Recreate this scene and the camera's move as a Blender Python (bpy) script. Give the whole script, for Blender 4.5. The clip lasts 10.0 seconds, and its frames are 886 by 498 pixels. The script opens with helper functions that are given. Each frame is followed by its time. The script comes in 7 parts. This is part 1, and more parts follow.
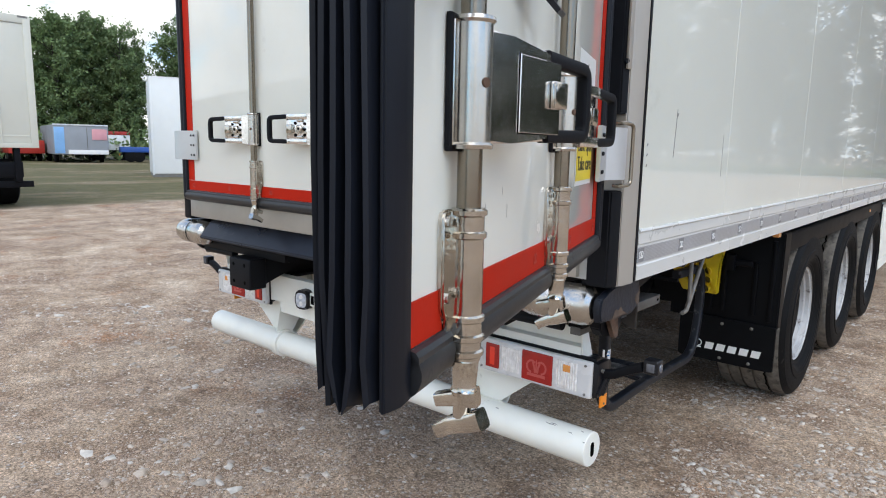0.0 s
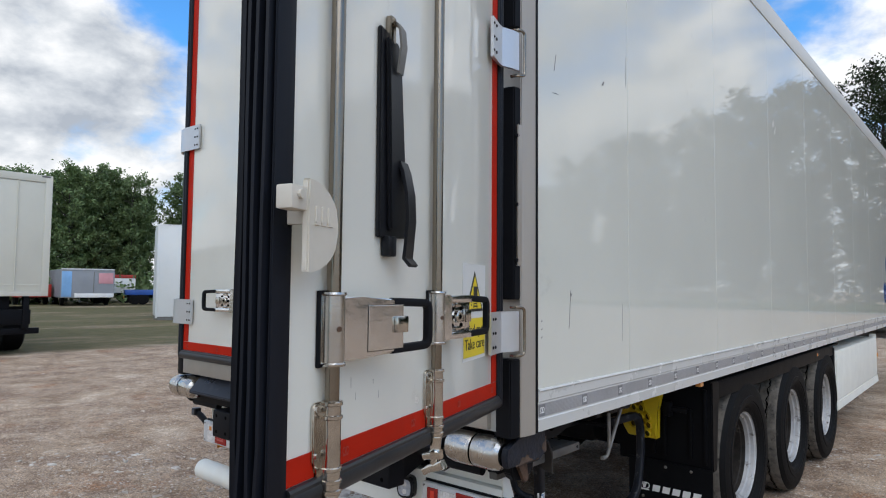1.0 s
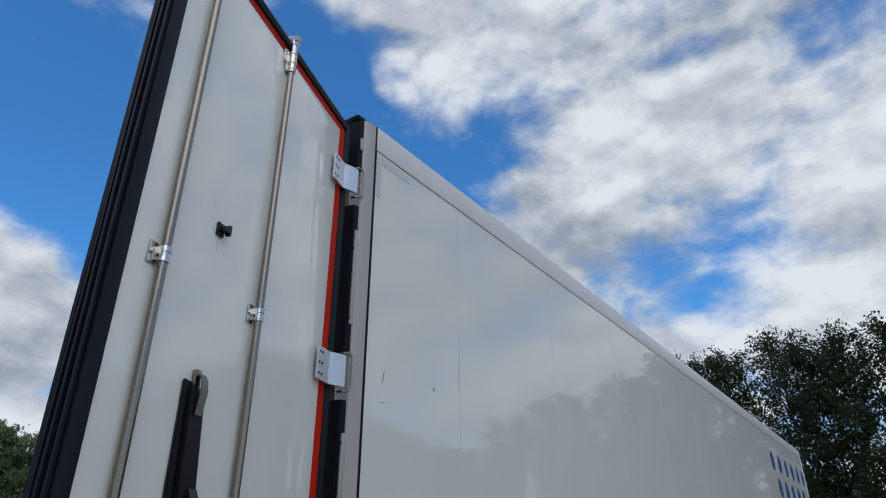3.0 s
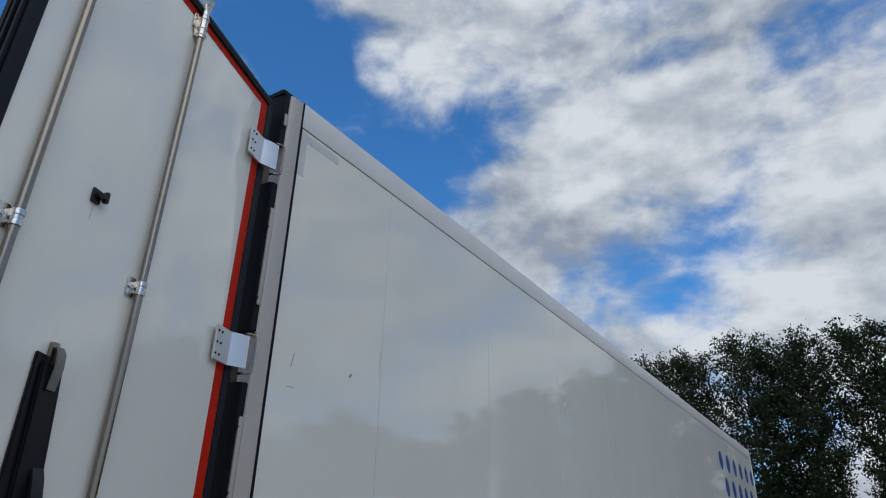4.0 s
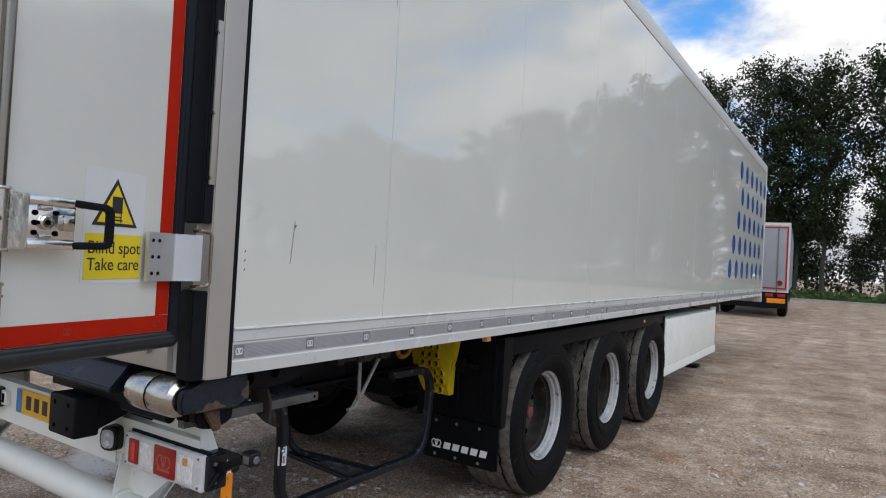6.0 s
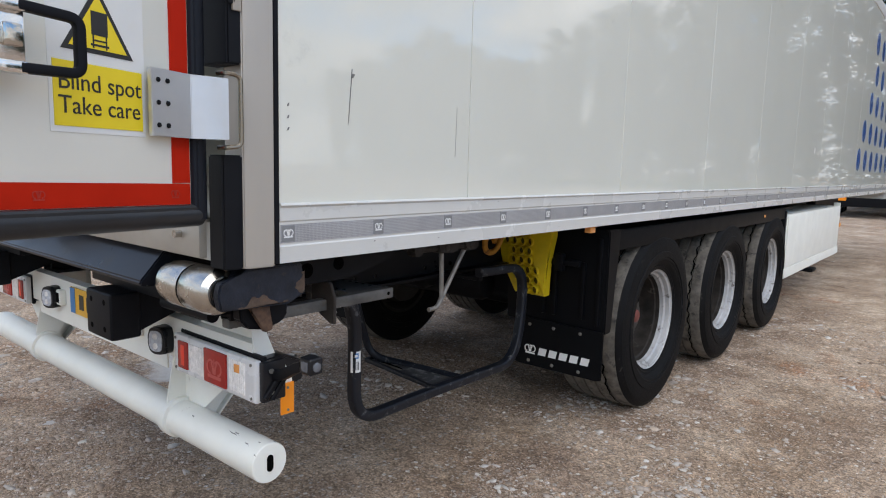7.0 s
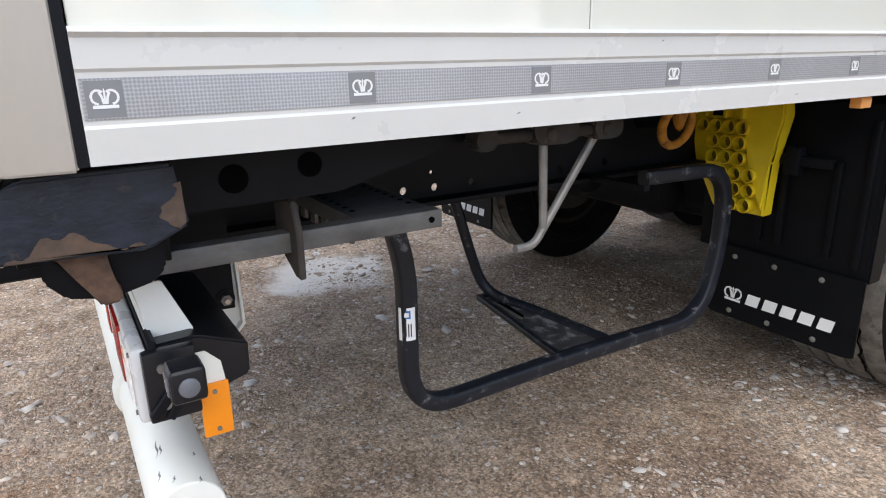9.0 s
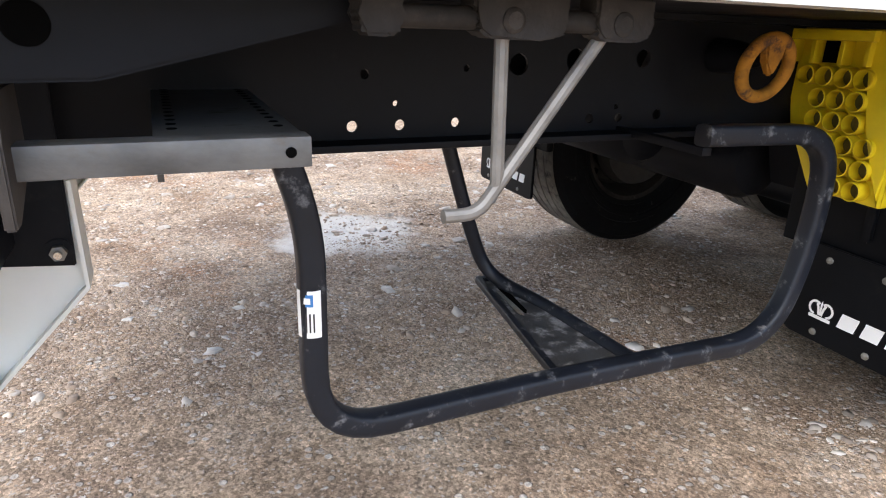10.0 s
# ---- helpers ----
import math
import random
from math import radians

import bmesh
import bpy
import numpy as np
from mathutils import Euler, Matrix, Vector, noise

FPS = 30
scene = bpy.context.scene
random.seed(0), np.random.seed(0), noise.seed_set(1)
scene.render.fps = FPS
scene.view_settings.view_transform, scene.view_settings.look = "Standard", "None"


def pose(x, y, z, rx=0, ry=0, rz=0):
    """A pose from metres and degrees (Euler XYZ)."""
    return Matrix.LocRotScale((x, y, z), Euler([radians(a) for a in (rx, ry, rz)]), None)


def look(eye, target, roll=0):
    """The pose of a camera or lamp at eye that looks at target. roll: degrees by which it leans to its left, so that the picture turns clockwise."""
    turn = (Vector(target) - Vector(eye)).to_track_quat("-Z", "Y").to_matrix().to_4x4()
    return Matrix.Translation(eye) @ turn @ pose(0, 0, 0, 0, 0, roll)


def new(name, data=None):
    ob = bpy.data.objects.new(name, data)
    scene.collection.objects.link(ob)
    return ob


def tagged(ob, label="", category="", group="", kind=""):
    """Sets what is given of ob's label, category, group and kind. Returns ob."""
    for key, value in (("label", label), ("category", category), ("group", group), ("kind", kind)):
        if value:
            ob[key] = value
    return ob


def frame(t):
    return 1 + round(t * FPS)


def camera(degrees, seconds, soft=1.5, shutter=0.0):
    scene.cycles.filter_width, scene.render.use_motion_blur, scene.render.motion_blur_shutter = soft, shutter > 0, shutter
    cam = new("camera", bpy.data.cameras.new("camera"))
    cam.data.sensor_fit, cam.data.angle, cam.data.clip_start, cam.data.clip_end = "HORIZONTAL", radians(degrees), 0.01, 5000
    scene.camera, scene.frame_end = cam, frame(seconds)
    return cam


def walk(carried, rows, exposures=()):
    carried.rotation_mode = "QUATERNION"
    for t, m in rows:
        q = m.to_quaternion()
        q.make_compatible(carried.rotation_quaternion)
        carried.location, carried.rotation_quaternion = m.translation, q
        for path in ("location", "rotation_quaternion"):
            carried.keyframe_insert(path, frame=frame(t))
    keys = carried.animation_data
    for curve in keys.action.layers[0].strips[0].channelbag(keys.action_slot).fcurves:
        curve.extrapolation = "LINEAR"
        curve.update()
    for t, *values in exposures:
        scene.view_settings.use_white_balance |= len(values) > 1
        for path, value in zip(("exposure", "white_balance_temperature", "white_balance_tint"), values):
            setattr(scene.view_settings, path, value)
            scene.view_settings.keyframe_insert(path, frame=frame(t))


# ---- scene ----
cam = camera(69.3, 10.0, soft=1.1)
EXPOSURES = [(0.0, 0.68, 6520, 9), (0.6, 0.20, 6420, 9), (1.2, 0.10, 6400, 10), (2.0, -0.20, 6200, 9), (2.6, -0.34, 6050, 9), (4.0, -0.55, 6000, 9), (4.8, -0.66, 6130, 8),
             (5.6, -0.16, 6480, 10), (7.0, 0.42, 6650, 11), (7.5, 0.75, 6700, 11), (8.5, 0.97, 6850, 12), (9.5, 1.16, 6900, 12), (10.0, 1.70, 6950, 13)]
PATH = [
    (0, (2.085, -1.792, 1.505), (0.799, -0.292, 1.198), 1.1),
    (0.5, (2.358, -1.934, 1.579), (1.059, -0.426, 1.379), 0.3),
    (1, (2.584, -2.013, 1.652), (1.276, -0.504, 1.771), 0.5),
    (1.5, (2.829, -2.03, 1.674), (1.49, -0.589, 2.037), 2.9),
    (2, (2.988, -2.061, 1.747), (1.723, -0.644, 2.373), 1.4),
    (2.5, (3.104, -2.124, 1.744), (1.965, -0.708, 2.579), 0.2),
    (2.7, (3.147, -2.13, 1.746), (2.061, -0.686, 2.603), 0.0),
    (3.8, (3.366, -1.967, 1.76), (2.388, -0.482, 2.676), 0.5),
    (4, (3.384, -1.893, 1.753), (2.411, -0.372, 2.613), 1.1),
    (4.5, (3.361, -1.772, 1.722), (2.379, -0.164, 2.392), 1.5),
    (5, (3.296, -1.654, 1.668), (2.295, -0.002, 2.188), 2.4),
    (5.5, (3.1, -1.505, 1.574), (2.072, 0.195, 1.806), 2.5),
    (5.7, (3.052, -1.473, 1.564), (2.004, 0.225, 1.706), 3.2),
    (6.8, (2.718, -1.02, 1.417), (1.499, 0.553, 1.215), 1.2),
    (7, (2.653, -0.972, 1.385), (1.383, 0.551, 1.131), 1.5),
    (7.5, (2.426, -0.786, 1.31), (1.046, 0.596, 0.88), 4.0),
    (8, (2.253, -0.58, 1.295), (0.843, 0.723, 0.737), 2.6),
    (8.5, (2.204, -0.285, 1.246), (0.656, 0.861, 0.706), -0.5),
    (9, (2.144, -0.037, 1.245), (0.506, 0.957, 0.669), -1.1),
    (9.5, (2.014, 0.214, 1.197), (0.362, 1.164, 0.59), -0.6),
    (10, (1.854, 0.408, 1.099), (0.135, 1.179, 0.429), 2.1),
]
walk(cam, [(t, look(eye, target, roll)) for t, eye, target, roll in PATH], EXPOSURES)


# ---- world and light ----
SUN_DIR = Vector((0.44, -0.36, 0.78)).normalized()
CLOUDS = [  # direction, weight, spread
    (-0.793, 0.344, 0.503, -1.0, 0.16), (-0.851, 0.209, 0.482, -1.0, 0.13),
    (-0.584, 0.530, 0.615, -0.8, 0.10), (-0.910, 0.262, 0.320, 3.2, 0.15),
    (-0.586, 0.495, 0.642, -1.0, 0.10), (-0.376, 0.696, 0.612, -0.9, 0.09),
    (-0.128, 0.902, 0.412, -1.0, 0.10), (-0.498, 0.700, 0.511, -0.5, 0.08),
    (-0.350, 0.631, 0.693, 1.0, 0.12), (-0.044, 0.804, 0.593, 1.0, 0.25),
    (-0.348, 0.771, 0.534, 0.9, 0.10), (-0.274, 0.896, 0.349, 1.0, 0.10),
    (0.001, 0.936, 0.353, 1.0, 0.16), (-0.825, 0.385, 0.412, -0.8, 0.07),
    (-0.429, 0.649, 0.629, -0.35, 0.10), (-0.532, 0.546, 0.647, -0.35, 0.10), (-0.417, 0.578, 0.702, 1.0, 0.10), (-0.201, 0.877, 0.437, -0.2, 0.08),
]


def build_world():
    w = bpy.data.worlds.new("world")
    scene.world = w
    w.use_nodes = True
    n, k = w.node_tree.nodes, w.node_tree.links
    n.clear()
    out, bg = n.new("ShaderNodeOutputWorld"), n.new("ShaderNodeBackground")
    sky = n.new("ShaderNodeTexSky")
    sky.sky_type, sky.sun_disc = "NISHITA", False
    sky.sun_elevation = math.asin(SUN_DIR.z)
    sky.sun_rotation = math.atan2(SUN_DIR.x, SUN_DIR.y)
    sky.air_density, sky.dust_density, sky.ozone_density = 1.0, 0.4, 2.0
    tc = n.new("ShaderNodeTexCoord")

    def m(op, a, b=None, clamp=False):
        x = n.new("ShaderNodeMath")
        x.operation, x.use_clamp = op, clamp
        for i, v in enumerate((a, b)):
            if v is None:
                continue
            if isinstance(v, (int, float)):
                x.inputs[i].default_value = v
            else:
                k.new(v, x.inputs[i])
        return x.outputs[0]

    sep = n.new("ShaderNodeSeparateXYZ")
    k.new(tc.outputs["Generated"], sep.inputs[0])
    com = n.new("ShaderNodeCombineXYZ")
    k.new(sep.outputs[0], com.inputs[0])
    k.new(sep.outputs[1], com.inputs[1])
    k.new(m("MULTIPLY", sep.outputs[2], 1.7), com.inputs[2])

    def fbm(scale, detail, off, rough=0.55, dist=0.0):
        mp, t = n.new("ShaderNodeMapping"), n.new("ShaderNodeTexNoise")
        mp.inputs["Location"].default_value = off
        t.inputs["Scale"].default_value, t.inputs["Detail"].default_value = scale, detail
        t.inputs["Roughness"].default_value, t.inputs["Distortion"].default_value = rough, dist
        k.new(com.outputs[0], mp.inputs[0])
        k.new(mp.outputs[0], t.inputs[0])
        return t.outputs[0]

    def puffs(shift):
        c = fbm(3.4, 12.0, (3.1 + shift[0], 1.7 + shift[1], shift[2]), 0.51, 0.15)
        lumps = fbm(12.0, 9.0, (1.3 + shift[0], 8.2 + shift[1], shift[2]), 0.58, 0.3)
        return m("ADD", c, m("MULTIPLY", m("SUBTRACT", lumps, 0.5), 0.36))

    cover = puffs((0.0, 0.0, 0.0))
    relief = m("SUBTRACT", cover, puffs((0.02, -0.02, 0.035)))
    for x, y, z, wt, sp in CLOUDS:
        d = n.new("ShaderNodeVectorMath")
        d.operation = "DOT_PRODUCT"
        d.inputs[1].default_value = Vector((x, y, z)).normalized()
        k.new(tc.outputs["Generated"], d.inputs[0])
        g = m("EXPONENT", m("DIVIDE", m("SUBTRACT", d.outputs["Value"], 1.0), sp * sp * 0.5))
        cover = m("ADD", cover, m("MULTIPLY", g, (0.06 if wt > 0 else 0.20) * wt))
    low = m("EXPONENT", m("DIVIDE", m("ABSOLUTE", sep.outputs[2]), -0.13))
    cover = m("ADD", cover, m("MULTIPLY", low, 0.14))
    mask = n.new("ShaderNodeMapRange")
    mask.interpolation_type = "SMOOTHSTEP"
    mask.inputs["From Min"].default_value, mask.inputs["From Max"].default_value = 0.34, 0.59
    k.new(cover, mask.inputs["Value"])
    shade = n.new("ShaderNodeValToRGB")
    cr = shade.color_ramp
    cr.elements[0].position, cr.elements[0].color = 0.26, (0.43, 0.47, 0.53, 1)
    cr.elements[1].position, cr.elements[1].color = 0.70, (1.02, 1.02, 1.02, 1)
    cr.elements.new(0.48).color = (0.70, 0.73, 0.765, 1)
    k.new(m("ADD", fbm(4.2, 7.0, (7.3, 2.9, 0.0), 0.5, 0.3), m("MULTIPLY", relief, 1.5)), shade.inputs[0])
    blue = n.new("ShaderNodeVectorMath")
    blue.operation = "MULTIPLY"
    blue.inputs[1].default_value = (0.078, 0.162, 0.222)
    k.new(sky.outputs[0], blue.inputs[0])
    mix = n.new("ShaderNodeMix")
    mix.data_type = "RGBA"
    k.new(mask.outputs[0], mix.inputs[0])
    k.new(blue.outputs[0], mix.inputs[6])
    k.new(shade.outputs[0], mix.inputs[7])
    k.new(mix.outputs[2], bg.inputs[0])
    bg.inputs[1].default_value = 1.0
    k.new(bg.outputs[0], out.inputs[0])


build_world()
sun = new("sun", bpy.data.lights.new("sun", "SUN"))
sun.data.energy, sun.data.angle, sun.data.color = 1.5, radians(70), (1.0, 0.965, 0.92)
sun.matrix_basis = look((0, 0, 30), Vector((0, 0, 30)) - SUN_DIR)


# ---- materials ----
def mat(name, base, rough=0.5, metal=0.0, vary=0.12, scale=6.0, fine=90.0, bump=0.15, dirt=None, dirt_amount=0.0,
        dirt_scale=3.0, coat=0.0, spec=0.5, stretch=(1, 1, 1), rough_vary=0.08, depth=0.002, translucent=0.0, per_piece=0.0, tones=()):
    """A surface with broad mottling, fine grain in bump and gloss, and patches of dirt or wear."""
    a = bpy.data.materials.new(name)
    a.use_nodes = True
    n, k = a.node_tree.nodes, a.node_tree.links
    b = n["Principled BSDF"]
    tc, mp = n.new("ShaderNodeTexCoord"), n.new("ShaderNodeMapping")
    mp.inputs["Scale"].default_value = stretch
    k.new(tc.outputs["Object"], mp.inputs[0])

    def noise_tex(s, d, r=0.6):
        t = n.new("ShaderNodeTexNoise")
        t.inputs["Scale"].default_value, t.inputs["Detail"].default_value, t.inputs["Roughness"].default_value = s, d, r
        k.new(mp.outputs[0], t.inputs[0])
        return t.outputs[0]

    broad, grain = noise_tex(scale, 6), noise_tex(fine, 4)
    ramp = n.new("ShaderNodeMapRange")
    ramp.inputs["To Min"].default_value, ramp.inputs["To Max"].default_value = 1 - vary, 1 + vary
    ramp.inputs["From Min"].default_value, ramp.inputs["From Max"].default_value = 0.3, 0.7
    k.new(broad, ramp.inputs[0])
    mul = n.new("ShaderNodeVectorMath")
    mul.operation = "MULTIPLY"
    mul.inputs[0].default_value = base
    k.new(ramp.outputs[0], mul.inputs[1])
    colour = mul.outputs[0]
    if tones:
        geo, tr_ = n.new("ShaderNodeNewGeometry"), n.new("ShaderNodeValToRGB")
        e = tr_.color_ramp.elements
        e[0].position, e[0].color = 0.0, (*tones[0], 1)
        e[1].position, e[1].color = 1.0, (*tones[-1], 1)
        for i, c in enumerate(tones[1:-1]):
            e.new((i + 1) / (len(tones) - 1)).color = (*c, 1)
        k.new(geo.outputs["Random Per Island"], tr_.inputs[0])
        k.new(tr_.outputs[0], mul.inputs[0])
    if per_piece:
        oi, pr, pm = n.new("ShaderNodeObjectInfo"), n.new("ShaderNodeMapRange"), n.new("ShaderNodeVectorMath")
        pr.inputs["To Min"].default_value, pr.inputs["To Max"].default_value = 1 - per_piece, 1 + per_piece
        k.new(oi.outputs["Random"], pr.inputs[0])
        pm.operation = "MULTIPLY"
        k.new(colour, pm.inputs[0])
        k.new(pr.outputs[0], pm.inputs[1])
        colour = pm.outputs[0]
    rr = n.new("ShaderNodeMapRange")
    rr.inputs["To Min"].default_value, rr.inputs["To Max"].default_value = max(0.02, rough - rough_vary), min(1, rough + rough_vary)
    k.new(grain if fine < 60 else broad, rr.inputs[0])
    rough_out = rr.outputs[0]
    if dirt:
        t = noise_tex(dirt_scale, 9, 0.68)
        dm = n.new("ShaderNodeMapRange")
        dm.interpolation_type = "SMOOTHSTEP"
        dm.inputs["From Min"].default_value, dm.inputs["From Max"].default_value = 0.62 - 0.3 * dirt_amount, 0.78 - 0.3 * dirt_amount
        k.new(t, dm.inputs[0])
        mx = n.new("ShaderNodeMix")
        mx.data_type = "RGBA"
        k.new(dm.outputs[0], mx.inputs[0])
        k.new(colour, mx.inputs[6])
        mx.inputs[7].default_value = (*dirt, 1)
        colour = mx.outputs[2]
        rx = n.new("ShaderNodeMix")
        k.new(dm.outputs[0], rx.inputs[0])
        k.new(rough_out, rx.inputs[2])
        rx.inputs[3].default_value = 0.85
        rough_out = rx.outputs[0]
        if metal:
            ms = n.new("ShaderNodeMapRange")
            ms.inputs["To Min"].default_value, ms.inputs["To Max"].default_value = metal, 0.1
            k.new(dm.outputs[0], ms.inputs[0])
            k.new(ms.outputs[0], b.inputs["Metallic"])
    k.new(colour, b.inputs["Base Color"])
    k.new(rough_out, b.inputs["Roughness"])
    if not (dirt and metal):
        b.inputs["Metallic"].default_value = metal
    b.inputs["Coat Weight"].default_value = coat
    b.inputs["Specular IOR Level"].default_value = spec
    if bump:
        bp = n.new("ShaderNodeBump")
        bp.inputs["Strength"].default_value, bp.inputs["Distance"].default_value = bump, depth
        k.new(grain, bp.inputs["Height"])
        k.new(bp.outputs[0], b.inputs["Normal"])
    if translucent:
        tr, sh = n.new("ShaderNodeBsdfTranslucent"), n.new("ShaderNodeMixShader")
        k.new(colour, tr.inputs[0])
        sh.inputs[0].default_value = translucent
        k.new(b.outputs[0], sh.inputs[1])
        k.new(tr.outputs[0], sh.inputs[2])
        k.new(sh.outputs[0], n["Material Output"].inputs[0])
    return a


WHITE = mat("white_gelcoat", (0.655, 0.655, 0.588), 0.014, vary=0.025, scale=1.3, fine=0.9, bump=0.002, rough_vary=0.006,
            dirt=(0.42, 0.41, 0.37), dirt_amount=-0.05, dirt_scale=1.6, depth=0.004, spec=0.95)
DOORWHITE = mat("door_gelcoat", (0.735, 0.735, 0.668), 0.05, spec=0.7, vary=0.03, scale=2.0, fine=4.0, bump=0.012, rough_vary=0.02,
                dirt=(0.50, 0.47, 0.42), dirt_amount=-0.02, dirt_scale=5.0, depth=0.003)
TRIMWHITE = mat("white_aluminium_paint", (0.57, 0.57, 0.548), 0.28, vary=0.04, scale=3.0, fine=140, bump=0.05,
                dirt=(0.40, 0.38, 0.34), dirt_amount=-0.08, dirt_scale=9.0)
CREAM = mat("cream_paint", (0.60, 0.56, 0.48), 0.45, vary=0.06, scale=9, fine=80, bump=0.15, dirt=(0.36, 0.32, 0.26), dirt_amount=-0.03, dirt_scale=16)
PAINTWHITE = mat("chipped_white_paint", (0.76, 0.76, 0.70), 0.42, vary=0.05, scale=5.0, fine=70, bump=0.12,
                 dirt=(0.36, 0.33, 0.28), dirt_amount=-0.08, dirt_scale=14.0)
TOPGREY = mat("grey_white_top_rail", (0.60, 0.60, 0.57), 0.35, vary=0.04, fine=120, bump=0.05)
INNER = mat("grp_interior", (0.42, 0.42, 0.40), 0.5, vary=0.08, scale=2, bump=0.05)
STAINLESS = mat("brushed_stainless", (0.41, 0.375, 0.33), 0.46, 0.38, vary=0.07, scale=4, fine=160, bump=0.06, stretch=(1, 1, 0.12),
                dirt=(0.34, 0.30, 0.25), dirt_amount=-0.05, dirt_scale=5)
SILLSTEEL = mat("dull_stainless_sill", (0.46, 0.44, 0.40), 0.45, 0.75, vary=0.1, scale=5, fine=120, bump=0.08,
                dirt=(0.30, 0.25, 0.19), dirt_amount=0.05, dirt_scale=6)
BARSTEEL = mat("polished_stainless_bar", (0.265, 0.228, 0.182), 0.24, 1.0, vary=0.14, scale=8, fine=180, bump=0.05, stretch=(1, 1, 0.1))
CHROME = mat("worn_chrome", (0.56, 0.53, 0.48), 0.13, 1.0, vary=0.16, scale=24, fine=15, bump=0.45, rough_vary=0.05, depth=0.005)
PLATESTEEL = mat("dented_polished_plate", (0.76, 0.755, 0.74), 0.14, 1.0, vary=0.12, scale=26, fine=11, bump=0.22, rough_vary=0.05, depth=0.006)
ROLLSTEEL = mat("scratched_steel_roller", (0.54, 0.515, 0.475), 0.25, 1.0, vary=0.12, scale=10, fine=60, bump=0.1,
                dirt=(0.28, 0.22, 0.17), dirt_amount=-0.02, dirt_scale=12)
ALU = mat("hinge_aluminium", (0.62, 0.63, 0.64), 0.38, 0.75, vary=0.05, fine=150, bump=0.06)
GALV = mat("galvanised_steel", (0.20, 0.195, 0.18), 0.5, 0.55, vary=0.18, scale=18, fine=90, bump=0.15,
           dirt=(0.16, 0.13, 0.10), dirt_amount=0.2, dirt_scale=9)
RUBBER = mat("black_rubber", (0.006, 0.0065, 0.0085), 0.5, spec=0.13, vary=0.2, scale=8, fine=110, bump=0.12, dirt=(0.035, 0.033, 0.031),
             dirt_amount=-0.02, dirt_scale=7)
SEAL = mat("door_seal_rubber", (0.0065, 0.008, 0.0125), 0.42, spec=0.2, vary=0.2, scale=10, fine=60, bump=0.1, stretch=(1, 1, 0.2))
DUSTYSEAL = mat("dusty_grey_rubber", (0.017, 0.0185, 0.0215), 0.36, vary=0.3, scale=9, fine=80, bump=0.12, dirt=(0.055, 0.056, 0.058), dirt_amount=0.08, dirt_scale=12, spec=0.45)
BLACKPAINT = mat("black_chassis_paint", (0.005, 0.0056, 0.0075), 0.5, spec=0.13, vary=0.25, scale=9, fine=80, bump=0.12,
                 dirt=(0.032, 0.029, 0.027), dirt_amount=0.06, dirt_scale=5)
GLOSSBLACK = mat("black_gloss_beam", (0.009, 0.011, 0.017), 0.30, vary=0.25, scale=9, fine=70, bump=0.06, spec=0.22,
                 dirt=(0.10, 0.102, 0.105), dirt_amount=0.04, dirt_scale=7)
RUSTYBLUE = mat("rusty_dark_blue_steel", (0.012, 0.015, 0.023), 0.45, vary=0.4, scale=22, fine=70, bump=0.45, spec=0.3,
                dirt=(0.060, 0.046, 0.036), dirt_amount=0.14, dirt_scale=24, depth=0.005)
RUST = mat("brown_rust", (0.085, 0.047, 0.029), 0.85, vary=0.55, scale=34, fine=140, bump=0.5, depth=0.003)
ORANGERUST = mat("orange_rusty_paint", (0.42, 0.175, 0.014), 0.8, vary=0.35, scale=25, fine=120, bump=0.5, dirt=(0.075, 0.034, 0.018),
                 dirt_amount=0.5, dirt_scale=18)
PLASTIC = mat("black_plastic", (0.007, 0.0075, 0.010), 0.36, spec=0.34, vary=0.15, scale=20, fine=220, bump=0.1)
FLAP = mat("mudflap_plastic", (0.0035, 0.004, 0.0052), 0.48, spec=0.11, vary=0.2, scale=8, fine=120, bump=0.1, dirt=(0.018, 0.0165, 0.015),
           dirt_amount=-0.03, dirt_scale=5)
RED = mat("red_reflective_tape", (0.44, 0.018, 0.006), 0.45, spec=0.06, vary=0.08, scale=10, fine=260, bump=0.25, depth=0.001)
REDDARK = mat("red_emblem", (0.36, 0.020, 0.010), 0.4, vary=0.08)
YELLOW = mat("yellow_sign", (0.78, 0.60, 0.02), 0.4, vary=0.05, fine=200, bump=0.03)
CLEARPAPER = mat("pale_sticker", (0.69, 0.695, 0.675), 0.35, vary=0.03)
INK = mat("black_ink", (0.018, 0.018, 0.018), 0.5, vary=0.1)
MARKWHITE = mat("white_print", (0.75, 0.75, 0.74), 0.5, vary=0.05)
MARKBLUE = mat("blue_print", (0.03, 0.17, 0.42), 0.4, vary=0.08)
DOTBLUE = mat("blue_vinyl_dot", (0.028, 0.095, 0.32), 0.18, vary=0.06)
REDPALE = mat("pale_red_lens_print", (0.46, 0.075, 0.065), 0.2, vary=0.1)
REDBRIGHT = mat("bright_red_lens_core", (0.80, 0.05, 0.025), 0.2, vary=0.1)
ORANGE = mat("orange_reflector", (0.85, 0.26, 0.01), 0.3, vary=0.06, fine=220, bump=0.15)
AMBER = mat("amber_lens", (0.72, 0.30, 0.08), 0.15, vary=0.05)
LAMPRED = mat("red_lens", (0.32, 0.014, 0.011), 0.14, vary=0.15, scale=30, fine=240, bump=0.35, depth=0.001)
LAMPCLEAR = mat("ribbed_clear_lens", (0.84, 0.83, 0.82), 0.10, 0.25, vary=0.2, scale=60, fine=90, bump=0.4, depth=0.003)
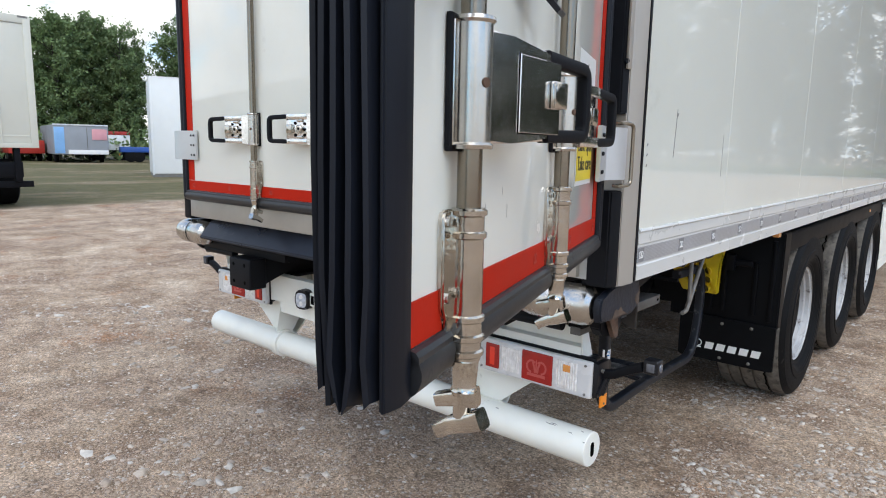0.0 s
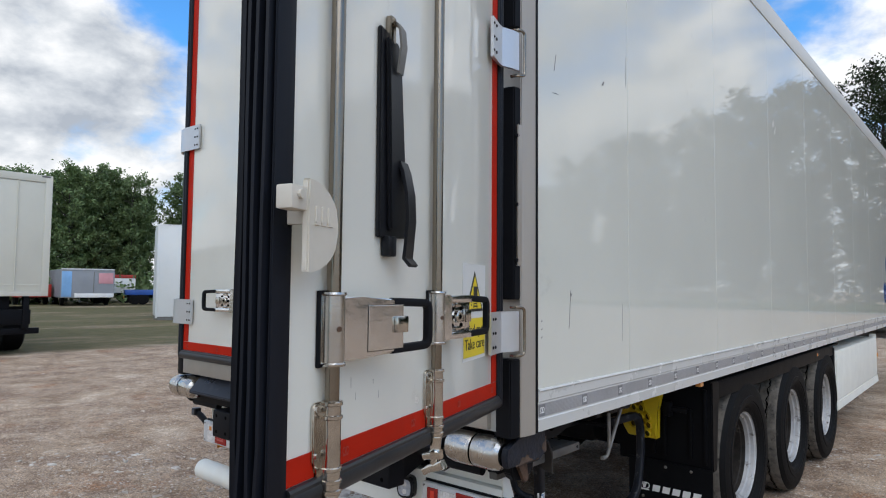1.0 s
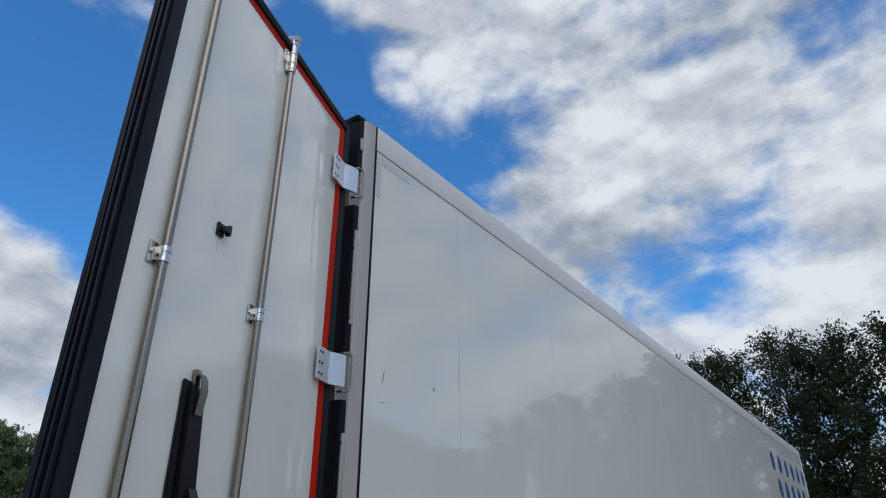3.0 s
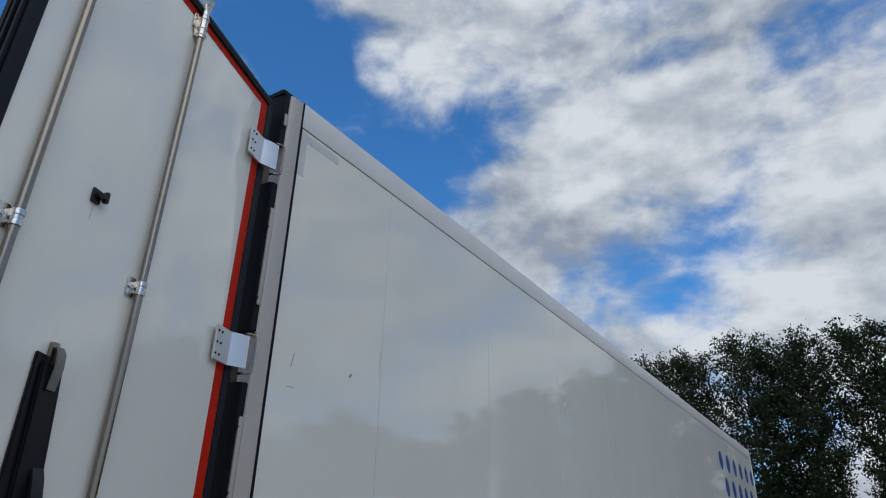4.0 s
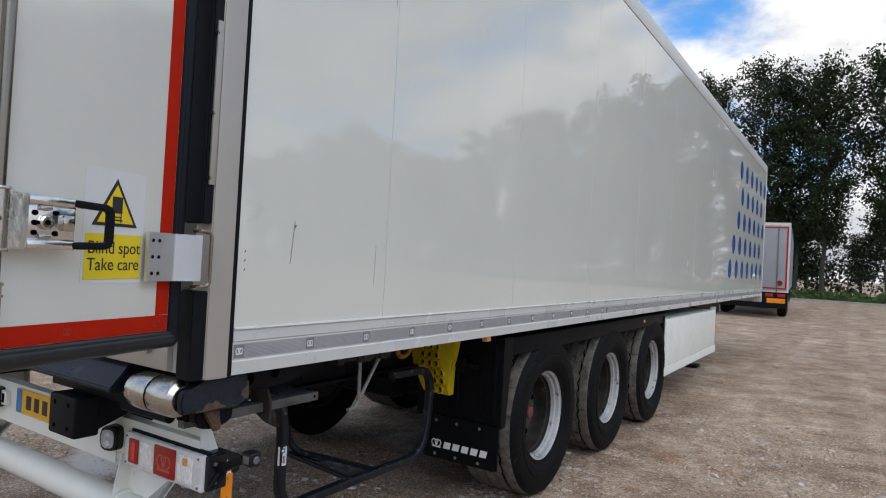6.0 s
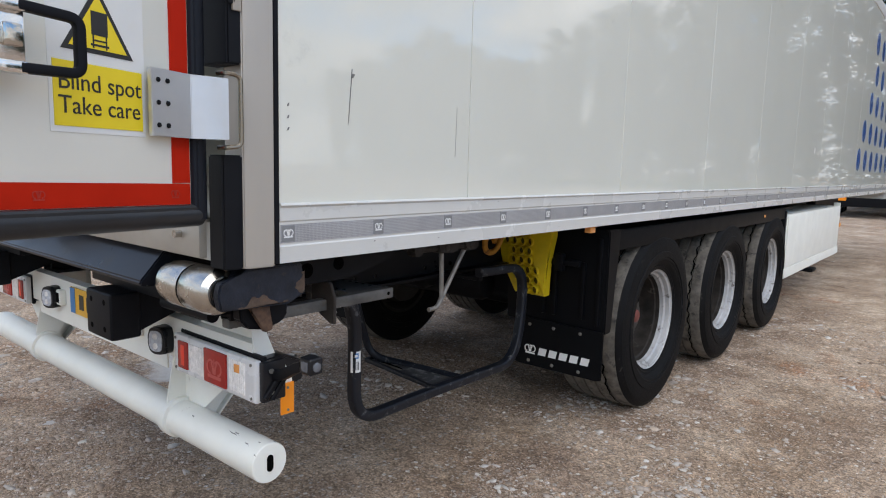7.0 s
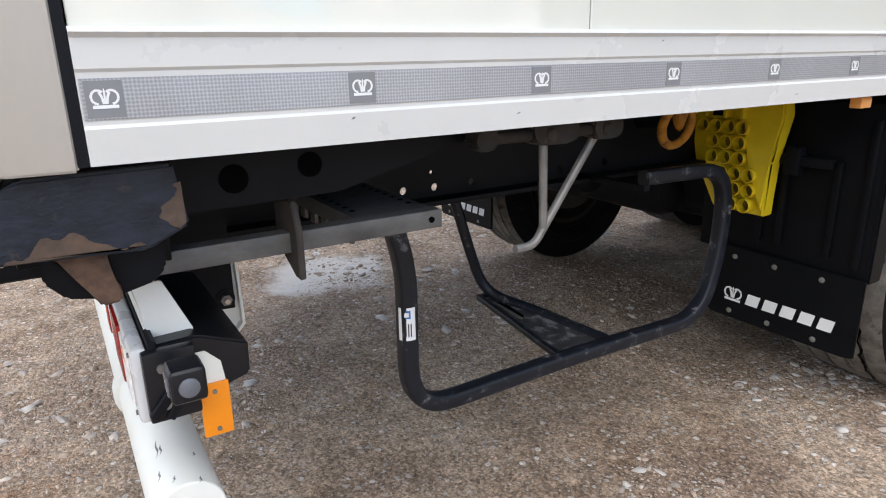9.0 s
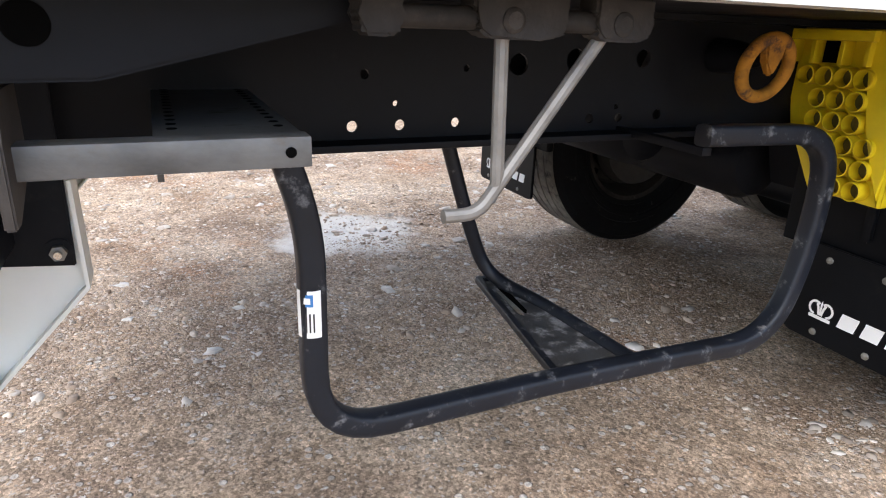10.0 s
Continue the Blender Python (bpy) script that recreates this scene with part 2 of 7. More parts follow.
LAMPFRAME = mat("pale_lamp_housing", (0.60, 0.60, 0.60), 0.28, vary=0.05, fine=150, bump=0.05)
LEDLENS = mat("white_led_lens", (0.45, 0.48, 0.53), 0.14, vary=0.25, scale=70, fine=160, bump=0.5, depth=0.002)
LENSGLASS = mat("work_lamp_lens", (0.13, 0.14, 0.16), 0.10, 0.3, vary=0.2, scale=30, fine=120, bump=0.4)
CHOCK = mat("yellow_chock_plastic", (0.66, 0.48, 0.012), 0.45, vary=0.1, scale=14, fine=130, bump=0.1, dirt=(0.25, 0.18, 0.05),
            dirt_amount=-0.02, dirt_scale=8)
TYRE = mat("tyre_rubber", (0.0060, 0.0060, 0.0064), 0.62, spec=0.10, vary=0.25, scale=9, fine=70, bump=0.3, dirt=(0.06, 0.054, 0.048), dirt_amount=0.06,
           dirt_scale=17, depth=0.005)
TREAD = mat("dusty_tread", (0.118, 0.105, 0.089), 0.85, vary=0.45, scale=18, fine=50, bump=0.8, dirt=(0.022, 0.020, 0.019), dirt_amount=0.34,
            dirt_scale=16, depth=0.006)
RIM = mat("silver_rim", (0.42, 0.42, 0.42), 0.42, 0.2, vary=0.18, scale=10, fine=90, bump=0.1, dirt=(0.10, 0.085, 0.072), dirt_amount=0.26,
          dirt_scale=15)
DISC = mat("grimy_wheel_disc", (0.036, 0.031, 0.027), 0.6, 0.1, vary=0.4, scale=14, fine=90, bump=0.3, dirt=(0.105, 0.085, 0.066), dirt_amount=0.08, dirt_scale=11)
RODSTEEL = mat("dull_steel_rod", (0.20, 0.19, 0.175), 0.5, 0.4, vary=0.25, scale=20, fine=120, bump=0.2, dirt=(0.10, 0.08, 0.06), dirt_amount=0.0, dirt_scale=14)
DARKSTEEL = mat("dark_weathered_steel", (0.104, 0.104, 0.102), 0.45, 0.3, vary=0.45, scale=17, fine=70, bump=0.3, stretch=(0.6, 0.5, 1),
                dirt=(0.105, 0.082, 0.058), dirt_amount=0.2, dirt_scale=13)
HOOPBLACK = mat("scuffed_black_tube", (0.0085, 0.0105, 0.0155), 0.42, vary=0.2, scale=9, fine=120, bump=0.12, dirt=(0.15, 0.15, 0.155), dirt_amount=0.22,
                dirt_scale=26, spec=0.3)
# grime stains over a base darkened for the shade within the rim
GRIMYSHADERIM = mat("grimy_rim_barrel", (0.026, 0.022, 0.019), 0.65, 0.0, vary=0.5, scale=16, fine=60, bump=0.3, dirt=(0.15, 0.135, 0.118), dirt_amount=0.16,
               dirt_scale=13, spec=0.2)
DUSTYIRON = mat("dusty_grey_iron", (0.026, 0.023, 0.021), 0.75, vary=0.35, scale=22, fine=110, bump=0.35, dirt=(0.052, 0.045, 0.040), dirt_amount=0.25, dirt_scale=20, spec=0.25)
DRIEDMUD = mat("brown_dust_crust", (0.075, 0.050, 0.036), 0.9, vary=0.3, scale=30, fine=140, bump=0.5, depth=0.003, dirt=(0.12, 0.06, 0.03), dirt_amount=0.1, dirt_scale=30)
DUSTYPLATE = mat("dusty_black_plate", (0.032, 0.033, 0.035), 0.6, vary=0.3, scale=20, fine=120, bump=0.4, dirt=(0.20, 0.20, 0.205), dirt_amount=0.42, dirt_scale=22)
HUB = mat("grimy_hub", (0.045, 0.040, 0.036), 0.6, 0.3, vary=0.3, scale=20, fine=90, bump=0.3)
STAINEDPLATE = mat("rust_stained_plate", (0.034, 0.028, 0.024), 0.7, spec=0.3, vary=0.4, scale=25, fine=90, bump=0.3, dirt=(0.075, 0.045, 0.03), dirt_amount=0.15, dirt_scale=18)
HUBRED = mat("red_hub_cap", (0.16, 0.04, 0.03), 0.5, vary=0.2)
# chock yellow darkened to hold the shade inside the open cells
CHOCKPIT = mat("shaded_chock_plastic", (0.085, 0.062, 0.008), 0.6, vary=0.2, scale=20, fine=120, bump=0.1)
DARK = mat("dark_void", (0.002, 0.002, 0.002), 0.9, spec=0.03, vary=0.1)
PLATE = mat("yellow_plate", (0.78, 0.42, 0.01), 0.35, vary=0.04)
GREYBOX = mat("pale_grey_body", (0.58, 0.575, 0.50), 0.4, vary=0.05, scale=0.6, fine=6, bump=0.05, dirt=(0.34, 0.34, 0.30), dirt_amount=-0.02,
              dirt_scale=0.9)
CREAMBOX = mat("off_white_body", (0.70, 0.71, 0.70), 0.45, vary=0.05, scale=0.6, fine=6, bump=0.04, dirt=(0.42, 0.42, 0.40), dirt_amount=-0.05,
               dirt_scale=0.9)
BLUEBODY = mat("blue_truck_body", (0.02, 0.08, 0.32), 0.4, vary=0.15, scale=1)
REDBODY = mat("red_truck_body", (0.36, 0.03, 0.02), 0.4, vary=0.2, scale=1)
PINKBODY = mat("faded_pink_print", (0.62, 0.30, 0.33), 0.5, vary=0.15, scale=1)
SKYBODY = mat("light_blue_print", (0.22, 0.42, 0.70), 0.4, vary=0.15, scale=1)
CURTAIN = mat("grey_curtain", (0.27, 0.285, 0.31), 0.5, vary=0.06, scale=1.2, fine=9, bump=0.1)
BARK = mat("grey_bark", (0.052, 0.046, 0.038), 0.9, vary=0.3, scale=3, fine=14, bump=0.6, depth=0.03, stretch=(1, 1, 0.2))
# light is in the leaf colours: LEAF dark as backlit, LEAFLIT pale as lit
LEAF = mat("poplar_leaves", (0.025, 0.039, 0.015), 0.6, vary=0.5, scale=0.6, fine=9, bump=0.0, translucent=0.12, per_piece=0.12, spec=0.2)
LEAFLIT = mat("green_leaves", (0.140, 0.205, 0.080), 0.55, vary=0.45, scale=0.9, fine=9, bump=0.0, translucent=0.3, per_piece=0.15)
GRASS = mat("long_grass", (0.060, 0.115, 0.022), 0.6, vary=0.4, scale=0.8, bump=0.0, translucent=0.25)
FENCE = mat("green_wire", (0.02, 0.035, 0.02), 0.5, vary=0.1)
STONE = mat("pale_stone", (0.5, 0.5, 0.5), 0.85, vary=0.25, scale=30, fine=120, bump=0.3, tones=((0.26, 0.21, 0.17), (0.40, 0.355, 0.31), (0.53, 0.49, 0.45), (0.34, 0.27, 0.215), (0.46, 0.41, 0.36), (0.60, 0.565, 0.52)))
PEBBLE = mat("gravel_stone", (0.5, 0.5, 0.5), 0.9, vary=0.25, scale=40, fine=160, bump=0.3, tones=((0.16, 0.108, 0.076), (0.44, 0.345, 0.265), (0.27, 0.192, 0.138), (0.52, 0.435, 0.355), (0.36, 0.265, 0.195), (0.21, 0.145, 0.102), (0.64, 0.575, 0.505)))


def ground_material():
    a = bpy.data.materials.new("gravel_yard")
    a.use_nodes = True
    n, k = a.node_tree.nodes, a.node_tree.links
    b = n["Principled BSDF"]
    tc = n.new("ShaderNodeTexCoord")

    def tex(s, d, stretch=(1, 1, 1), rot=0.0, r=0.6):
        mp, t = n.new("ShaderNodeMapping"), n.new("ShaderNodeTexNoise")
        mp.inputs["Scale"].default_value, mp.inputs["Rotation"].default_value = stretch, (0, 0, rot)
        t.inputs["Scale"].default_value, t.inputs["Detail"].default_value, t.inputs["Roughness"].default_value = s, d, r
        k.new(tc.outputs["Object"], mp.inputs[0])
        k.new(mp.outputs[0], t.inputs[0])
        return t.outputs[0]

    def ramp(v, stops):
        c = n.new("ShaderNodeValToRGB")
        e = c.color_ramp.elements
        e[0].position, e[0].color = stops[0][0], (*stops[0][1], 1)
        e[1].position, e[1].color = stops[-1][0], (*stops[-1][1], 1)
        for p, col in stops[1:-1]:
            e.new(p).color = (*col, 1)
        k.new(v, c.inputs[0])
        return c.outputs[0]

    def mix(f, x, y):
        mx = n.new("ShaderNodeMix")
        mx.data_type = "RGBA"
        for s, v in zip((0, 6, 7), (f, x, y)):
            if isinstance(v, tuple):
                mx.inputs[s].default_value = (*v, 1)
            else:
                k.new(v, mx.inputs[s])
        return mx.outputs[2]

    def span(v, lo, hi):
        mr = n.new("ShaderNodeMapRange")
        mr.interpolation_type = "SMOOTHSTEP"
        mr.inputs["From Min"].default_value, mr.inputs["From Max"].default_value = lo, hi
        k.new(v, mr.inputs[0])
        return mr.outputs[0]

    soil = ramp(tex(1.15, 7, r=0.62), [(0.36, (0.225, 0.158, 0.108)), (0.47, (0.315, 0.232, 0.163)), (0.55, (0.385, 0.295, 0.215)), (0.66, (0.475, 0.385, 0.297))])
    tracks = span(tex(0.8, 9, (1.5, 0.13, 1), -0.16, 0.55), 0.42, 0.60)
    soil = mix(tracks, soil, mix(span(tex(2.3, 8), 0.40, 0.60), (0.225, 0.158, 0.112), (0.345, 0.258, 0.186)))
    rusty = span(tex(0.75, 9, r=0.68), 0.55, 0.68)
    soil = mix(rusty, soil, (0.29, 0.165, 0.098))
    clods = n.new("ShaderNodeMapRange")
    clods.inputs["From Min"].default_value, clods.inputs["From Max"].default_value = 0.34, 0.66
    clods.inputs["To Min"].default_value, clods.inputs["To Max"].default_value = 0.74, 1.26
    k.new(tex(11, 9, r=0.72), clods.inputs[0])
    sc = n.new("ShaderNodeVectorMath")
    sc.operation = "MULTIPLY"
    k.new(soil, sc.inputs[0])
    k.new(clods.outputs[0], sc.inputs[1])
    soil = sc.outputs[0]
    grains = n.new("ShaderNodeMapRange")
    grains.inputs["From Min"].default_value, grains.inputs["From Max"].default_value = 0.30, 0.70
    grains.inputs["To Min"].default_value, grains.inputs["To Max"].default_value = 0.45, 1.62
    k.new(tex(120, 5, r=0.85), grains.inputs[0])
    sg = n.new("ShaderNodeVectorMath")
    sg.operation = "MULTIPLY"
    k.new(soil, sg.inputs[0])
    k.new(grains.outputs[0], sg.inputs[1])
    soil = sg.outputs[0]

    def scaled(col, v, lo, hi):
        f, mu = n.new("ShaderNodeMapRange"), n.new("ShaderNodeVectorMath")
        f.inputs["To Min"].default_value, f.inputs["To Max"].default_value = lo, hi
        mu.operation = "MULTIPLY"
        k.new(v, f.inputs[0])
        k.new(col, mu.inputs[0])
        k.new(f.outputs[0], mu.inputs[1])
        return mu.outputs[0]

    def mixed_down(col):
        mu = n.new("ShaderNodeVectorMath")
        mu.operation = "MULTIPLY"
        mu.inputs[1].default_value = (0.86, 0.83, 0.80)
        k.new(col, mu.inputs[0])
        return mu.outputs[0]

    def pebbles(scale):
        v = n.new("ShaderNodeTexVoronoi")
        v.inputs["Scale"].default_value = scale
        k.new(tc.outputs["Object"], v.inputs[0])
        return v.outputs["Distance"], v.outputs["Color"]

    d1, c1 = pebbles(85)
    d2, c2 = pebbles(34)
    grit = n.new("ShaderNodeSeparateColor")
    k.new(c1, grit.inputs[0])
    soil = scaled(soil, grit.outputs[0], 0.66, 1.36)
    grit2 = n.new("ShaderNodeSeparateColor")
    k.new(c2, grit2.inputs[0])
    chips = n.new("ShaderNodeMath")
    chips.operation = "MULTIPLY"
    k.new(span(grit2.outputs[0], 0.72, 0.80), chips.inputs[0])
    k.new(span(d2, 0.42, 0.30), chips.inputs[1])
    soil = mix(chips.outputs[0], soil, mix(grit2.outputs[1], (0.30, 0.25, 0.21), (0.62, 0.57, 0.51)))
    d3, c3 = pebbles(140)
    fine_ = n.new("ShaderNodeSeparateColor")
    k.new(c3, fine_.inputs[0])
    soil = scaled(soil, fine_.outputs[0], 0.68, 1.44)
    soil = mix(span(fine_.outputs[1], 0.93, 0.97), soil, (0.46, 0.40, 0.345))
    damp = span(tex(1.7, 8, r=0.66), 0.50, 0.62)
    soil = mix(damp, soil, mixed_down(soil))
    dust = n.new("ShaderNodeVectorMath")
    dust.operation = "DISTANCE"
    dust.inputs[1].default_value = (-1.38, 1.28, 0)
    k.new(tc.outputs["Object"], dust.inputs[0])
    spill = n.new("ShaderNodeMath")
    spill.operation = "SUBTRACT"
    k.new(tex(3.5, 8, r=0.7), spill.inputs[0])
    k.new(span(dust.outputs["Value"], 0.05, 1.0), spill.inputs[1])
    soil = mix(span(spill.outputs[0], 0.10, 0.40), soil, (0.58, 0.545, 0.50))
    sep = n.new("ShaderNodeSeparateXYZ")
    k.new(tc.outputs["Object"], sep.inputs[0])
    west = n.new("ShaderNodeMath")
    west.operation = "ADD"
    k.new(span(sep.outputs[0], -7.5, -17.0), west.inputs[0])
    k.new(tex(0.22, 7, (1.0, 0.35, 1), 0.3, 0.65), west.inputs[1])
    green = mix(tex(1.4, 8), (0.045, 0.058, 0.018), (0.17, 0.138, 0.075))
    soil = mix(span(west.outputs[0], 1.27, 1.52), soil, green)
    k.new(soil, b.inputs["Base Color"])
    b.inputs["Roughness"].default_value = 0.92
    b.inputs["Specular IOR Level"].default_value = 0.25
    h = n.new("ShaderNodeMath")
    h.operation = "ADD"
    k.new(tex(22, 10, r=0.82), h.inputs[0])
    inv = n.new("ShaderNodeMath")
    inv.operation = "MULTIPLY_ADD"
    k.new(d1, inv.inputs[0])
    inv.inputs[1].default_value = -0.3
    k.new(chips.outputs[0], inv.inputs[2])
    k.new(inv.outputs[0], h.inputs[1])
    bp = n.new("ShaderNodeBump")
    bp.inputs["Strength"].default_value, bp.inputs["Distance"].default_value = 0.9, 0.010
    k.new(h.outputs[0], bp.inputs["Height"])
    k.new(bp.outputs[0], b.inputs["Normal"])
    return a


def tape_material():
    """Grey retroreflective tape with a fine honeycomb."""
    a = mat("grey_reflective_tape", (0.40, 0.41, 0.43), 0.30, 0.35, vary=0.10, scale=5, fine=120, bump=0.1)
    n, k = a.node_tree.nodes, a.node_tree.links
    b = n["Principled BSDF"]
    tc, mp, v = n.new("ShaderNodeTexCoord"), n.new("ShaderNodeMapping"), n.new("ShaderNodeTexVoronoi")
    mp.inputs["Scale"].default_value = (0.0, 1.0, 1.0)
    v.inputs["Scale"].default_value, v.inputs["Randomness"].default_value = 220, 0.12
    k.new(tc.outputs["Object"], mp.inputs[0])
    k.new(mp.outputs[0], v.inputs[0])
    mr = n.new("ShaderNodeMapRange")
    mr.inputs["From Min"].default_value, mr.inputs["From Max"].default_value = 0.25, 0.6
    mr.inputs["To Min"].default_value, mr.inputs["To Max"].default_value = 0.72, 1.14
    k.new(v.outputs["Distance"], mr.inputs[0])
    mul = n.new("ShaderNodeVectorMath")
    mul.operation = "MULTIPLY"
    k.new(b.inputs["Base Color"].links[0].from_socket, mul.inputs[0])
    k.new(mr.outputs[0], mul.inputs[1])
    k.new(mul.outputs[0], b.inputs["Base Color"])
    return a


GROUND = ground_material()
TAPE = tape_material()


# ---- shape helpers ----
def finish(ob_bm, name, material, smooth=True):
    bmesh.ops.recalc_face_normals(ob_bm, faces=ob_bm.faces)
    me = bpy.data.meshes.new(name)
    ob_bm.to_mesh(me)
    ob_bm.free()
    me.materials.append(material)
    if smooth:
        me.shade_smooth()
        me.set_sharp_from_angle(angle=radians(32))
    return me


BASE = {}


def thing(name, at, label, category, group="", kind=""):
    e = new(name)
    e.location = at
    e.empty_display_size = 0.2
    BASE[e.name] = Matrix.Translation(at)
    return tagged(e, label, category, group, kind)


def part(name, bm, material, parent, label="", smooth=True):
    ob = new(name, finish(bm, name, material, smooth))
    ob.parent = parent
    ob.matrix_parent_inverse = BASE.get(parent.name, Matrix()).inverted()
    if label:
        ob["label"] = label
    return ob


def again(ob, m):
    """Another part like ob, sharing its mesh, moved by the matrix m."""
    c = new(ob.name.split(".")[0], ob.data)
    c.parent, c.matrix_parent_inverse = ob.parent, ob.matrix_parent_inverse
    c.matrix_basis = m
    if "label" in ob:
        c["label"] = ob["label"]
    return c


def structure(name, bm, material, label, category, smooth=False):
    return tagged(new(name, finish(bm, name, material, smooth)), label, category, "", "structure")


def box(bm, x0, x1, y0, y1, z0, z1, bevel=0.0, seg=2):
    vs = [bm.verts.new((x, y, z)) for x in (x0, x1) for y in (y0, y1) for z in (z0, z1)]
    q = [(0, 1, 3, 2), (4, 6, 7, 5), (0, 4, 5, 1), (2, 3, 7, 6), (0, 2, 6, 4), (1, 5, 7, 3)]
    fs = [bm.faces.new([vs[i] for i in f]) for f in q]
    if bevel:
        es = {e for f in fs for e in f.edges}
        bmesh.ops.bevel(bm, geom=list(es), offset=bevel, segments=seg, affect="EDGES", profile=0.6)
    return bm


def boxed(*a, **k):
    return box(bmesh.new(), *a, **k)


def frame_of(d):
    d = Vector(d).normalized()
    a = d.cross(Vector((0, 0, 1)) if abs(d.z) < 0.9 else Vector((1, 0, 0))).normalized()
    return d, a, d.cross(a)


def cyl(bm, p0, p1, r0, r1=None, seg=20, caps=True):
    p0, p1 = Vector(p0), Vector(p1)
    r1 = r0 if r1 is None else r1
    _, a, b = frame_of(p1 - p0)
    rings = []
    for p, r in ((p0, r0), (p1, r1)):
        rings.append([bm.verts.new(p + (a * math.cos(t) + b * math.sin(t)) * r) for t in (2 * math.pi * i / seg for i in range(seg))])
    for i in range(seg):
        bm.faces.new((rings[0][i], rings[0][(i + 1) % seg], rings[1][(i + 1) % seg], rings[1][i]))
    if caps:
        bm.faces.new(rings[0][::-1])
        bm.faces.new(rings[1])
    return bm


def lathe(bm, p, axis, profile, seg=32):
    """Turns (along, radius) pairs round the axis through p."""
    d, a, b = frame_of(axis)
    p = Vector(p)
    rings = []
    for s, r in profile:
        rings.append([bm.verts.new(p + d * s + (a * math.cos(t) + b * math.sin(t)) * max(r, 1e-4)) for t in (2 * math.pi * i / seg for i in range(seg))])
    for u, v in zip(rings, rings[1:]):
        for i in range(seg):
            bm.faces.new((u[i], u[(i + 1) % seg], v[(i + 1) % seg], v[i]))
    for ring, rev in ((rings[0], True), (rings[-1], False)):
        bm.faces.new(ring[::-1] if rev else ring)
    return bm


def rounded(points, radius, steps=6):
    """The polyline with its inner corners rounded."""
    pts = [Vector(p) for p in points]
    out = [pts[0]]
    for a, b, c in zip(pts, pts[1:], pts[2:]):
        u, v = (a - b), (c - b)
        r = min(radius, u.length * 0.49, v.length * 0.49)
        p, q = b + u.normalized() * r, b + v.normalized() * r
        for i in range(steps + 1):
            t = i / steps
            out.append(p * (1 - t) ** 2 + b * 2 * t * (1 - t) + q * t * t)
    out.append(pts[-1])
    return out


def sweep(bm, points, r, seg=12, square=False, taper=None):
    pts = [Vector(p) for p in points]
    n0 = None
    rings = []
    for i, p in enumerate(pts):
        d = (pts[min(i + 1, len(pts) - 1)] - pts[max(i - 1, 0)]).normalized()
        if n0 is None:
            _, n0, _ = frame_of(d)
        n0 = (n0 - d * n0.dot(d)).normalized()
        b = d.cross(n0)
        rr = r if taper is None else r + (taper - r) * i / (len(pts) - 1)
        ring = []
        for j in range(seg):
            t = 2 * math.pi * (j + 0.5) / seg
            c, s = math.cos(t), math.sin(t)
            if square:
                e = 0.42
                c, s = math.copysign(abs(c) ** e, c), math.copysign(abs(s) ** e, s)
            ring.append(bm.verts.new(p + (n0 * c + b * s) * rr))
        rings.append(ring)
    for u, v in zip(rings, rings[1:]):
        for j in range(seg):
            bm.faces.new((u[j], u[(j + 1) % seg], v[(j + 1) % seg], v[j]))
    bm.faces.new(rings[0][::-1])
    bm.faces.new(rings[-1])
    return bm


def prism(bm, poly, axis, lo, hi, bevel=0.0):
    """A polygon of 2D points drawn out along x, y or z; the points are the two other coordinates in order."""
    def at(p, h):
        return {"x": (h, p[0], p[1]), "y": (p[0], h, p[1]), "z": (p[0], p[1], h)}[axis]
    lower, upper = [bm.verts.new(at(p, lo)) for p in poly], [bm.verts.new(at(p, hi)) for p in poly]
    k = len(poly)
    fs = [bm.faces.new(lower[::-1]), bm.faces.new(upper)]
    for i in range(k):
        fs.append(bm.faces.new((lower[i], lower[(i + 1) % k], upper[(i + 1) % k], upper[i])))
    if bevel:
        bmesh.ops.bevel(bm, geom=list({e for f in fs for e in f.edges}), offset=bevel, segments=2, affect="EDGES")
    return bm


def moved(bm, m):
    bm.transform(m)
    return bm


def lettering(text, size, material, name, parent, m, thick=0.0006, align="LEFT"):
    cu = bpy.data.curves.new(name, "FONT")
    cu.body, cu.size, cu.extrude, cu.align_x = text, size, thick, align
    tmp = bpy.data.objects.new(name, cu)
    me = bpy.data.meshes.new_from_object(tmp)
    bpy.data.objects.remove(tmp)
    bm = bmesh.new()
    bm.from_mesh(me)
    bpy.data.meshes.remove(me)
    bm.transform(m)
    return part(name, bm, material, parent, smooth=False)


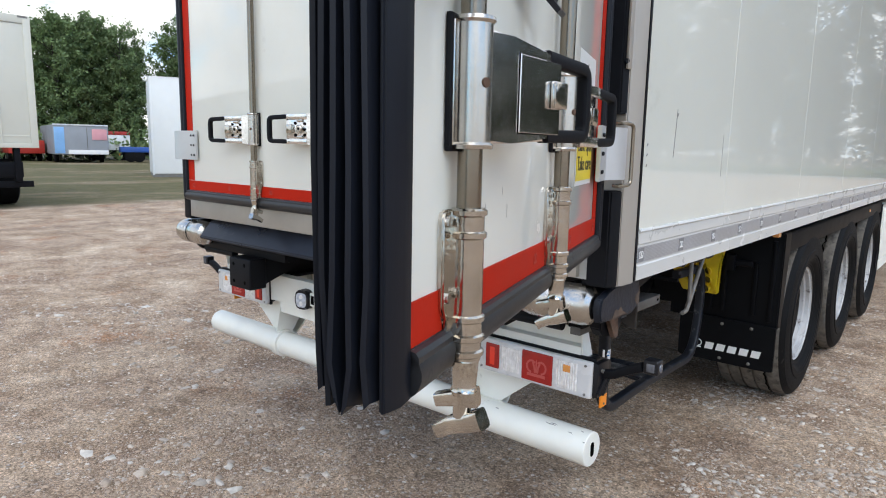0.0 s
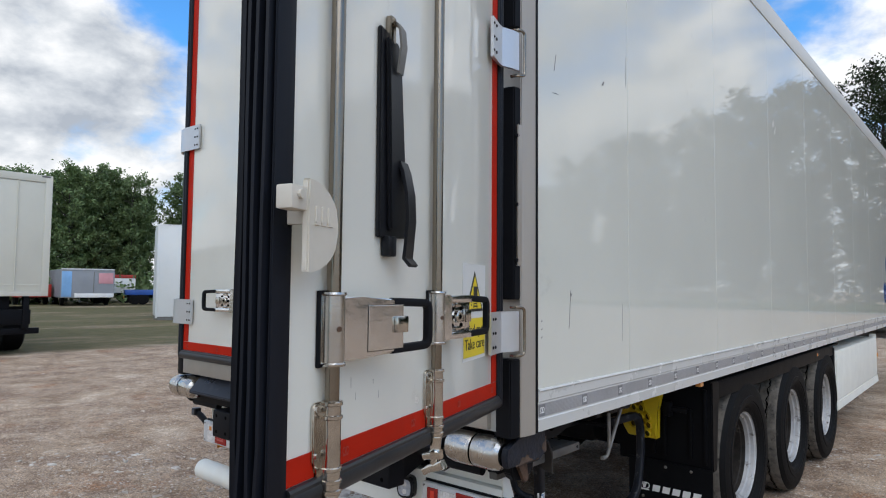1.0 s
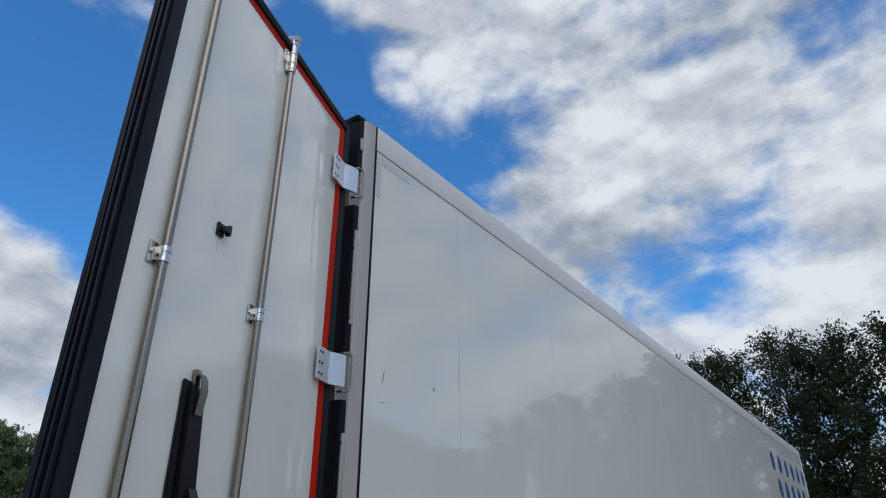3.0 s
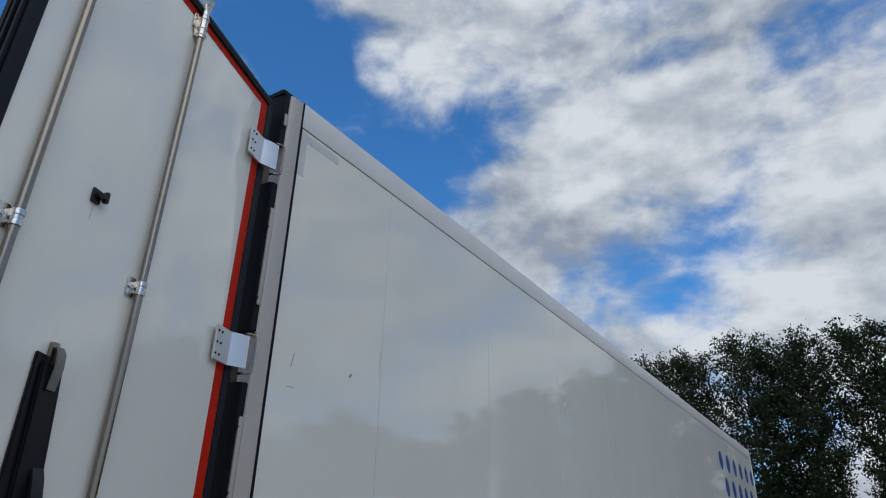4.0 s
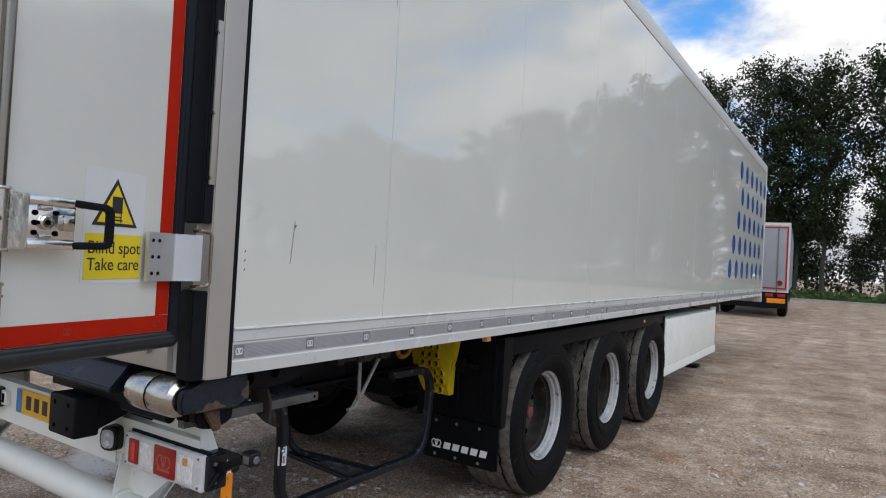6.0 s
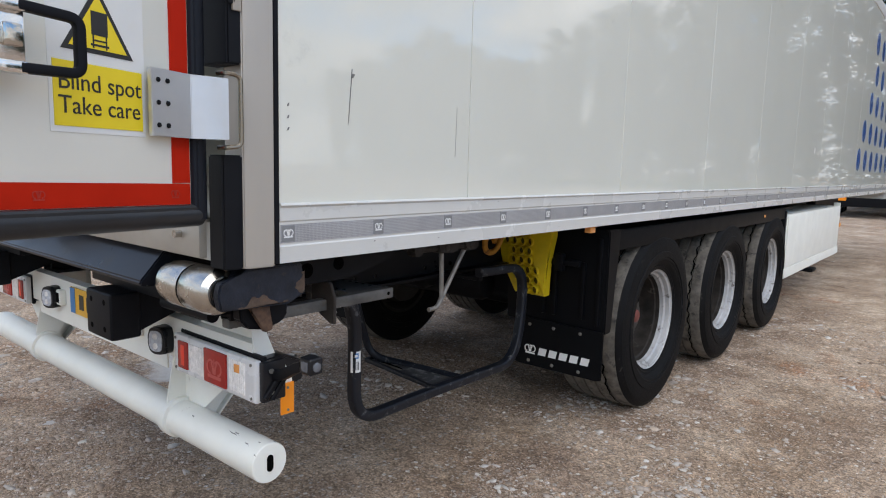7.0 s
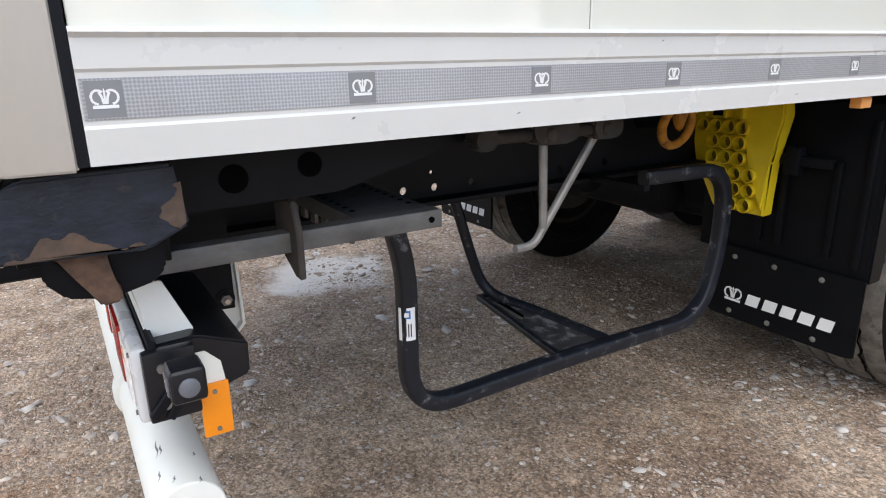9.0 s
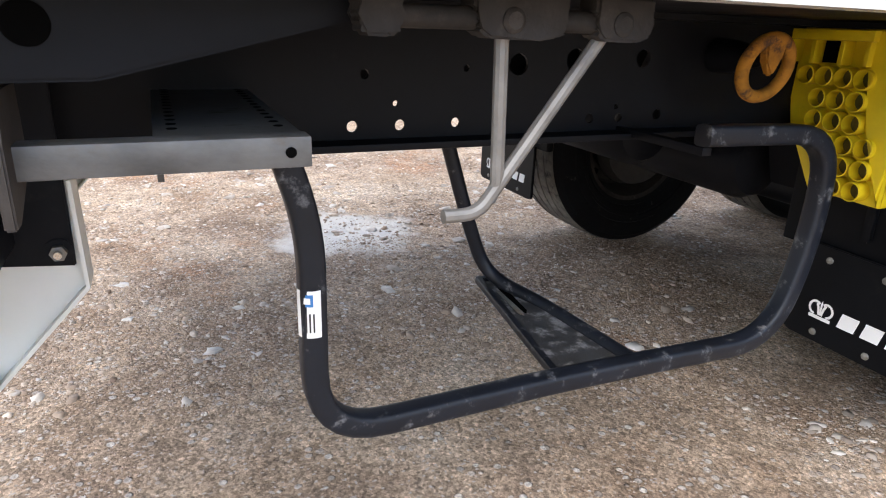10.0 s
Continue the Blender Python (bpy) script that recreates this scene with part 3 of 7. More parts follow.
def crown_mark(bm, m, w):
    """A plain crown-like emblem w wide in the local x-y plane, 0.6 mm thick, set by m."""
    tmp = bmesh.new()
    box(tmp, -0.42 * w, 0.42 * w, -0.38 * w, -0.26 * w, 0, 0.0006)
    for c in (-1, 1):
        pts = [(c * (0.22 * w + 0.22 * w * math.cos(t)), 0.02 * w + 0.24 * w * math.sin(t)) for t in (math.radians(-88 + 222 * i / 12) for i in range(13))]
        pts2 = [(c * 0.05 * w, -0.22 * w), (c * 0.09 * w, 0.02 * w), (c * 0.17 * w, 0.20 * w)]
        for line in (pts, pts2):
            for p, q in zip(line, line[1:]):
                d = (Vector(q) - Vector(p)).normalized()
                nn = Vector((-d.y, d.x)) * 0.042 * w
                vs = [tmp.verts.new((*(Vector(u) + s * nn), h)) for h in (0, 0.0006) for u, s in ((p, 1), (q, 1), (q, -1), (p, -1))]
                for f in ((0, 1, 2, 3), (7, 6, 5, 4), (0, 4, 5, 1), (2, 6, 7, 3)):
                    tmp.faces.new([vs[i] for i in f])
    prism(tmp, [(-0.02 * w, -0.22 * w), (0.02 * w, -0.22 * w), (0.035 * w, 0.22 * w), (0, 0.34 * w), (-0.035 * w, 0.22 * w)], "z", 0, 0.0006)
    tmp.transform(m)
    me = bpy.data.meshes.new("tmp")
    tmp.to_mesh(me)
    tmp.free()
    bm.from_mesh(me)
    bpy.data.meshes.remove(me)
    return bm

# ---- the trailer ----
XR, XL, YR, YF = 1.30, -1.110, -0.155, 13.68
ZS, ZT, ZP, ZR = 1.13, 1.281, 3.72, 3.87
T = thing("refrigerated_trailer", (0.05, 6.7, 0), "white refrigerated semi-trailer on gravel with one rear door swung open", "trailer")

# right wall in separate sheets with fine joints, lower rail, tape, top rail
joints = [0.0, 0.774, 1.985, 3.21, 4.43, 5.65, 6.87, 8.09, 9.31, 10.53, 11.75, 12.97, YF]
for a, b in zip(joints, joints[1:]):
    part("side_panel", boxed(XR - 0.06, XR, a + 0.0014, b - 0.0014, ZT, ZP, bevel=0.0012, seg=1), WHITE, T)
part("wall_core", boxed(XR - 0.07, XR - 0.061, 0.0, YF, ZS + 0.02, ZR - 0.02), INNER, T)
rail = prism(bmesh.new(), [(XR - 0.06, ZS), (XR + 0.004, ZS), (XR + 0.006, 1.172), (XR + 0.003, 1.176), (XR + 0.003, 1.235),
                           (XR + 0.006, 1.239), (XR + 0.006, 1.272), (XR + 0.012, 1.278), (XR + 0.008, 1.284), (XR - 0.06, 1.2805)], "y", 0.0, YF)
part("lower_rail", rail, TRIMWHITE, T, "white aluminium lower rail")
tape = part("reflective_tape", boxed(XR + 0.0032, XR + 0.0042, 0.002, YF - 0.02, 1.182, 1.2285), TAPE, T, "grey honeycomb reflective tape")
MARKGREY = mat("dark_grey_print", (0.20, 0.205, 0.21), 0.5, vary=0.08)
sq = part("emblem_square", boxed(XR + 0.0043, XR + 0.0049, -0.020, 0.020, 1.1845, 1.226), MARKGREY, tape)
sq.matrix_basis = Matrix.Translation((0, 0.026, 0))
em = part("emblem", crown_mark(bmesh.new(), Matrix(((0, 0, 1, XR + 0.005), (1, 0, 0, 0), (0, 1, 0, 1.207), (0, 0, 0, 1))), 0.032), MARKWHITE, tape)
em.matrix_basis = Matrix.Translation((0, 0.026, 0))
for i in range(1, 30):
    again(sq, Matrix.Translation((0, 0.026 + 0.3207 * i, 0)))
    again(em, Matrix.Translation((0, 0.026 + 0.3207 * i, 0)))
part("top_rail", boxed(XR - 0.06, XR + 0.006, -0.005, YF + 0.02, ZP + 0.003, ZR, bevel=0.004), TOPGREY, T, "grey-white top rail")
part("front_corner", boxed(XR - 0.06, XR + 0.008, YF, YF + 0.05, 1.0, ZR, bevel=0.012), TRIMWHITE, T)
part("front_wall", boxed(XL, XR - 0.06, YF - 0.06, YF + 0.05, 1.0, ZR), TRIMWHITE, T)
part("left_wall", boxed(XL, XL + 0.06, 0.0, YF - 0.06, ZS, ZR), WHITE, T)
part("roof", boxed(XL, XR - 0.055, -0.02, YF, ZR - 0.07, ZR - 0.004), TOPGREY, T)
part("floor_slab", boxed(XL + 0.06, XR - 0.075, YR + 0.02, YF - 0.06, 1.14, 1.235), INNER, T)
part("grey_patch", prism(bmesh.new(), [(0.006, 3.45), (0.045, 3.45), (0.045, 3.655), (0.29, 3.655), (0.29, 3.70), (0.006, 3.70)], "x", XR + 0.0002, XR + 0.0009),
     mat("grey_film", (0.50, 0.51, 0.49), 0.3, vary=0.04), T, "faded grey corner film")
SCRATCH = mat("scratch", (0.16, 0.155, 0.15), 0.7, vary=0.3)
for y, z, w, h, lean in ((0.231, 1.568, 0.0025, 0.075, 0.010), (0.245, 1.625, 0.008, 0.006, 0), (0.529, 2.549, 0.012, 0.010, 0), (0.755, 2.66, 0.0012, 0.07, 0.004),
                         (0.12, 2.53, 0.003, 0.035, 0.012), (0.13, 2.41, 0.025, 0.0015, 0), (0.70, 1.50, 0.0008, 0.08, 0.003), (0.03, 1.50, 0.004, 0.004, 0),
                         (0.03, 1.53, 0.004, 0.004, 0), (0.03, 1.47, 0.004, 0.004, 0), (0.33, 1.165, 0.0035, 0.0015, 0), (0.62, 1.155, 0.004, 0.001, 0), (0.95, 1.265, 0.003, 0.0012, 0), (1.4, 1.15, 0.006, 0.0008, 0)):
    x = XR + 0.0003 if z > 1.28 else XR + 0.0058
    part("scratch", prism(bmesh.new(), [(y - w, z - h), (y + w * 0.2, z - h * 0.9), (y + lean + w, z + h), (y + lean, z + h)], "x", x, x + 0.0008), SCRATCH, T)

# blue dots near the front
dot = part("blue_dot", moved(cyl(bmesh.new(), (0, 0, 0), (0.0012, 0, 0), 0.155, seg=28), Matrix.Translation((XR, 0, 0))), DOTBLUE, T)
rows = [(3.29, 10.30), (2.87, 10.52), (2.45, 10.21), (2.03, 9.80), (1.63, 9.53)]
first = True
for z, y0 in rows:
    y = y0
    while y < 13.5:
        m = Matrix.Translation((0, y, z))
        if first:
            dot.matrix_basis, first = m, False
        else:
            again(dot, m)
        y += 0.63

# rear frame
part("corner_post", prism(bmesh.new(), [(XR - 0.09, -0.012), (XR + 0.002, -0.012), (XR - 0.002, -0.080), (XR - 0.010, -0.094), (XR - 0.09, -0.094)], "z", ZS - 0.006, ZR, 0.003),
     STAINLESS, T, "brushed stainless corner post")
part("post_gasket", boxed(XR - 0.05, XR + 0.004, -0.013, -0.001, ZS, ZR), RUBBER, T)
part("corner_rubber", prism(bmesh.new(), [(XR - 0.11, -0.0945), (XR - 0.009, -0.0945), (XR - 0.014, -0.130), (XR - 0.022, -0.142), (XR - 0.085, -0.142), (XR - 0.085, -0.12), (XR - 0.11, -0.12)], "z", ZS - 0.006, 1.40, 0.004), RUBBER, T)
for z0, z1 in ((1.61, 2.38), (2.60, 3.34), (3.55, ZR + 0.01)):
    part("corner_profile", prism(bmesh.new(), [(XR - 0.11, -0.0945), (XR - 0.009, -0.0945), (XR - 0.016, -0.128), (XR - 0.04, -0.132), (XR - 0.11, -0.14)], "z", z0, z1, 0.004), RUBBER, T)
    part("hinge_strip", boxed(XR - 0.012, XR - 0.004, -0.118, -0.096, z0 + 0.12, z1 - 0.14, bevel=0.002), STAINLESS, T)
for z in (1.75, 1.95, 2.2, 2.75, 3.1):
    part("bolt", cyl(bmesh.new(), (XR - 0.016, -0.115, z), (XR - 0.006, -0.12, z), 0.007, seg=8), BLACKPAINT, T)
part("left_post", boxed(XL + 0.02, XL + 0.09, -0.154, 0.0, ZS, ZR, bevel=0.01), RUBBER, T)
part("left_post_cap", boxed(XL - 0.004, XL + 0.05, -0.10, 0.0, ZS, ZR), STAINLESS, T)
part("rear_header", boxed(XL + 0.09, XR - 0.11, -0.15, 0.0, 3.78, ZR + 0.01, bevel=0.006), RUBBER, T)
part("header_cap", prism(bmesh.new(), [(XL, ZR - 0.02), (XR - 0.01, ZR - 0.02), (XR - 0.02, ZR + 0.025), (XL + 0.05, ZR + 0.025)], "y", -0.14, -0.02, 0.01), RUBBER, T)
part("rear_sill", boxed(XL + 0.09, XR - 0.11, YR, -0.06, 1.145, 1.246, bevel=0.003), SILLSTEEL, T, "stained stainless rear sill")
for i in range(5):
    part("lock_stud", cyl(bmesh.new(), (0.30 + 0.20 * i, YR, 1.20), (0.30 + 0.20 * i, YR - 0.018, 1.20), 0.010, seg=10), ROLLSTEEL, T)


# ---- doors ----
def door_frame(origin, u, n):
    return Matrix(((u[0], n[0], 0, origin[0]), (u[1], n[1], 0, origin[1]), (0, 0, 1, 0), (0, 0, 0, 1)))


ANG = radians(-70.81)
DR = door_frame((1.2563, -0.1713), (math.cos(ANG), math.sin(ANG)), (-math.sin(ANG), math.cos(ANG)))
DL = door_frame((-0.988, -0.200), (1, 0), (0, -1))


NB = 0.021   # how far the bars stand off the leaf


def bearing(name, M, leaf, u, z0, z1, up=False):
    """Lock bar bearing: split housing with rings, screwed plate, at u between two heights."""
    h = z1 - z0
    bm = cyl(bmesh.new(), (u, NB, z0), (u, NB, z1), 0.0178, seg=20)
    box(bm, u - 0.013, u + 0.017, 0.0, NB, z0 + h * 0.05, z1 - h * 0.02, bevel=0.002)
    hs = part(name, moved(bm, M), CHROME, leaf)
    part("bearing_plate", moved(prism(bmesh.new(), [(u + 0.010, z0 + h * 0.02), (u + 0.024, z0 + h * 0.02), (u + 0.024, z0 + h * 0.26), (u + 0.039, z0 + h * 0.37), (u + 0.040, z1 - 0.008), (u + 0.034, z1 - 0.001), (u + 0.010, z1 - 0.001)], "y", 0.0, 0.008, 0.0025), M), CHROME, hs)
    for f in ((0.015, 0.12, 0.25, 0.80, 0.945) if not up else (0.1, 0.4, 0.85)):
        part("ring", moved(lathe(bmesh.new(), (u, NB, z0 + h * f), (0, 0, 1), [(0, 0.018), (0.002, 0.0208), (0.007, 0.0208), (0.009, 0.018)], 20), M), CHROME, hs)
    for f in (0.92, 0.43):
        part("screw", moved(cyl(bmesh.new(), (u + 0.030, 0.0075, z0 + h * f), (u + 0.030, 0.012, z0 + h * f), 0.006, seg=10), M), ROLLSTEEL, hs)
    return hs


def cam_foot(bm, u, z, s=-1):
    """Forged cam at the end of a lock bar."""
    lathe(bm, (u, NB, z), (0, 0, s), [(0, 0.0165), (0.004, 0.0172), (0.008, 0.0155), (0.034, 0.0135), (0.040, 0.016), (0.046, 0.014)], 20)
    cyl(bm, (u, NB, z + s * 0.044), (u, NB - 0.004, z + s * 0.082), 0.0125, 0.009, seg=14)
    sweep(bm, [(u, NB + 0.016, z + s * 0.047), (u, NB - 0.006, z + s * 0.050), (u - 0.003, NB - 0.034, z + s * 0.058)], 0.0115, 12, square=True, taper=0.008)
    sweep(bm, [(u + 0.004, NB + 0.024, z + s * 0.070), (u, NB + 0.004, z + s * 0.079), (u, NB - 0.014, z + s * 0.084), (u - 0.003, NB - 0.032, z + s * 0.096)], 0.012, 12, square=True, taper=0.009)
    return bm


def lock_handle(M, leaf, u, solid, tilt, reach):
    """Housing round the bar, and a lever that stands a little off the leaf."""
    z0, z1 = 1.506, 1.641
    bm = boxed(u - 0.016, u + 0.022, 0.0, 0.010, z0 + 0.003, z1 - 0.003, bevel=0.003)
    lathe(bm, (u, NB, z0), (0, 0, 1), [(0, 0.0235), (0.004, 0.0245), (0.007, 0.0215), (z1 - z0 - 0.007, 0.0215), (z1 - z0 - 0.004, 0.0245), (z1 - z0, 0.0235)], 24)
    part("handle_housing", moved(bm, M), ROLLSTEEL, leaf, "polished steel handle housing")
    part("housing_bolt", moved(lathe(bmesh.new(), (u + 0.010, NB + 0.0185, 1.574), (0.4, 1, 0), [(0, 0.0055), (0.002, 0.005)], 12), M), RUST, leaf)
    part("housing_gasket", moved(boxed(u - 0.020, u + 0.028, 0.001, 0.008, z0 - 0.003, z1 + 0.003, bevel=0.003), M), RUBBER, leaf)
    L = M @ Matrix.Translation((u, NB, 0)) @ Matrix.Rotation(-tilt, 4, "Z") @ Matrix.Translation((-u, -NB, 0))
    ya, yb = 0.012, 0.032
    top, bot = z1 - 0.008, z0 + 0.006
    body = bmesh.new()
    if solid:
        prism(body, [(u - 0.008, bot), (u - 0.008, top), (u - 0.07, top - 0.001), (u - 0.185, top - 0.007), (u - 0.190, top - 0.020), (u - 0.190, bot + 0.020), (u - 0.185, bot + 0.007), (u - 0.07, bot + 0.001)],
              "y", ya, yb, 0.004)
        extras = [("latch_face", boxed(u - 0.192, u - 0.084, yb + 0.0004, yb + 0.0022, bot + 0.014, top - 0.018, bevel=0.0008, seg=1)),
                  ("latch_tab", boxed(u - 0.200, u - 0.162, yb + 0.0024, yb + 0.0100, 1.558, 1.592, bevel=0.0035))]
    else:
        prism(body, [(u - 0.008, bot), (u - 0.008, top), (u - 0.062, top - 0.001), (u - 0.062, bot + 0.001)], "y", ya, yb, 0.004)
        box(body, u - 0.175, u - 0.060, ya, yb, top - 0.022, top - 0.002, bevel=0.004)
        box(body, u - 0.175, u - 0.060, ya, yb, bot + 0.002, bot + 0.022, bevel=0.004)
        box(body, u - 0.178, u - 0.060, ya, ya + 0.006, bot + 0.018, top - 0.018, bevel=0.002)
        extras = [("latch_tab", boxed(u - 0.172, u - 0.142, ya + 0.005, ya + 0.016, 1.556, 1.592, bevel=0.005)),
                  ("lock_barrel", lathe(bmesh.new(), (u - 0.104, ya + 0.005, 1.573), (0, 1, 0), [(0, 0.017), (0.011, 0.016), (0.014, 0.012)], 20))]
        extras += [("lug", boxed(u - 0.118, u - 0.088, ya + 0.005, ya + 0.014, 1.567 + dz, 1.579 + dz, bevel=0.004)) for dz in (-0.032, 0.032)]
    hp = part("handle_plate", moved(body, L), PLATESTEEL, leaf, "chrome handle plate")
    if solid:
        part("latch_gap", moved(boxed(u - 0.1932, u - 0.0828, yb + 0.0001, yb + 0.0003, bot + 0.0128, top - 0.0168), L), DARK, hp)
    for nm, bm in extras:
        part(nm, moved(bm, L), PLATESTEEL if nm == "latch_face" else CHROME, hp)
    if not solid:
        part("keyhole", moved(lathe(bmesh.new(), (u - 0.104, ya + 0.0188, 1.573), (0, 1, 0), [(0, 0.006), (0.001, 0.006)], 12), L), DARK, leaf)
        for uu, dz in ((0.082, 0.020), (0.082, -0.002), (0.082, -0.024), (0.130, 0.022), (0.130, -0.024)):
            part("handle_slot", moved(prism(bmesh.new(), [(u - uu + 0.0075 * math.cos(t), 1.573 + dz + 0.0062 * math.sin(t)) for t in (2 * math.pi * i / 14 for i in range(14))], "y", ya + 0.006, ya + 0.0072), L), DARK, leaf)
    e = u - reach
    pts = rounded([(u - 0.165, 0.024, top - 0.012), (e, 0.026, top - 0.016), (e, 0.026, bot + 0.014), (u - 0.165, 0.024, bot + 0.012)], 0.018, 5)
    part("grip", moved(sweep(bmesh.new(), pts, 0.0088, 12, square=True), L), RUBBER, leaf, "black rubber grip")


def rising(bm, right):
    """The open leaf hangs with its lower edge rising towards the free side."""
    for v in bm.verts:
        if right and v.co.z < 1.45:
            v.co.z += 0.0215 * (v.co.x - 0.054)
    return bm


def build_door(name, M, bars, right):
    z0, z1, w = 1.236, 3.771, 1.257 if right else 1.14
    leaf = part(name, moved(rising(boxed(0.03, w, -0.085, 0.0, 1.262, 3.745, bevel=0.002), right), M), DOORWHITE, T,
                "open white door leaf with red tape border" if right else "closed white door leaf with red tape border")
    ti = 0.0022
    part("red_tape", moved(rising(boxed(0.054, w, 0.0003, ti, 1.286, 1.332), right), M), RED, leaf)
    part("red_tape", moved(boxed(0.054, 0.106, 0.0003, ti, 1.3342, 3.700), M), RED, leaf)
    part("red_tape", moved(boxed(0.054, w, 0.0003, ti, 3.7002, 3.742), M), RED, leaf)
    i = 0.10
    while i < w - 0.1:
        m = Matrix(((-1, 0, 0, i), (0, 0, 1, ti + 0.0002), (0, 1, 0, 1.310), (0, 0, 0, 1)))
        part("tape_emblem", moved(rising(crown_mark(bmesh.new(), m, 0.026), right), M), REDDARK, leaf)
        i += 0.32
    for k, (p, q) in enumerate((((0.02, 0, 1.260), (w, 0, 1.260)), ((0.026, 0, 1.25), (0.026, 0, 3.76)), ((0.02, 0, 3.757), (w, 0, 3.757)))):
        bm = bmesh.new()
        sweep(bm, [Vector(p) + Vector((0, -0.010, 0)), Vector(q) + Vector((0, -0.010, 0))], 0.0265, 20)
        lift = Vector((0.016, 0, 0)) if k == 1 else Vector((0, 0, 0.016 if k == 0 else -0.016))
        sweep(bm, [Vector(p) + Vector((0, 0.004, 0)) + lift, Vector(q) + Vector((0, 0.004, 0)) + lift], 0.0095, 10)
        sweep(bm, [Vector(p) + Vector((0, -0.055, 0)), Vector(q) + Vector((0, -0.055, 0))], 0.022, 12)
        part("edge_seal", moved(rising(bm, right and k == 0), M), DUSTYSEAL if k == 0 else SEAL, leaf)
    if right:
        bm = bmesh.new()
        prism(bm, [(w, 0.005), (w + 0.022, 0.006), (w + 0.046, -0.002), (w + 0.046, -0.007), (w + 0.012, -0.010), (w + 0.010, -0.068), (w, -0.078)], "z", 1.262, 3.79, 0.002)
        part("lip_carrier", moved(bm, M), SEAL, leaf)
        for dn, out, dz in ((-0.014, 0.056, 0.016), (-0.027, 0.064, 0.010), (-0.040, 0.066, 0.014), (-0.053, 0.062, 0.017), (-0.065, 0.054, 0.020)):
            bm = bmesh.new()
            poly = [(w + 0.005, dn + 0.002), (w + 0.03, dn + 0.005), (w + out, dn + 0.001), (w + out + 0.003, dn - 0.003), (w + 0.03, dn), (w + 0.005, dn - 0.004)]
            lip = random.Random(int(out * 1000) + int(dn * -1000))
            rings = []
            for j in range(15):
                zz = 1.262 + dz + (2.528 - dz) * (j / 14) ** 1.6
                wave = 0.0012 * math.sin(j * 1.3 + dn * 90) + (0.003 * lip.uniform(-1, 1) if j < 2 else 0)
                rings.append([bm.verts.new((pu, pn + wave * (pu - w) / 0.05, zz + (0.010 * lip.uniform(-1, 0.6) if j == 0 and pu > w + 0.02 else 0))) for pu, pn in poly])
            for lo_, hi_ in zip(rings, rings[1:]):
                for q in range(6):
                    bm.faces.new((lo_[q], lo_[(q + 1) % 6], hi_[(q + 1) % 6], hi_[q]))
            bm.faces.new(rings[0][::-1])
            bm.faces.new(rings[-1])
            part("seal_lip", moved(bm, M), SEAL, leaf)
    for j, u in enumerate(bars):
        bm = cyl(bmesh.new(), (u, NB, 1.29), (u, NB, 3.70), 0.0136, seg=20)
        part("lock_bar", moved(bm, M), BARSTEEL, leaf, "stainless lock bar")
        bearing("lower_bearing", M, leaf, u, 1.274, 1.443)
        bearing("upper_bearing", M, leaf, u, 3.605, 3.715, True)
        part("cam_foot", moved(cam_foot(bmesh.new(), u, 1.276, -1), M), CHROME, leaf)
        part("cam_head", moved(cam_foot(bmesh.new(), u, 3.715, 1), M), ROLLSTEEL, leaf)
        bm = boxed(u + 0.010, u + 0.046, 0.0, 0.005, 2.490, 2.556, bevel=0.0025)
        lathe(bm, (u, NB, 2.500), (0, 0, 1), [(0, 0.0145), (0.0, 0.0175), (0.016, 0.0175), (0.018, 0.0155), (0.028, 0.0155), (0.030, 0.0175), (0.046, 0.0175), (0.046, 0.0145)], 20)
        box(bm, u + 0.002, u + 0.018, 0.002, 0.026, 2.502, 2.544, bevel=0.002)
        cyl(bm, (u + 0.034, 0.005, 2.523), (u + 0.034, 0.013, 2.523), 0.007, seg=8)
        part("bar_clamp", moved(bm, M), CHROME, leaf)
        big = j == 1 and right
        lock_handle(M, leaf, u, big, radians(13.3 if big else 10.0), 0.288 if big else 0.262)
    return leaf


right_door = build_door("right_door", DR, (0.640, 1.145), True)
left_door = build_door("left_door", DL, (0.65, 1.10), False)


def hinge(z, pts, leaf):
    """Aluminium plate bent from the leaf to its pin, with rivets and a steel staple."""
    z0, z1 = z - 0.069, z + 0.069
    bm = bmesh.new()
    th = 0.0055
    left, right = [], []
    for i, p in enumerate(pts):
        a, b = Vector(pts[max(i - 1, 0)]), Vector(pts[min(i + 1, len(pts) - 1)])
        d = (b - a).normalized()
        n = Vector((-d.y, d.x))
        left.append(Vector(p) + n * th)
        right.append(Vector(p) - n * th)
    prism(bm, [tuple(v) for v in left + right[::-1]], "z", z0, z1, 0.0015)
    part("hinge_plate", bm, ALU, leaf, "aluminium hinge plate")


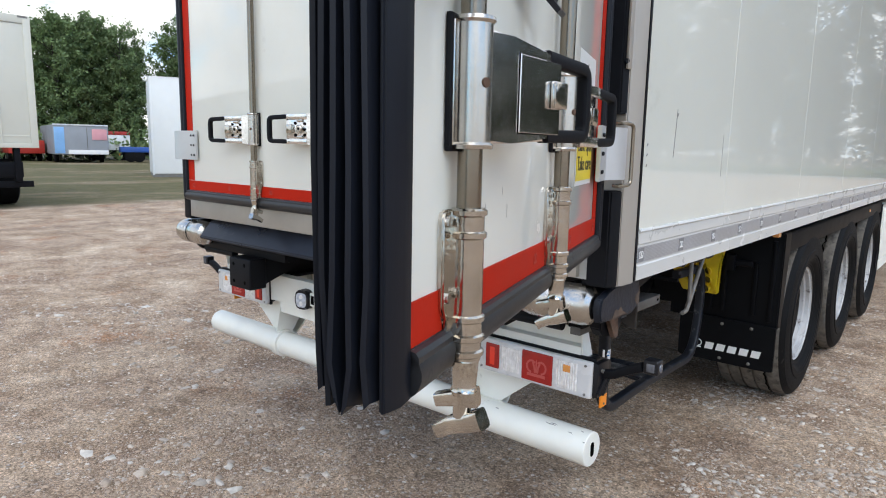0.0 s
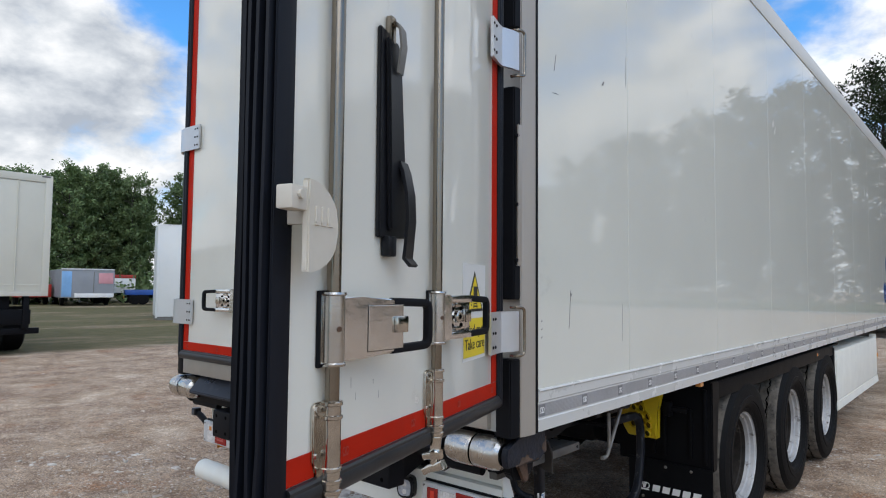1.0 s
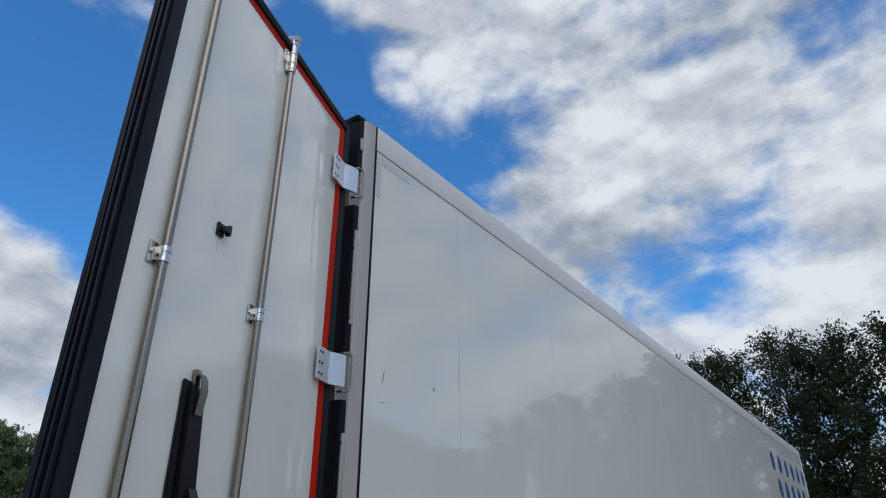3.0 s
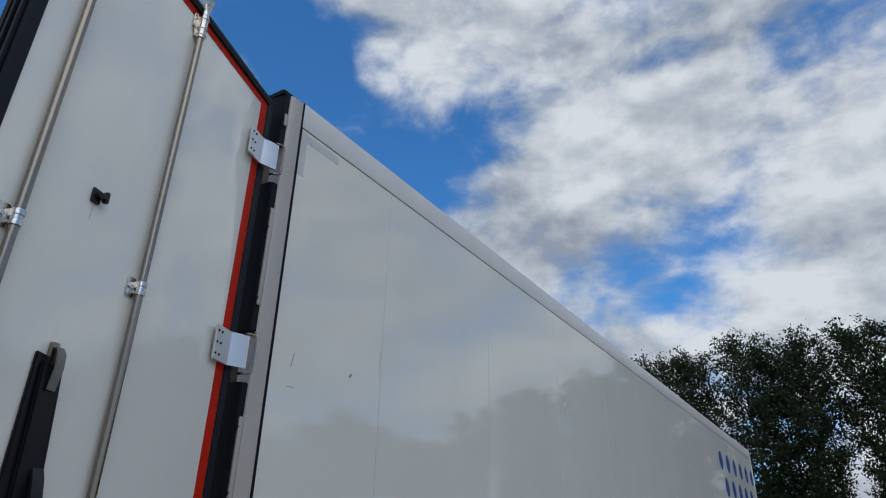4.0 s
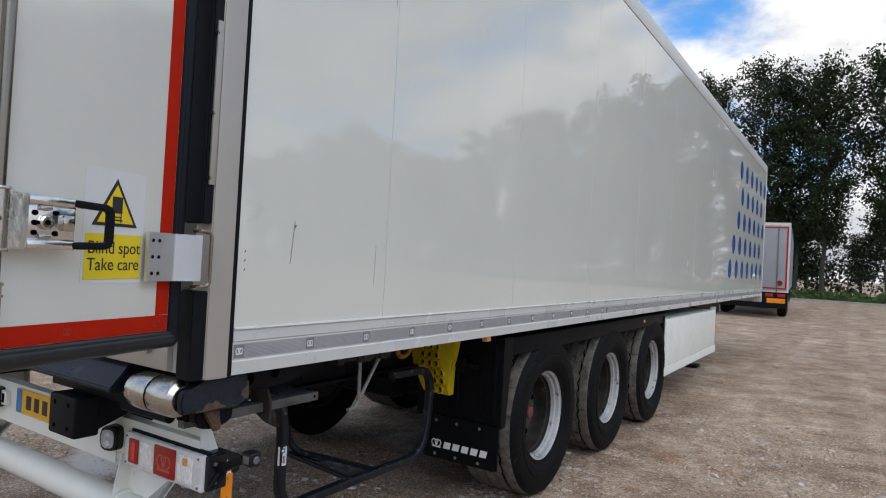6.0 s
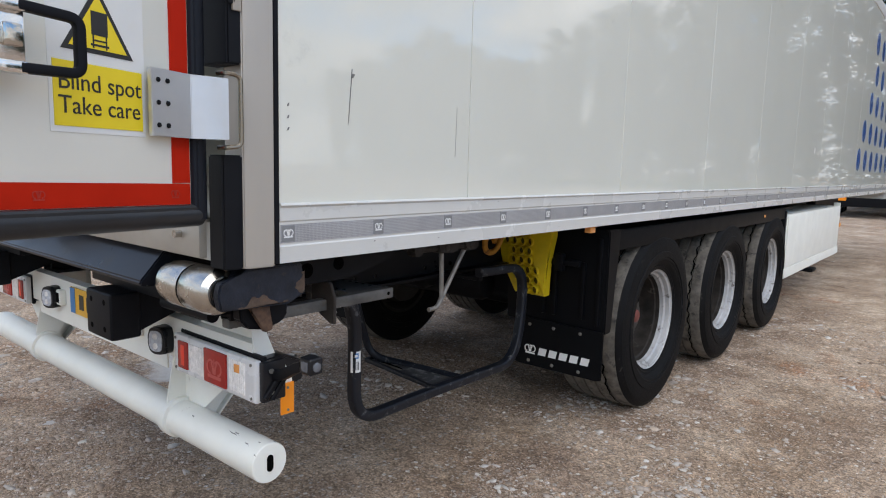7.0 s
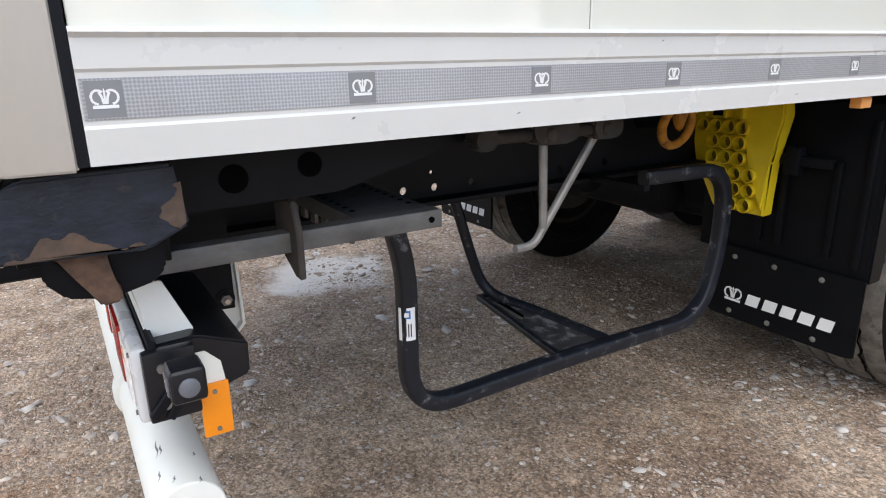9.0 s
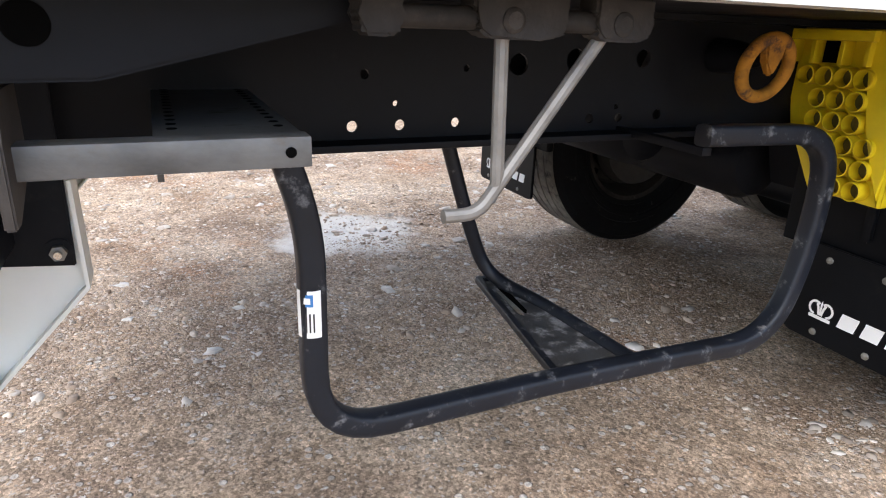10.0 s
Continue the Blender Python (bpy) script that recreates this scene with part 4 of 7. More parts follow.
for z in (1.502, 2.492, 3.448):
    pts = [tuple((DR @ Vector((u, n, 0))).xy) for u, n in ((0.182 if z < 2 else 0.172, 0.020), (0.13, 0.019), (0.095, 0.018), (0.068, 0.019))] + [(1.302, -0.212), (1.310, -0.182), (1.314, -0.146)]
    hinge(z, pts, right_door)
    for u in (0.138, 0.164):
        for dz in (-0.046, 0.0, 0.046):
            part("rivet", lathe(bmesh.new(), DR @ Vector((u, 0.0245, z + dz)), DR.to_3x3() @ Vector((0, 1, 0)), [(0, 0.0055), (0.003, 0.005), (0.004, 0.003)], 10), BLACKPAINT, right_door)
    st = rounded([(1.288, -0.156, z + 0.082), (1.316, -0.150, z + 0.082), (1.322, -0.118, z + 0.078), (1.322, -0.118, z - 0.082), (1.316, -0.150, z - 0.086), (1.288, -0.156, z - 0.086)], 0.014, 4)
    part("hinge_staple", sweep(bmesh.new(), st, 0.0055, 8), BARSTEEL, T)
    ptl = [(-0.843, -0.212), (-0.885, -0.213), (-0.945, -0.216), (-1.00, -0.216), (-1.055, -0.208), (-1.085, -0.190), (-1.09, -0.15)]
    ptl = [(x + (0.014 if z < 2 else 0.04), y) for x, y in ptl]
    hinge(z, ptl, left_door)
    for u in ((-0.846, -0.871) if z < 2 else (-0.82, -0.845)):
        for dz in (-0.046, 0.0, 0.046):
            part("rivet", cyl(bmesh.new(), (u, -0.216, z + dz), (u, -0.221, z + dz), 0.005, seg=8), BLACKPAINT, left_door)

# warning sign on the open door
S = 0.0012
part("pale_sticker", moved(boxed(0.176, 0.390, 0.0003, S, 1.430, 1.724), DR), CLEARPAPER, right_door)
part("yellow_sign", moved(boxed(0.184, 0.382, S, 2 * S, 1.441, 1.557), DR), YELLOW, right_door, "yellow blind-spot warning sign")
tri = [(0.364, 1.578), (0.204, 1.578), (0.284, 1.702)]
def shrink(t, f):
    cx, cz = sum(p[0] for p in t) / 3, sum(p[1] for p in t) / 3
    return [(cx + (p[0] - cx) * f, cz + (p[1] - cz) * f) for p in t]
part("warning_border", moved(prism(bmesh.new(), tri, "y", S, 2 * S), DR), INK, right_door)
part("warning_field", moved(prism(bmesh.new(), shrink(tri, 0.80), "y", 2 * S, 3 * S), DR), YELLOW, right_door)
bm = boxed(0.264, 0.300, 3 * S, 3.6 * S, 1.612, 1.655)
box(bm, 0.262, 0.302, 3 * S, 3.6 * S, 1.592, 1.596)
box(bm, 0.266, 0.298, 3 * S, 3.6 * S, 1.601, 1.604)
box(bm, 0.266, 0.269, 3 * S, 3.6 * S, 1.588, 1.612)
box(bm, 0.295, 0.298, 3 * S, 3.6 * S, 1.588, 1.612)
box(bm, 0.318, 0.323, 3 * S, 3.6 * S, 1.606, 1.628)
box(bm, 0.318, 0.323, 3 * S, 3.6 * S, 1.596, 1.601)
part("pictogram", moved(bm, DR), INK, right_door)
def on_door(u, z, n):
    return DR @ Matrix(((-1, 0, 0, u), (0, 0, 1, n), (0, 1, 0, z), (0, 0, 0, 1)))
lettering("Blind spot", 0.046, INK, "sign_text", right_door, on_door(0.374, 1.507, 2 * S + 0.0003))
lettering("Take care", 0.046, INK, "sign_text", right_door, on_door(0.374, 1.464, 2 * S + 0.0003))

# cream half-disc stop with raised marks
arc = [(1.284 - 0.092 * math.sin(t), 1.752 + 0.077 * math.cos(t)) for t in (math.pi * i / 20 for i in range(21))]
stop = part("half_disc_stop", moved(prism(bmesh.new(), [(1.288, 1.829)] + arc + [(1.288, 1.675)], "y", 0.044, 0.058, 0.003), DR), CREAM, right_door, "cream painted half-disc door stop")
bm = boxed(1.262, 1.274, 0.0, 0.046, 1.755, 1.800, bevel=0.003)
box(bm, 1.284, 1.330, 0.022, 0.054, 1.775, 1.815, bevel=0.005)
cyl(bm, (1.308, 0.052, 1.800), (1.308, 0.060, 1.800), 0.008, seg=10)
part("stop_bracket", moved(bm, DR), CREAM, right_door)
bm = bmesh.new()
for c, wd in ((1.268, 0.008), (1.248, 0.010), (1.228, 0.012)):
    box(bm, c - wd * 0.3, c + wd * 0.3, 0.057, 0.061, 1.755, 1.785, bevel=0.001, seg=1)
    box(bm, c - wd, c + wd * 0.3, 0.057, 0.061, 1.753, 1.760, bevel=0.001, seg=1)
part("raised_marks", moved(bm, DR), CREAM, right_door)

# black strap holder, latch and strap
bm = prism(bmesh.new(), [(0.952, 2.226), (0.915, 2.222), (0.905, 2.205), (0.868, 2.215), (0.850, 2.195), (0.805, 1.765), (0.950, 1.758)], "y", 0.001, 0.012, 0.003)
prism(bm, [(0.935, 2.205), (0.872, 2.195), (0.828, 1.785), (0.915, 1.775)], "y", 0.010, 0.024, 0.005)
part("strap_holder", moved(bm, DR), PLASTIC, right_door, "black plastic strap holder")
bm = boxed(0.890, 0.914, 0.002, 0.018, 2.19, 2.262, bevel=0.004)
cyl(bm, (0.880, 0.022, 2.245), (0.920, 0.022, 2.245), 0.005, seg=8)
part("latch_hook", moved(bm, DR), BARSTEEL, right_door)
def ribbon(bm, pts, u0, u1, th):
    prof = [Vector(p) for p in pts]
    left, right = [], []
    for i, p in enumerate(prof):
        d = (prof[min(i + 1, len(prof) - 1)] - prof[max(i - 1, 0)]).normalized()
        n = Vector((d.y, -d.x)) * th
        left.append(p + n)
        right.append(p - n)
    return prism(bm, [tuple(v) for v in left + right[::-1]], "x", u0, u1, 0.001)
part("upper_strap", moved(ribbon(bmesh.new(), [(0.026, 2.245), (0.036, 2.23), (0.040, 2.19), (0.030, 2.13)], 0.880, 0.910, 0.002), DR), GALV, right_door, "grey strap end")
part("lower_strap", moved(ribbon(bmesh.new(), [(0.024, 1.935), (0.034, 1.91), (0.044, 1.86), (0.047, 1.80), (0.042, 1.745), (0.038, 1.715), (0.048, 1.705), (0.054, 1.698)], 0.842, 0.882, 0.004), DR), PLASTIC, right_door)
bm = boxed(0.885, 0.925, 0.002, 0.024, 1.718, 1.764, bevel=0.006)
part("holder_foot", moved(bm, DR), PLASTIC, right_door)
bm = boxed(0.885, 0.920, 0.001, 0.010, 2.705, 2.752, bevel=0.004)
box(bm, 0.872, 0.910, 0.008, 0.028, 2.722, 2.738, bevel=0.004)
box(bm, 0.870, 0.884, 0.010, 0.028, 2.715, 2.752, bevel=0.004)
part("clip", moved(bm, DR), PLASTIC, right_door)
for u, z, w, h in ((1.04, 1.46, 0.0004, 0.022), (1.02, 1.43, 0.0003, 0.014), (1.095, 1.345, 0.010, 0.0010), (1.085, 1.338, 0.006, 0.0009), (0.92, 1.42, 0.0003, 0.018), (0.945, 1.45, 0.0003, 0.010), (0.90, 2.67, 0.0006, 0.04)):
    part("scratch", moved(boxed(u - w, u + w, 0.0002, 0.0026 if z < 1.36 else 0.0005, z - h / 2, z + h / 2), DR), SCRATCH, right_door)

# ---- rear end under the doors ----
CX = 0.05
beam = prism(bmesh.new(), [(-0.05, 1.150), (-0.122, 1.150), (-0.200, 1.062), (-0.200, 1.050), (-0.18, 1.045), (-0.05, 1.045)], "x", -0.86, 0.965, 0.004)
part("dock_beam", beam, GLOSSBLACK, T, "glossy black sloped dock beam")
for s in (1, -1):
    bm = bmesh.new()
    prof = [(0, 0.018), (0.002, 0.040), (0.014, 0.055), (0.035, 0.0605), (0.112, 0.0605), (0.116, 0.058), (0.122, 0.058), (0.126, 0.0605), (0.205, 0.0605), (0.235, 0.055), (0.250, 0.040), (0.256, 0.02)]
    lathe(bm, (CX + s * 1.196, -0.126, 1.062), (-s, 0, 0), prof, 36)
    part("dock_roller", bm, ROLLSTEEL, T, "scratched steel dock roller")
    part("roller_seam", lathe(bmesh.new(), (CX + s * 1.081, -0.126, 1.062), (-s, 0, 0), [(0, 0.0575), (0, 0.0592), (0.0075, 0.0592), (0.0075, 0.0575)], 36), DARK, T)
    part("roller_pin", cyl(bmesh.new(), (CX + s * 1.19, -0.126, 1.062), (CX + s * 1.198, -0.126, 1.062), 0.022, seg=16), BLACKPAINT, T)
    x0, x1 = sorted((CX + s * 1.09, CX + s * 1.222))
    bm = prism(bmesh.new(), [(-0.05, 1.018), (-0.05, 1.085), (-0.11, 1.100), (-0.075, 1.118), (0.09, 1.122), (0.102, 1.04), (0.05, 1.016)], "x", x0, x1, 0.006)
    pa, pb_ = sorted((CX + s * 1.200, CX + s * 1.226))
    prism(bm, [(-0.150, 1.022), (-0.158, 1.060), (-0.150, 1.092), (-0.11, 1.100), (-0.075, 1.118), (0.092, 1.121), (0.104, 1.04), (0.05, 1.014)], "x", pa, pb_, 0.004)
    part("corner_beam", bm, RUSTYBLUE, T, "dark blue corner beam with rust patches")
    xs = sorted((CX + s * 1.205, CX + s * 1.19))
    part("rust_lug", prism(bmesh.new(), [(-0.062, 1.02), (0.005, 1.02), (0.002, 0.990), (0.014, 0.962), (0.012, 0.946), (-0.012, 0.943), (-0.026, 0.968), (-0.040, 0.996)], "x", xs[0], xs[1], 0.003), RUST, T)
    rf_ = random.Random(8)
    low = [(-0.105 + 0.150 * i / 40, 1.0225 + 0.024 * math.exp(-((i - 17) / 10.0) ** 4) + 0.0035 * math.sin(i * 0.7) + rf_.uniform(0, 0.0015)) for i in range(41)]
    end = [(0.092 - 0.022 * math.sin(math.pi * min(1, i / 22)) ** 0.8 - 0.002 * math.sin(i * 0.9) - rf_.uniform(0, 0.0015), 1.038 + 0.058 * i / 30) for i in range(31)]
    bm = bmesh.new()
    for poly in ([(0.048, 1.0215), (-0.102, 1.0215)] + low, [(0.0985, 1.098), (0.0995, 1.045), (0.090, 1.0365)] + end):
        prism(bm, poly, "x", *sorted((CX + s * 1.2262, CX + s * 1.2268)))
    tagged(part("rust_crust", bm, DRIEDMUD, T, "brown rust and dust crust", smooth=False), "brown rust and dust crust on the corner beam", "", "", "stuff")
    lp = sorted((CX + s * 1.150, CX + s * 1.186))
    part("lug_block", prism(bmesh.new(), [(-0.075, 1.015), (0.075, 1.015), (0.072, 0.975), (0.055, 0.958), (0.0, 0.945), (-0.05, 0.955), (-0.072, 0.98)], "x", *lp, 0.004), BLACKPAINT, T)
    xs = sorted((CX + s * 1.12, CX + s * 1.06))
    part("end_outrigger", prism(bmesh.new(), [(0.10, 1.03), (0.10, 1.128), (0.62, 1.128), (0.62, 1.10), (0.36, 1.035)], "x", xs[0], xs[1], 0.004), BLACKPAINT, T)
    xf = xs[1] if s > 0 else xs[0]
    for y, z, r in ((0.19, 1.075, 0.022), (0.31, 1.085, 0.020)):
        part("dark_hole", cyl(bmesh.new(), (xf, y, z), (xf + s * 0.002, y, z), r, seg=20), DARK, T)
    # galvanised support bar with gusset
    xb = sorted((CX + s * 1.078, CX + s * 1.113))
    bm = boxed(xb[0], xb[1], -0.06, 0.558, 0.943, 0.977, bevel=0.003)
    part("support_bar", bm, DARKSTEEL, T, "dark weathered steel support bar")
    part("bar_hole", cyl(bmesh.new(), (CX + s * 1.113, 0.535, 0.96), (CX + s * 1.1145, 0.535, 0.96), 0.006, seg=12), DARK, T)
    xg = sorted((CX + s * 1.04, CX + s * 1.147))
    part("gusset", prism(bmesh.new(), ([(xg[0], 0.945), (xg[1] - 0.02, 0.905), (xg[1], 0.905), (xg[1], 0.985), (xg[1] - 0.02, 1.03), (xg[0], 1.03)] if s > 0 else [(xg[1], 0.945), (xg[1], 1.03), (xg[0] + 0.02, 1.03), (xg[0], 0.985), (xg[0], 0.905), (xg[0] + 0.02, 0.905)]), "y", 0.270, 0.281, 0.002), STAINEDPLATE, T)
    part("hanger", boxed(min(CX + s * 1.07, CX + s * 1.12), max(CX + s * 1.07, CX + s * 1.12), -0.06, 0.09, 0.965, 1.02, bevel=0.004), BLACKPAINT, T)
    xc = CX + s * 0.90
    bm = boxed(min(CX + s * 0.35, CX + s * 1.12), max(CX + s * 0.35, CX + s * 1.12), -0.10, -0.055, 0.985, 1.02, bevel=0.004)
    cyl(bm, (CX + s * 0.80, -0.075, 0.972), (CX + s * 1.06, -0.075, 0.972), 0.018, seg=16)
    part("cross_tube", bm, BLACKPAINT, T)
gang = part("gangway", boxed(-0.95, 1.125, 0.400, 0.556, 0.968, 0.974), DARKSTEEL, T, "dark perforated cross plate with toothed edges")
for y0, y1 in ((0.400, 0.406), (0.550, 0.556)):
    part("gangway_edge", boxed(-0.95, 1.125, y0, y1, 0.944, 0.9675), DARKSTEEL, gang)
tooth = part("tooth", boxed(-0.014, 0.014, 0.4, 0.407, 0.922, 0.9435), DARKSTEEL, gang)
tooth.matrix_basis = Matrix.Translation((1.09, 0, 0))
for i in range(1, 34):
    again(tooth, Matrix.Translation((1.09 - i * 0.06, 0, 0)))
hole = part("perforation", cyl(bmesh.new(), (0, 0, 0.9742), (0, 0, 0.9750), 0.006, seg=8), DARK, gang)
hole.matrix_basis = Matrix.Translation((1.07, 0.42, 0))
for i in range(1, 70):
    again(hole, Matrix.Translation((1.07 - (i // 2) * 0.034, 0.42 if i % 2 == 0 else 0.538, 0)))

# rubber buffers with bolt holes
for c in (0.632, -0.552):
    bm = boxed(c - 0.087, c + 0.087, -0.178, -0.085, 0.842, 0.986, bevel=0.012, seg=3)
    buf = part("buffer", bm, RUBBER, T, "black rubber dock buffer")
    for dx in (-0.045, 0.045):
        for dz in (-0.040, 0.042):
            part("bolt_hole", cyl(bmesh.new(), (c + dx, -0.1785, 0.914 + dz), (c + dx, -0.177, 0.914 + dz), 0.009, seg=12), DARK, buf)
    part("buffer_bracket", prism(bmesh.new(), [(-0.088, 0.855), (-0.088, 0.98), (0.02, 1.04), (0.12, 1.04), (0.12, 0.93)], "x", c - 0.07, c + 0.07, 0.004), BLACKPAINT, T)

# white light bar, lamps, plate
bar = part("light_bar", prism(bmesh.new(), [(0.040, 0.742), (0.046, 0.742), (0.046, 0.868), (0.072, 0.872), (0.072, 0.880), (0.040, 0.874)], "x", -1.02, 1.117), PAINTWHITE, T, "white painted rear light bar")
part("bar_skirt", boxed(-0.54, 0.62, 0.040, 0.046, 0.692, 0.7415), PAINTWHITE, T)
part("bar_lip", prism(bmesh.new(), [(0.80, 0.8805), (1.117, 0.8805), (1.117, 0.926), (0.90, 0.945)], "y", 0.060, 0.066), PAINTWHITE, T)
for s_ in (1, -1):
    part("end_gusset", prism(bmesh.new(), [(0.032, 0.924), (0.075, 0.923), (0.112, 0.835), (0.110, 0.822), (0.049, 0.818)], "x", *sorted((CX + s_ * 1.0675, CX + s_ * 1.0725)), 0.001), PAINTWHITE, T, "white end gusset")
part("bar_lip", prism(bmesh.new(), [(-0.70, 0.8805), (-1.017, 0.8805), (-1.017, 0.926), (-0.80, 0.945)], "y", 0.060, 0.066), PAINTWHITE, T)
def lamp(s):
    x0, x1 = CX + s * 0.672, CX + s * 1.122
    a, b = min(x0, x1), max(x0, x1)
    hs = part("tail_lamp", boxed(a, b, 0.012, 0.036, 0.716, 0.840, bevel=0.011, seg=4), LAMPFRAME, T, "tail lamp with red, clear and amber sections")
    part("lamp_back", prism(bmesh.new(), [(0.038, 0.722), (0.038, 0.834), (0.11, 0.836), (0.187, 0.806), (0.185, 0.749), (0.10, 0.725)], "x", a + 0.004, b - 0.015, 0.004), PLASTIC, hs)
    part("lamp_gasket", boxed(a - 0.002, b + 0.002, 0.0365, 0.050, 0.713, 0.8485, bevel=0.006), RUBBER, hs)
    w = (x1 - x0)
    def cell(nm, f0, f1, zz0, zz1, m, y=0.006):
        p, q = sorted((x0 + w * f0, x0 + w * f1))
        if nm == "clear_lens":
            ln = part(nm, boxed(p, q, 0.0125, 0.016, zz0, zz1), m, hs)
            for i in range(9):
                xx = p + (q - p) * (i + 0.5) / 9
                part("lens_rib", cyl(bmesh.new(), (xx, 0.0125, zz0 + 0.001), (xx, 0.0125, zz1 - 0.001), (q - p) / 19, seg=8), m, ln)
        else:
            part(nm, boxed(p, q, y, 0.016, zz0, zz1, bevel=0.003), m, hs)
    cell("red_lens", 0.075, 0.20, 0.735, 0.822, LAMPRED)
    cell("clear_lens", 0.22, 0.40, 0.735, 0.822, LAMPCLEAR, 0.009)
    cell("red_lens", 0.42, 0.685, 0.727, 0.830, LAMPRED)
    cell("lens_core", 0.115, 0.165, 0.745, 0.812, REDBRIGHT, 0.0052)
    cell("clear_lens", 0.71, 0.89, 0.731, 0.826, LAMPCLEAR, 0.009)
    cell("amber_lens", 0.775, 0.835, 0.790, 0.815, AMBER, 0.0075)
    crown_y = Matrix(((-1, 0, 0, x0 + w * 0.5525), (0, 0, -1, 0.0058), (0, 1, 0, 0.778), (0, 0, 0, 1)))
    part("lens_emblem", crown_mark(bmesh.new(), crown_y, 0.085), REDPALE, hs)
    for f in (0.03, 0.955):
        for z in (0.730, 0.826):
            part("screw", cyl(bmesh.new(), (x0 + w * f, 0.009, z), (x0 + w * f, 0.013, z), 0.0045, seg=8), GALV, hs)
    return hs
for s in (1, -1):
    lamp(s)
    xe = CX + s * 1.118
    a, b = sorted((xe, xe + s * 0.022))
    bm = boxed(a, b, 0.025, 0.100, 0.722, 0.836, bevel=0.005)
    part("end_bracket", bm, PLASTIC, T)
    arm = part("marker_arm", sweep(bmesh.new(), [(xe + s * 0.010, 0.068, 0.792), (xe + s * 0.06, 0.066, 0.805), (xe + s * 0.12, 0.063, 0.838), (xe + s * 0.155, 0.061, 0.852)], 0.015, 12, square=True), RUBBER, T)
    part("arm_rib", sweep(bmesh.new(), [(xe + s * 0.023, 0.030, 0.735), (xe + s * 0.026, 0.085, 0.805)], 0.008, 8, square=True), RUBBER, arm)
    part("arm_rib", sweep(bmesh.new(), [(xe + s * 0.023, 0.052, 0.728), (xe + s * 0.026, 0.098, 0.790)], 0.007, 8, square=True), RUBBER, arm)
    a, b = sorted((xe + s * 0.160, xe + s * 0.208))
    mk = part("marker_lamp", boxed(a, b, 0.039, 0.083, 0.838, 0.884, bevel=0.008, seg=3), PLASTIC, T, "black end-outline marker lamp")
    part("marker_lens", lathe(bmesh.new(), (xe + s * 0.207, 0.061, 0.860), (s, 0, 0), [(0, 0.0135), (0.003, 0.0125), (0.005, 0.006)], 18), LENSGLASS, mk)
    part("side_lens", boxed(a + 0.012, b - 0.010, 0.0365, 0.040, 0.848, 0.874, bevel=0.0015), LENSGLASS, mk)
    xo = xe - s * 0.010
    a, b = sorted((xo, xo + s * 0.002))
    part("reflector_tab", prism(bmesh.new(), [(0.098, 0.808), (0.118, 0.808), (0.140, 0.785), (0.146, 0.735), (0.100, 0.735)], "x", a, b), PAINTWHITE, T)
    a, b = sorted((xo + s * 0.002, xo + s * 0.008))
    rf = part("orange_reflector", boxed(a, b, 0.101, 0.147, 0.659, 0.752, bevel=0.002), ORANGE, T, "orange side reflector")
    for z in (0.671, 0.738):
        part("screw", cyl(bmesh.new(), (xo + s * 0.008, 0.124, z), (xo + s * 0.0105, 0.124, z), 0.004, seg=8), GALV, rf)
for z in (0.75, 0.81):
    for y in (0.05,):
        part("screw", cyl(bmesh.new(), (1.19, y, z), (1.196, y, z), 0.007, seg=8), GALV, T)
for x in (0.585, -0.365):
    m = Matrix.Translation((x + 0.048, 0.016, 0.797)) @ Matrix.Rotation(radians(14), 4, "Z")
    oval = [(0.040 * math.copysign(abs(math.cos(t)) ** 0.55, math.cos(t)), 0.046 * math.copysign(abs(math.sin(t)) ** 0.55, math.sin(t))) for t in (2 * math.pi * (i + 0.5) / 28 for i in range(28))]
    wl = part("work_lamp", moved(prism(bmesh.new(), oval, "y", -0.014, 0.030, 0.006), m), PLASTIC, T, "rounded black work lamp")
    part("bezel", moved(prism(bmesh.new(), [(px * 0.96, pz * 0.96) for px, pz in oval], "y", -0.022, -0.0145, 0.003), m), PLASTIC, wl)
    part("lens", moved(prism(bmesh.new(), [(px * 0.74, pz * 0.74) for px, pz in oval], "y", -0.0255, -0.0222, 0.0015), m), LEDLENS, wl)
    for dz in (-0.016, 0.016):
        part("led", moved(lathe(bmesh.new(), (0, -0.0256, dz), (0, -1, 0), [(0, 0.011), (0.002, 0.010), (0.003, 0.004)], 14), m), LAMPCLEAR, wl)
    part("lamp_foot", boxed(x + 0.035, x + 0.065, 0.034, 0.0398, 0.77, 0.83), PLASTIC, wl)
for x in (-0.255, 0.435):
    pl = part("plate_lamp", boxed(x - 0.022, x + 0.022, 0.016, 0.040, 0.770, 0.835, bevel=0.006), PAINTWHITE, T)
    part("lens", boxed(x - 0.010, x + 0.010, 0.0135, 0.0165, 0.782, 0.823), DARK, pl)
np_ = part("number_plate", boxed(-0.16, 0.36, 0.030, 0.036, 0.755, 0.862, bevel=0.002), PLATE, T, "yellow number plate")
part("blue_band", boxed(-0.158, -0.112, 0.0285, 0.0298, 0.757, 0.860), MARKBLUE, np_)
for i in range(6):
    x = -0.07 + i * 0.07
    part("plate_bar", boxed(x, x + 0.042, 0.0286, 0.0298, 0.780, 0.840), INK, np_)

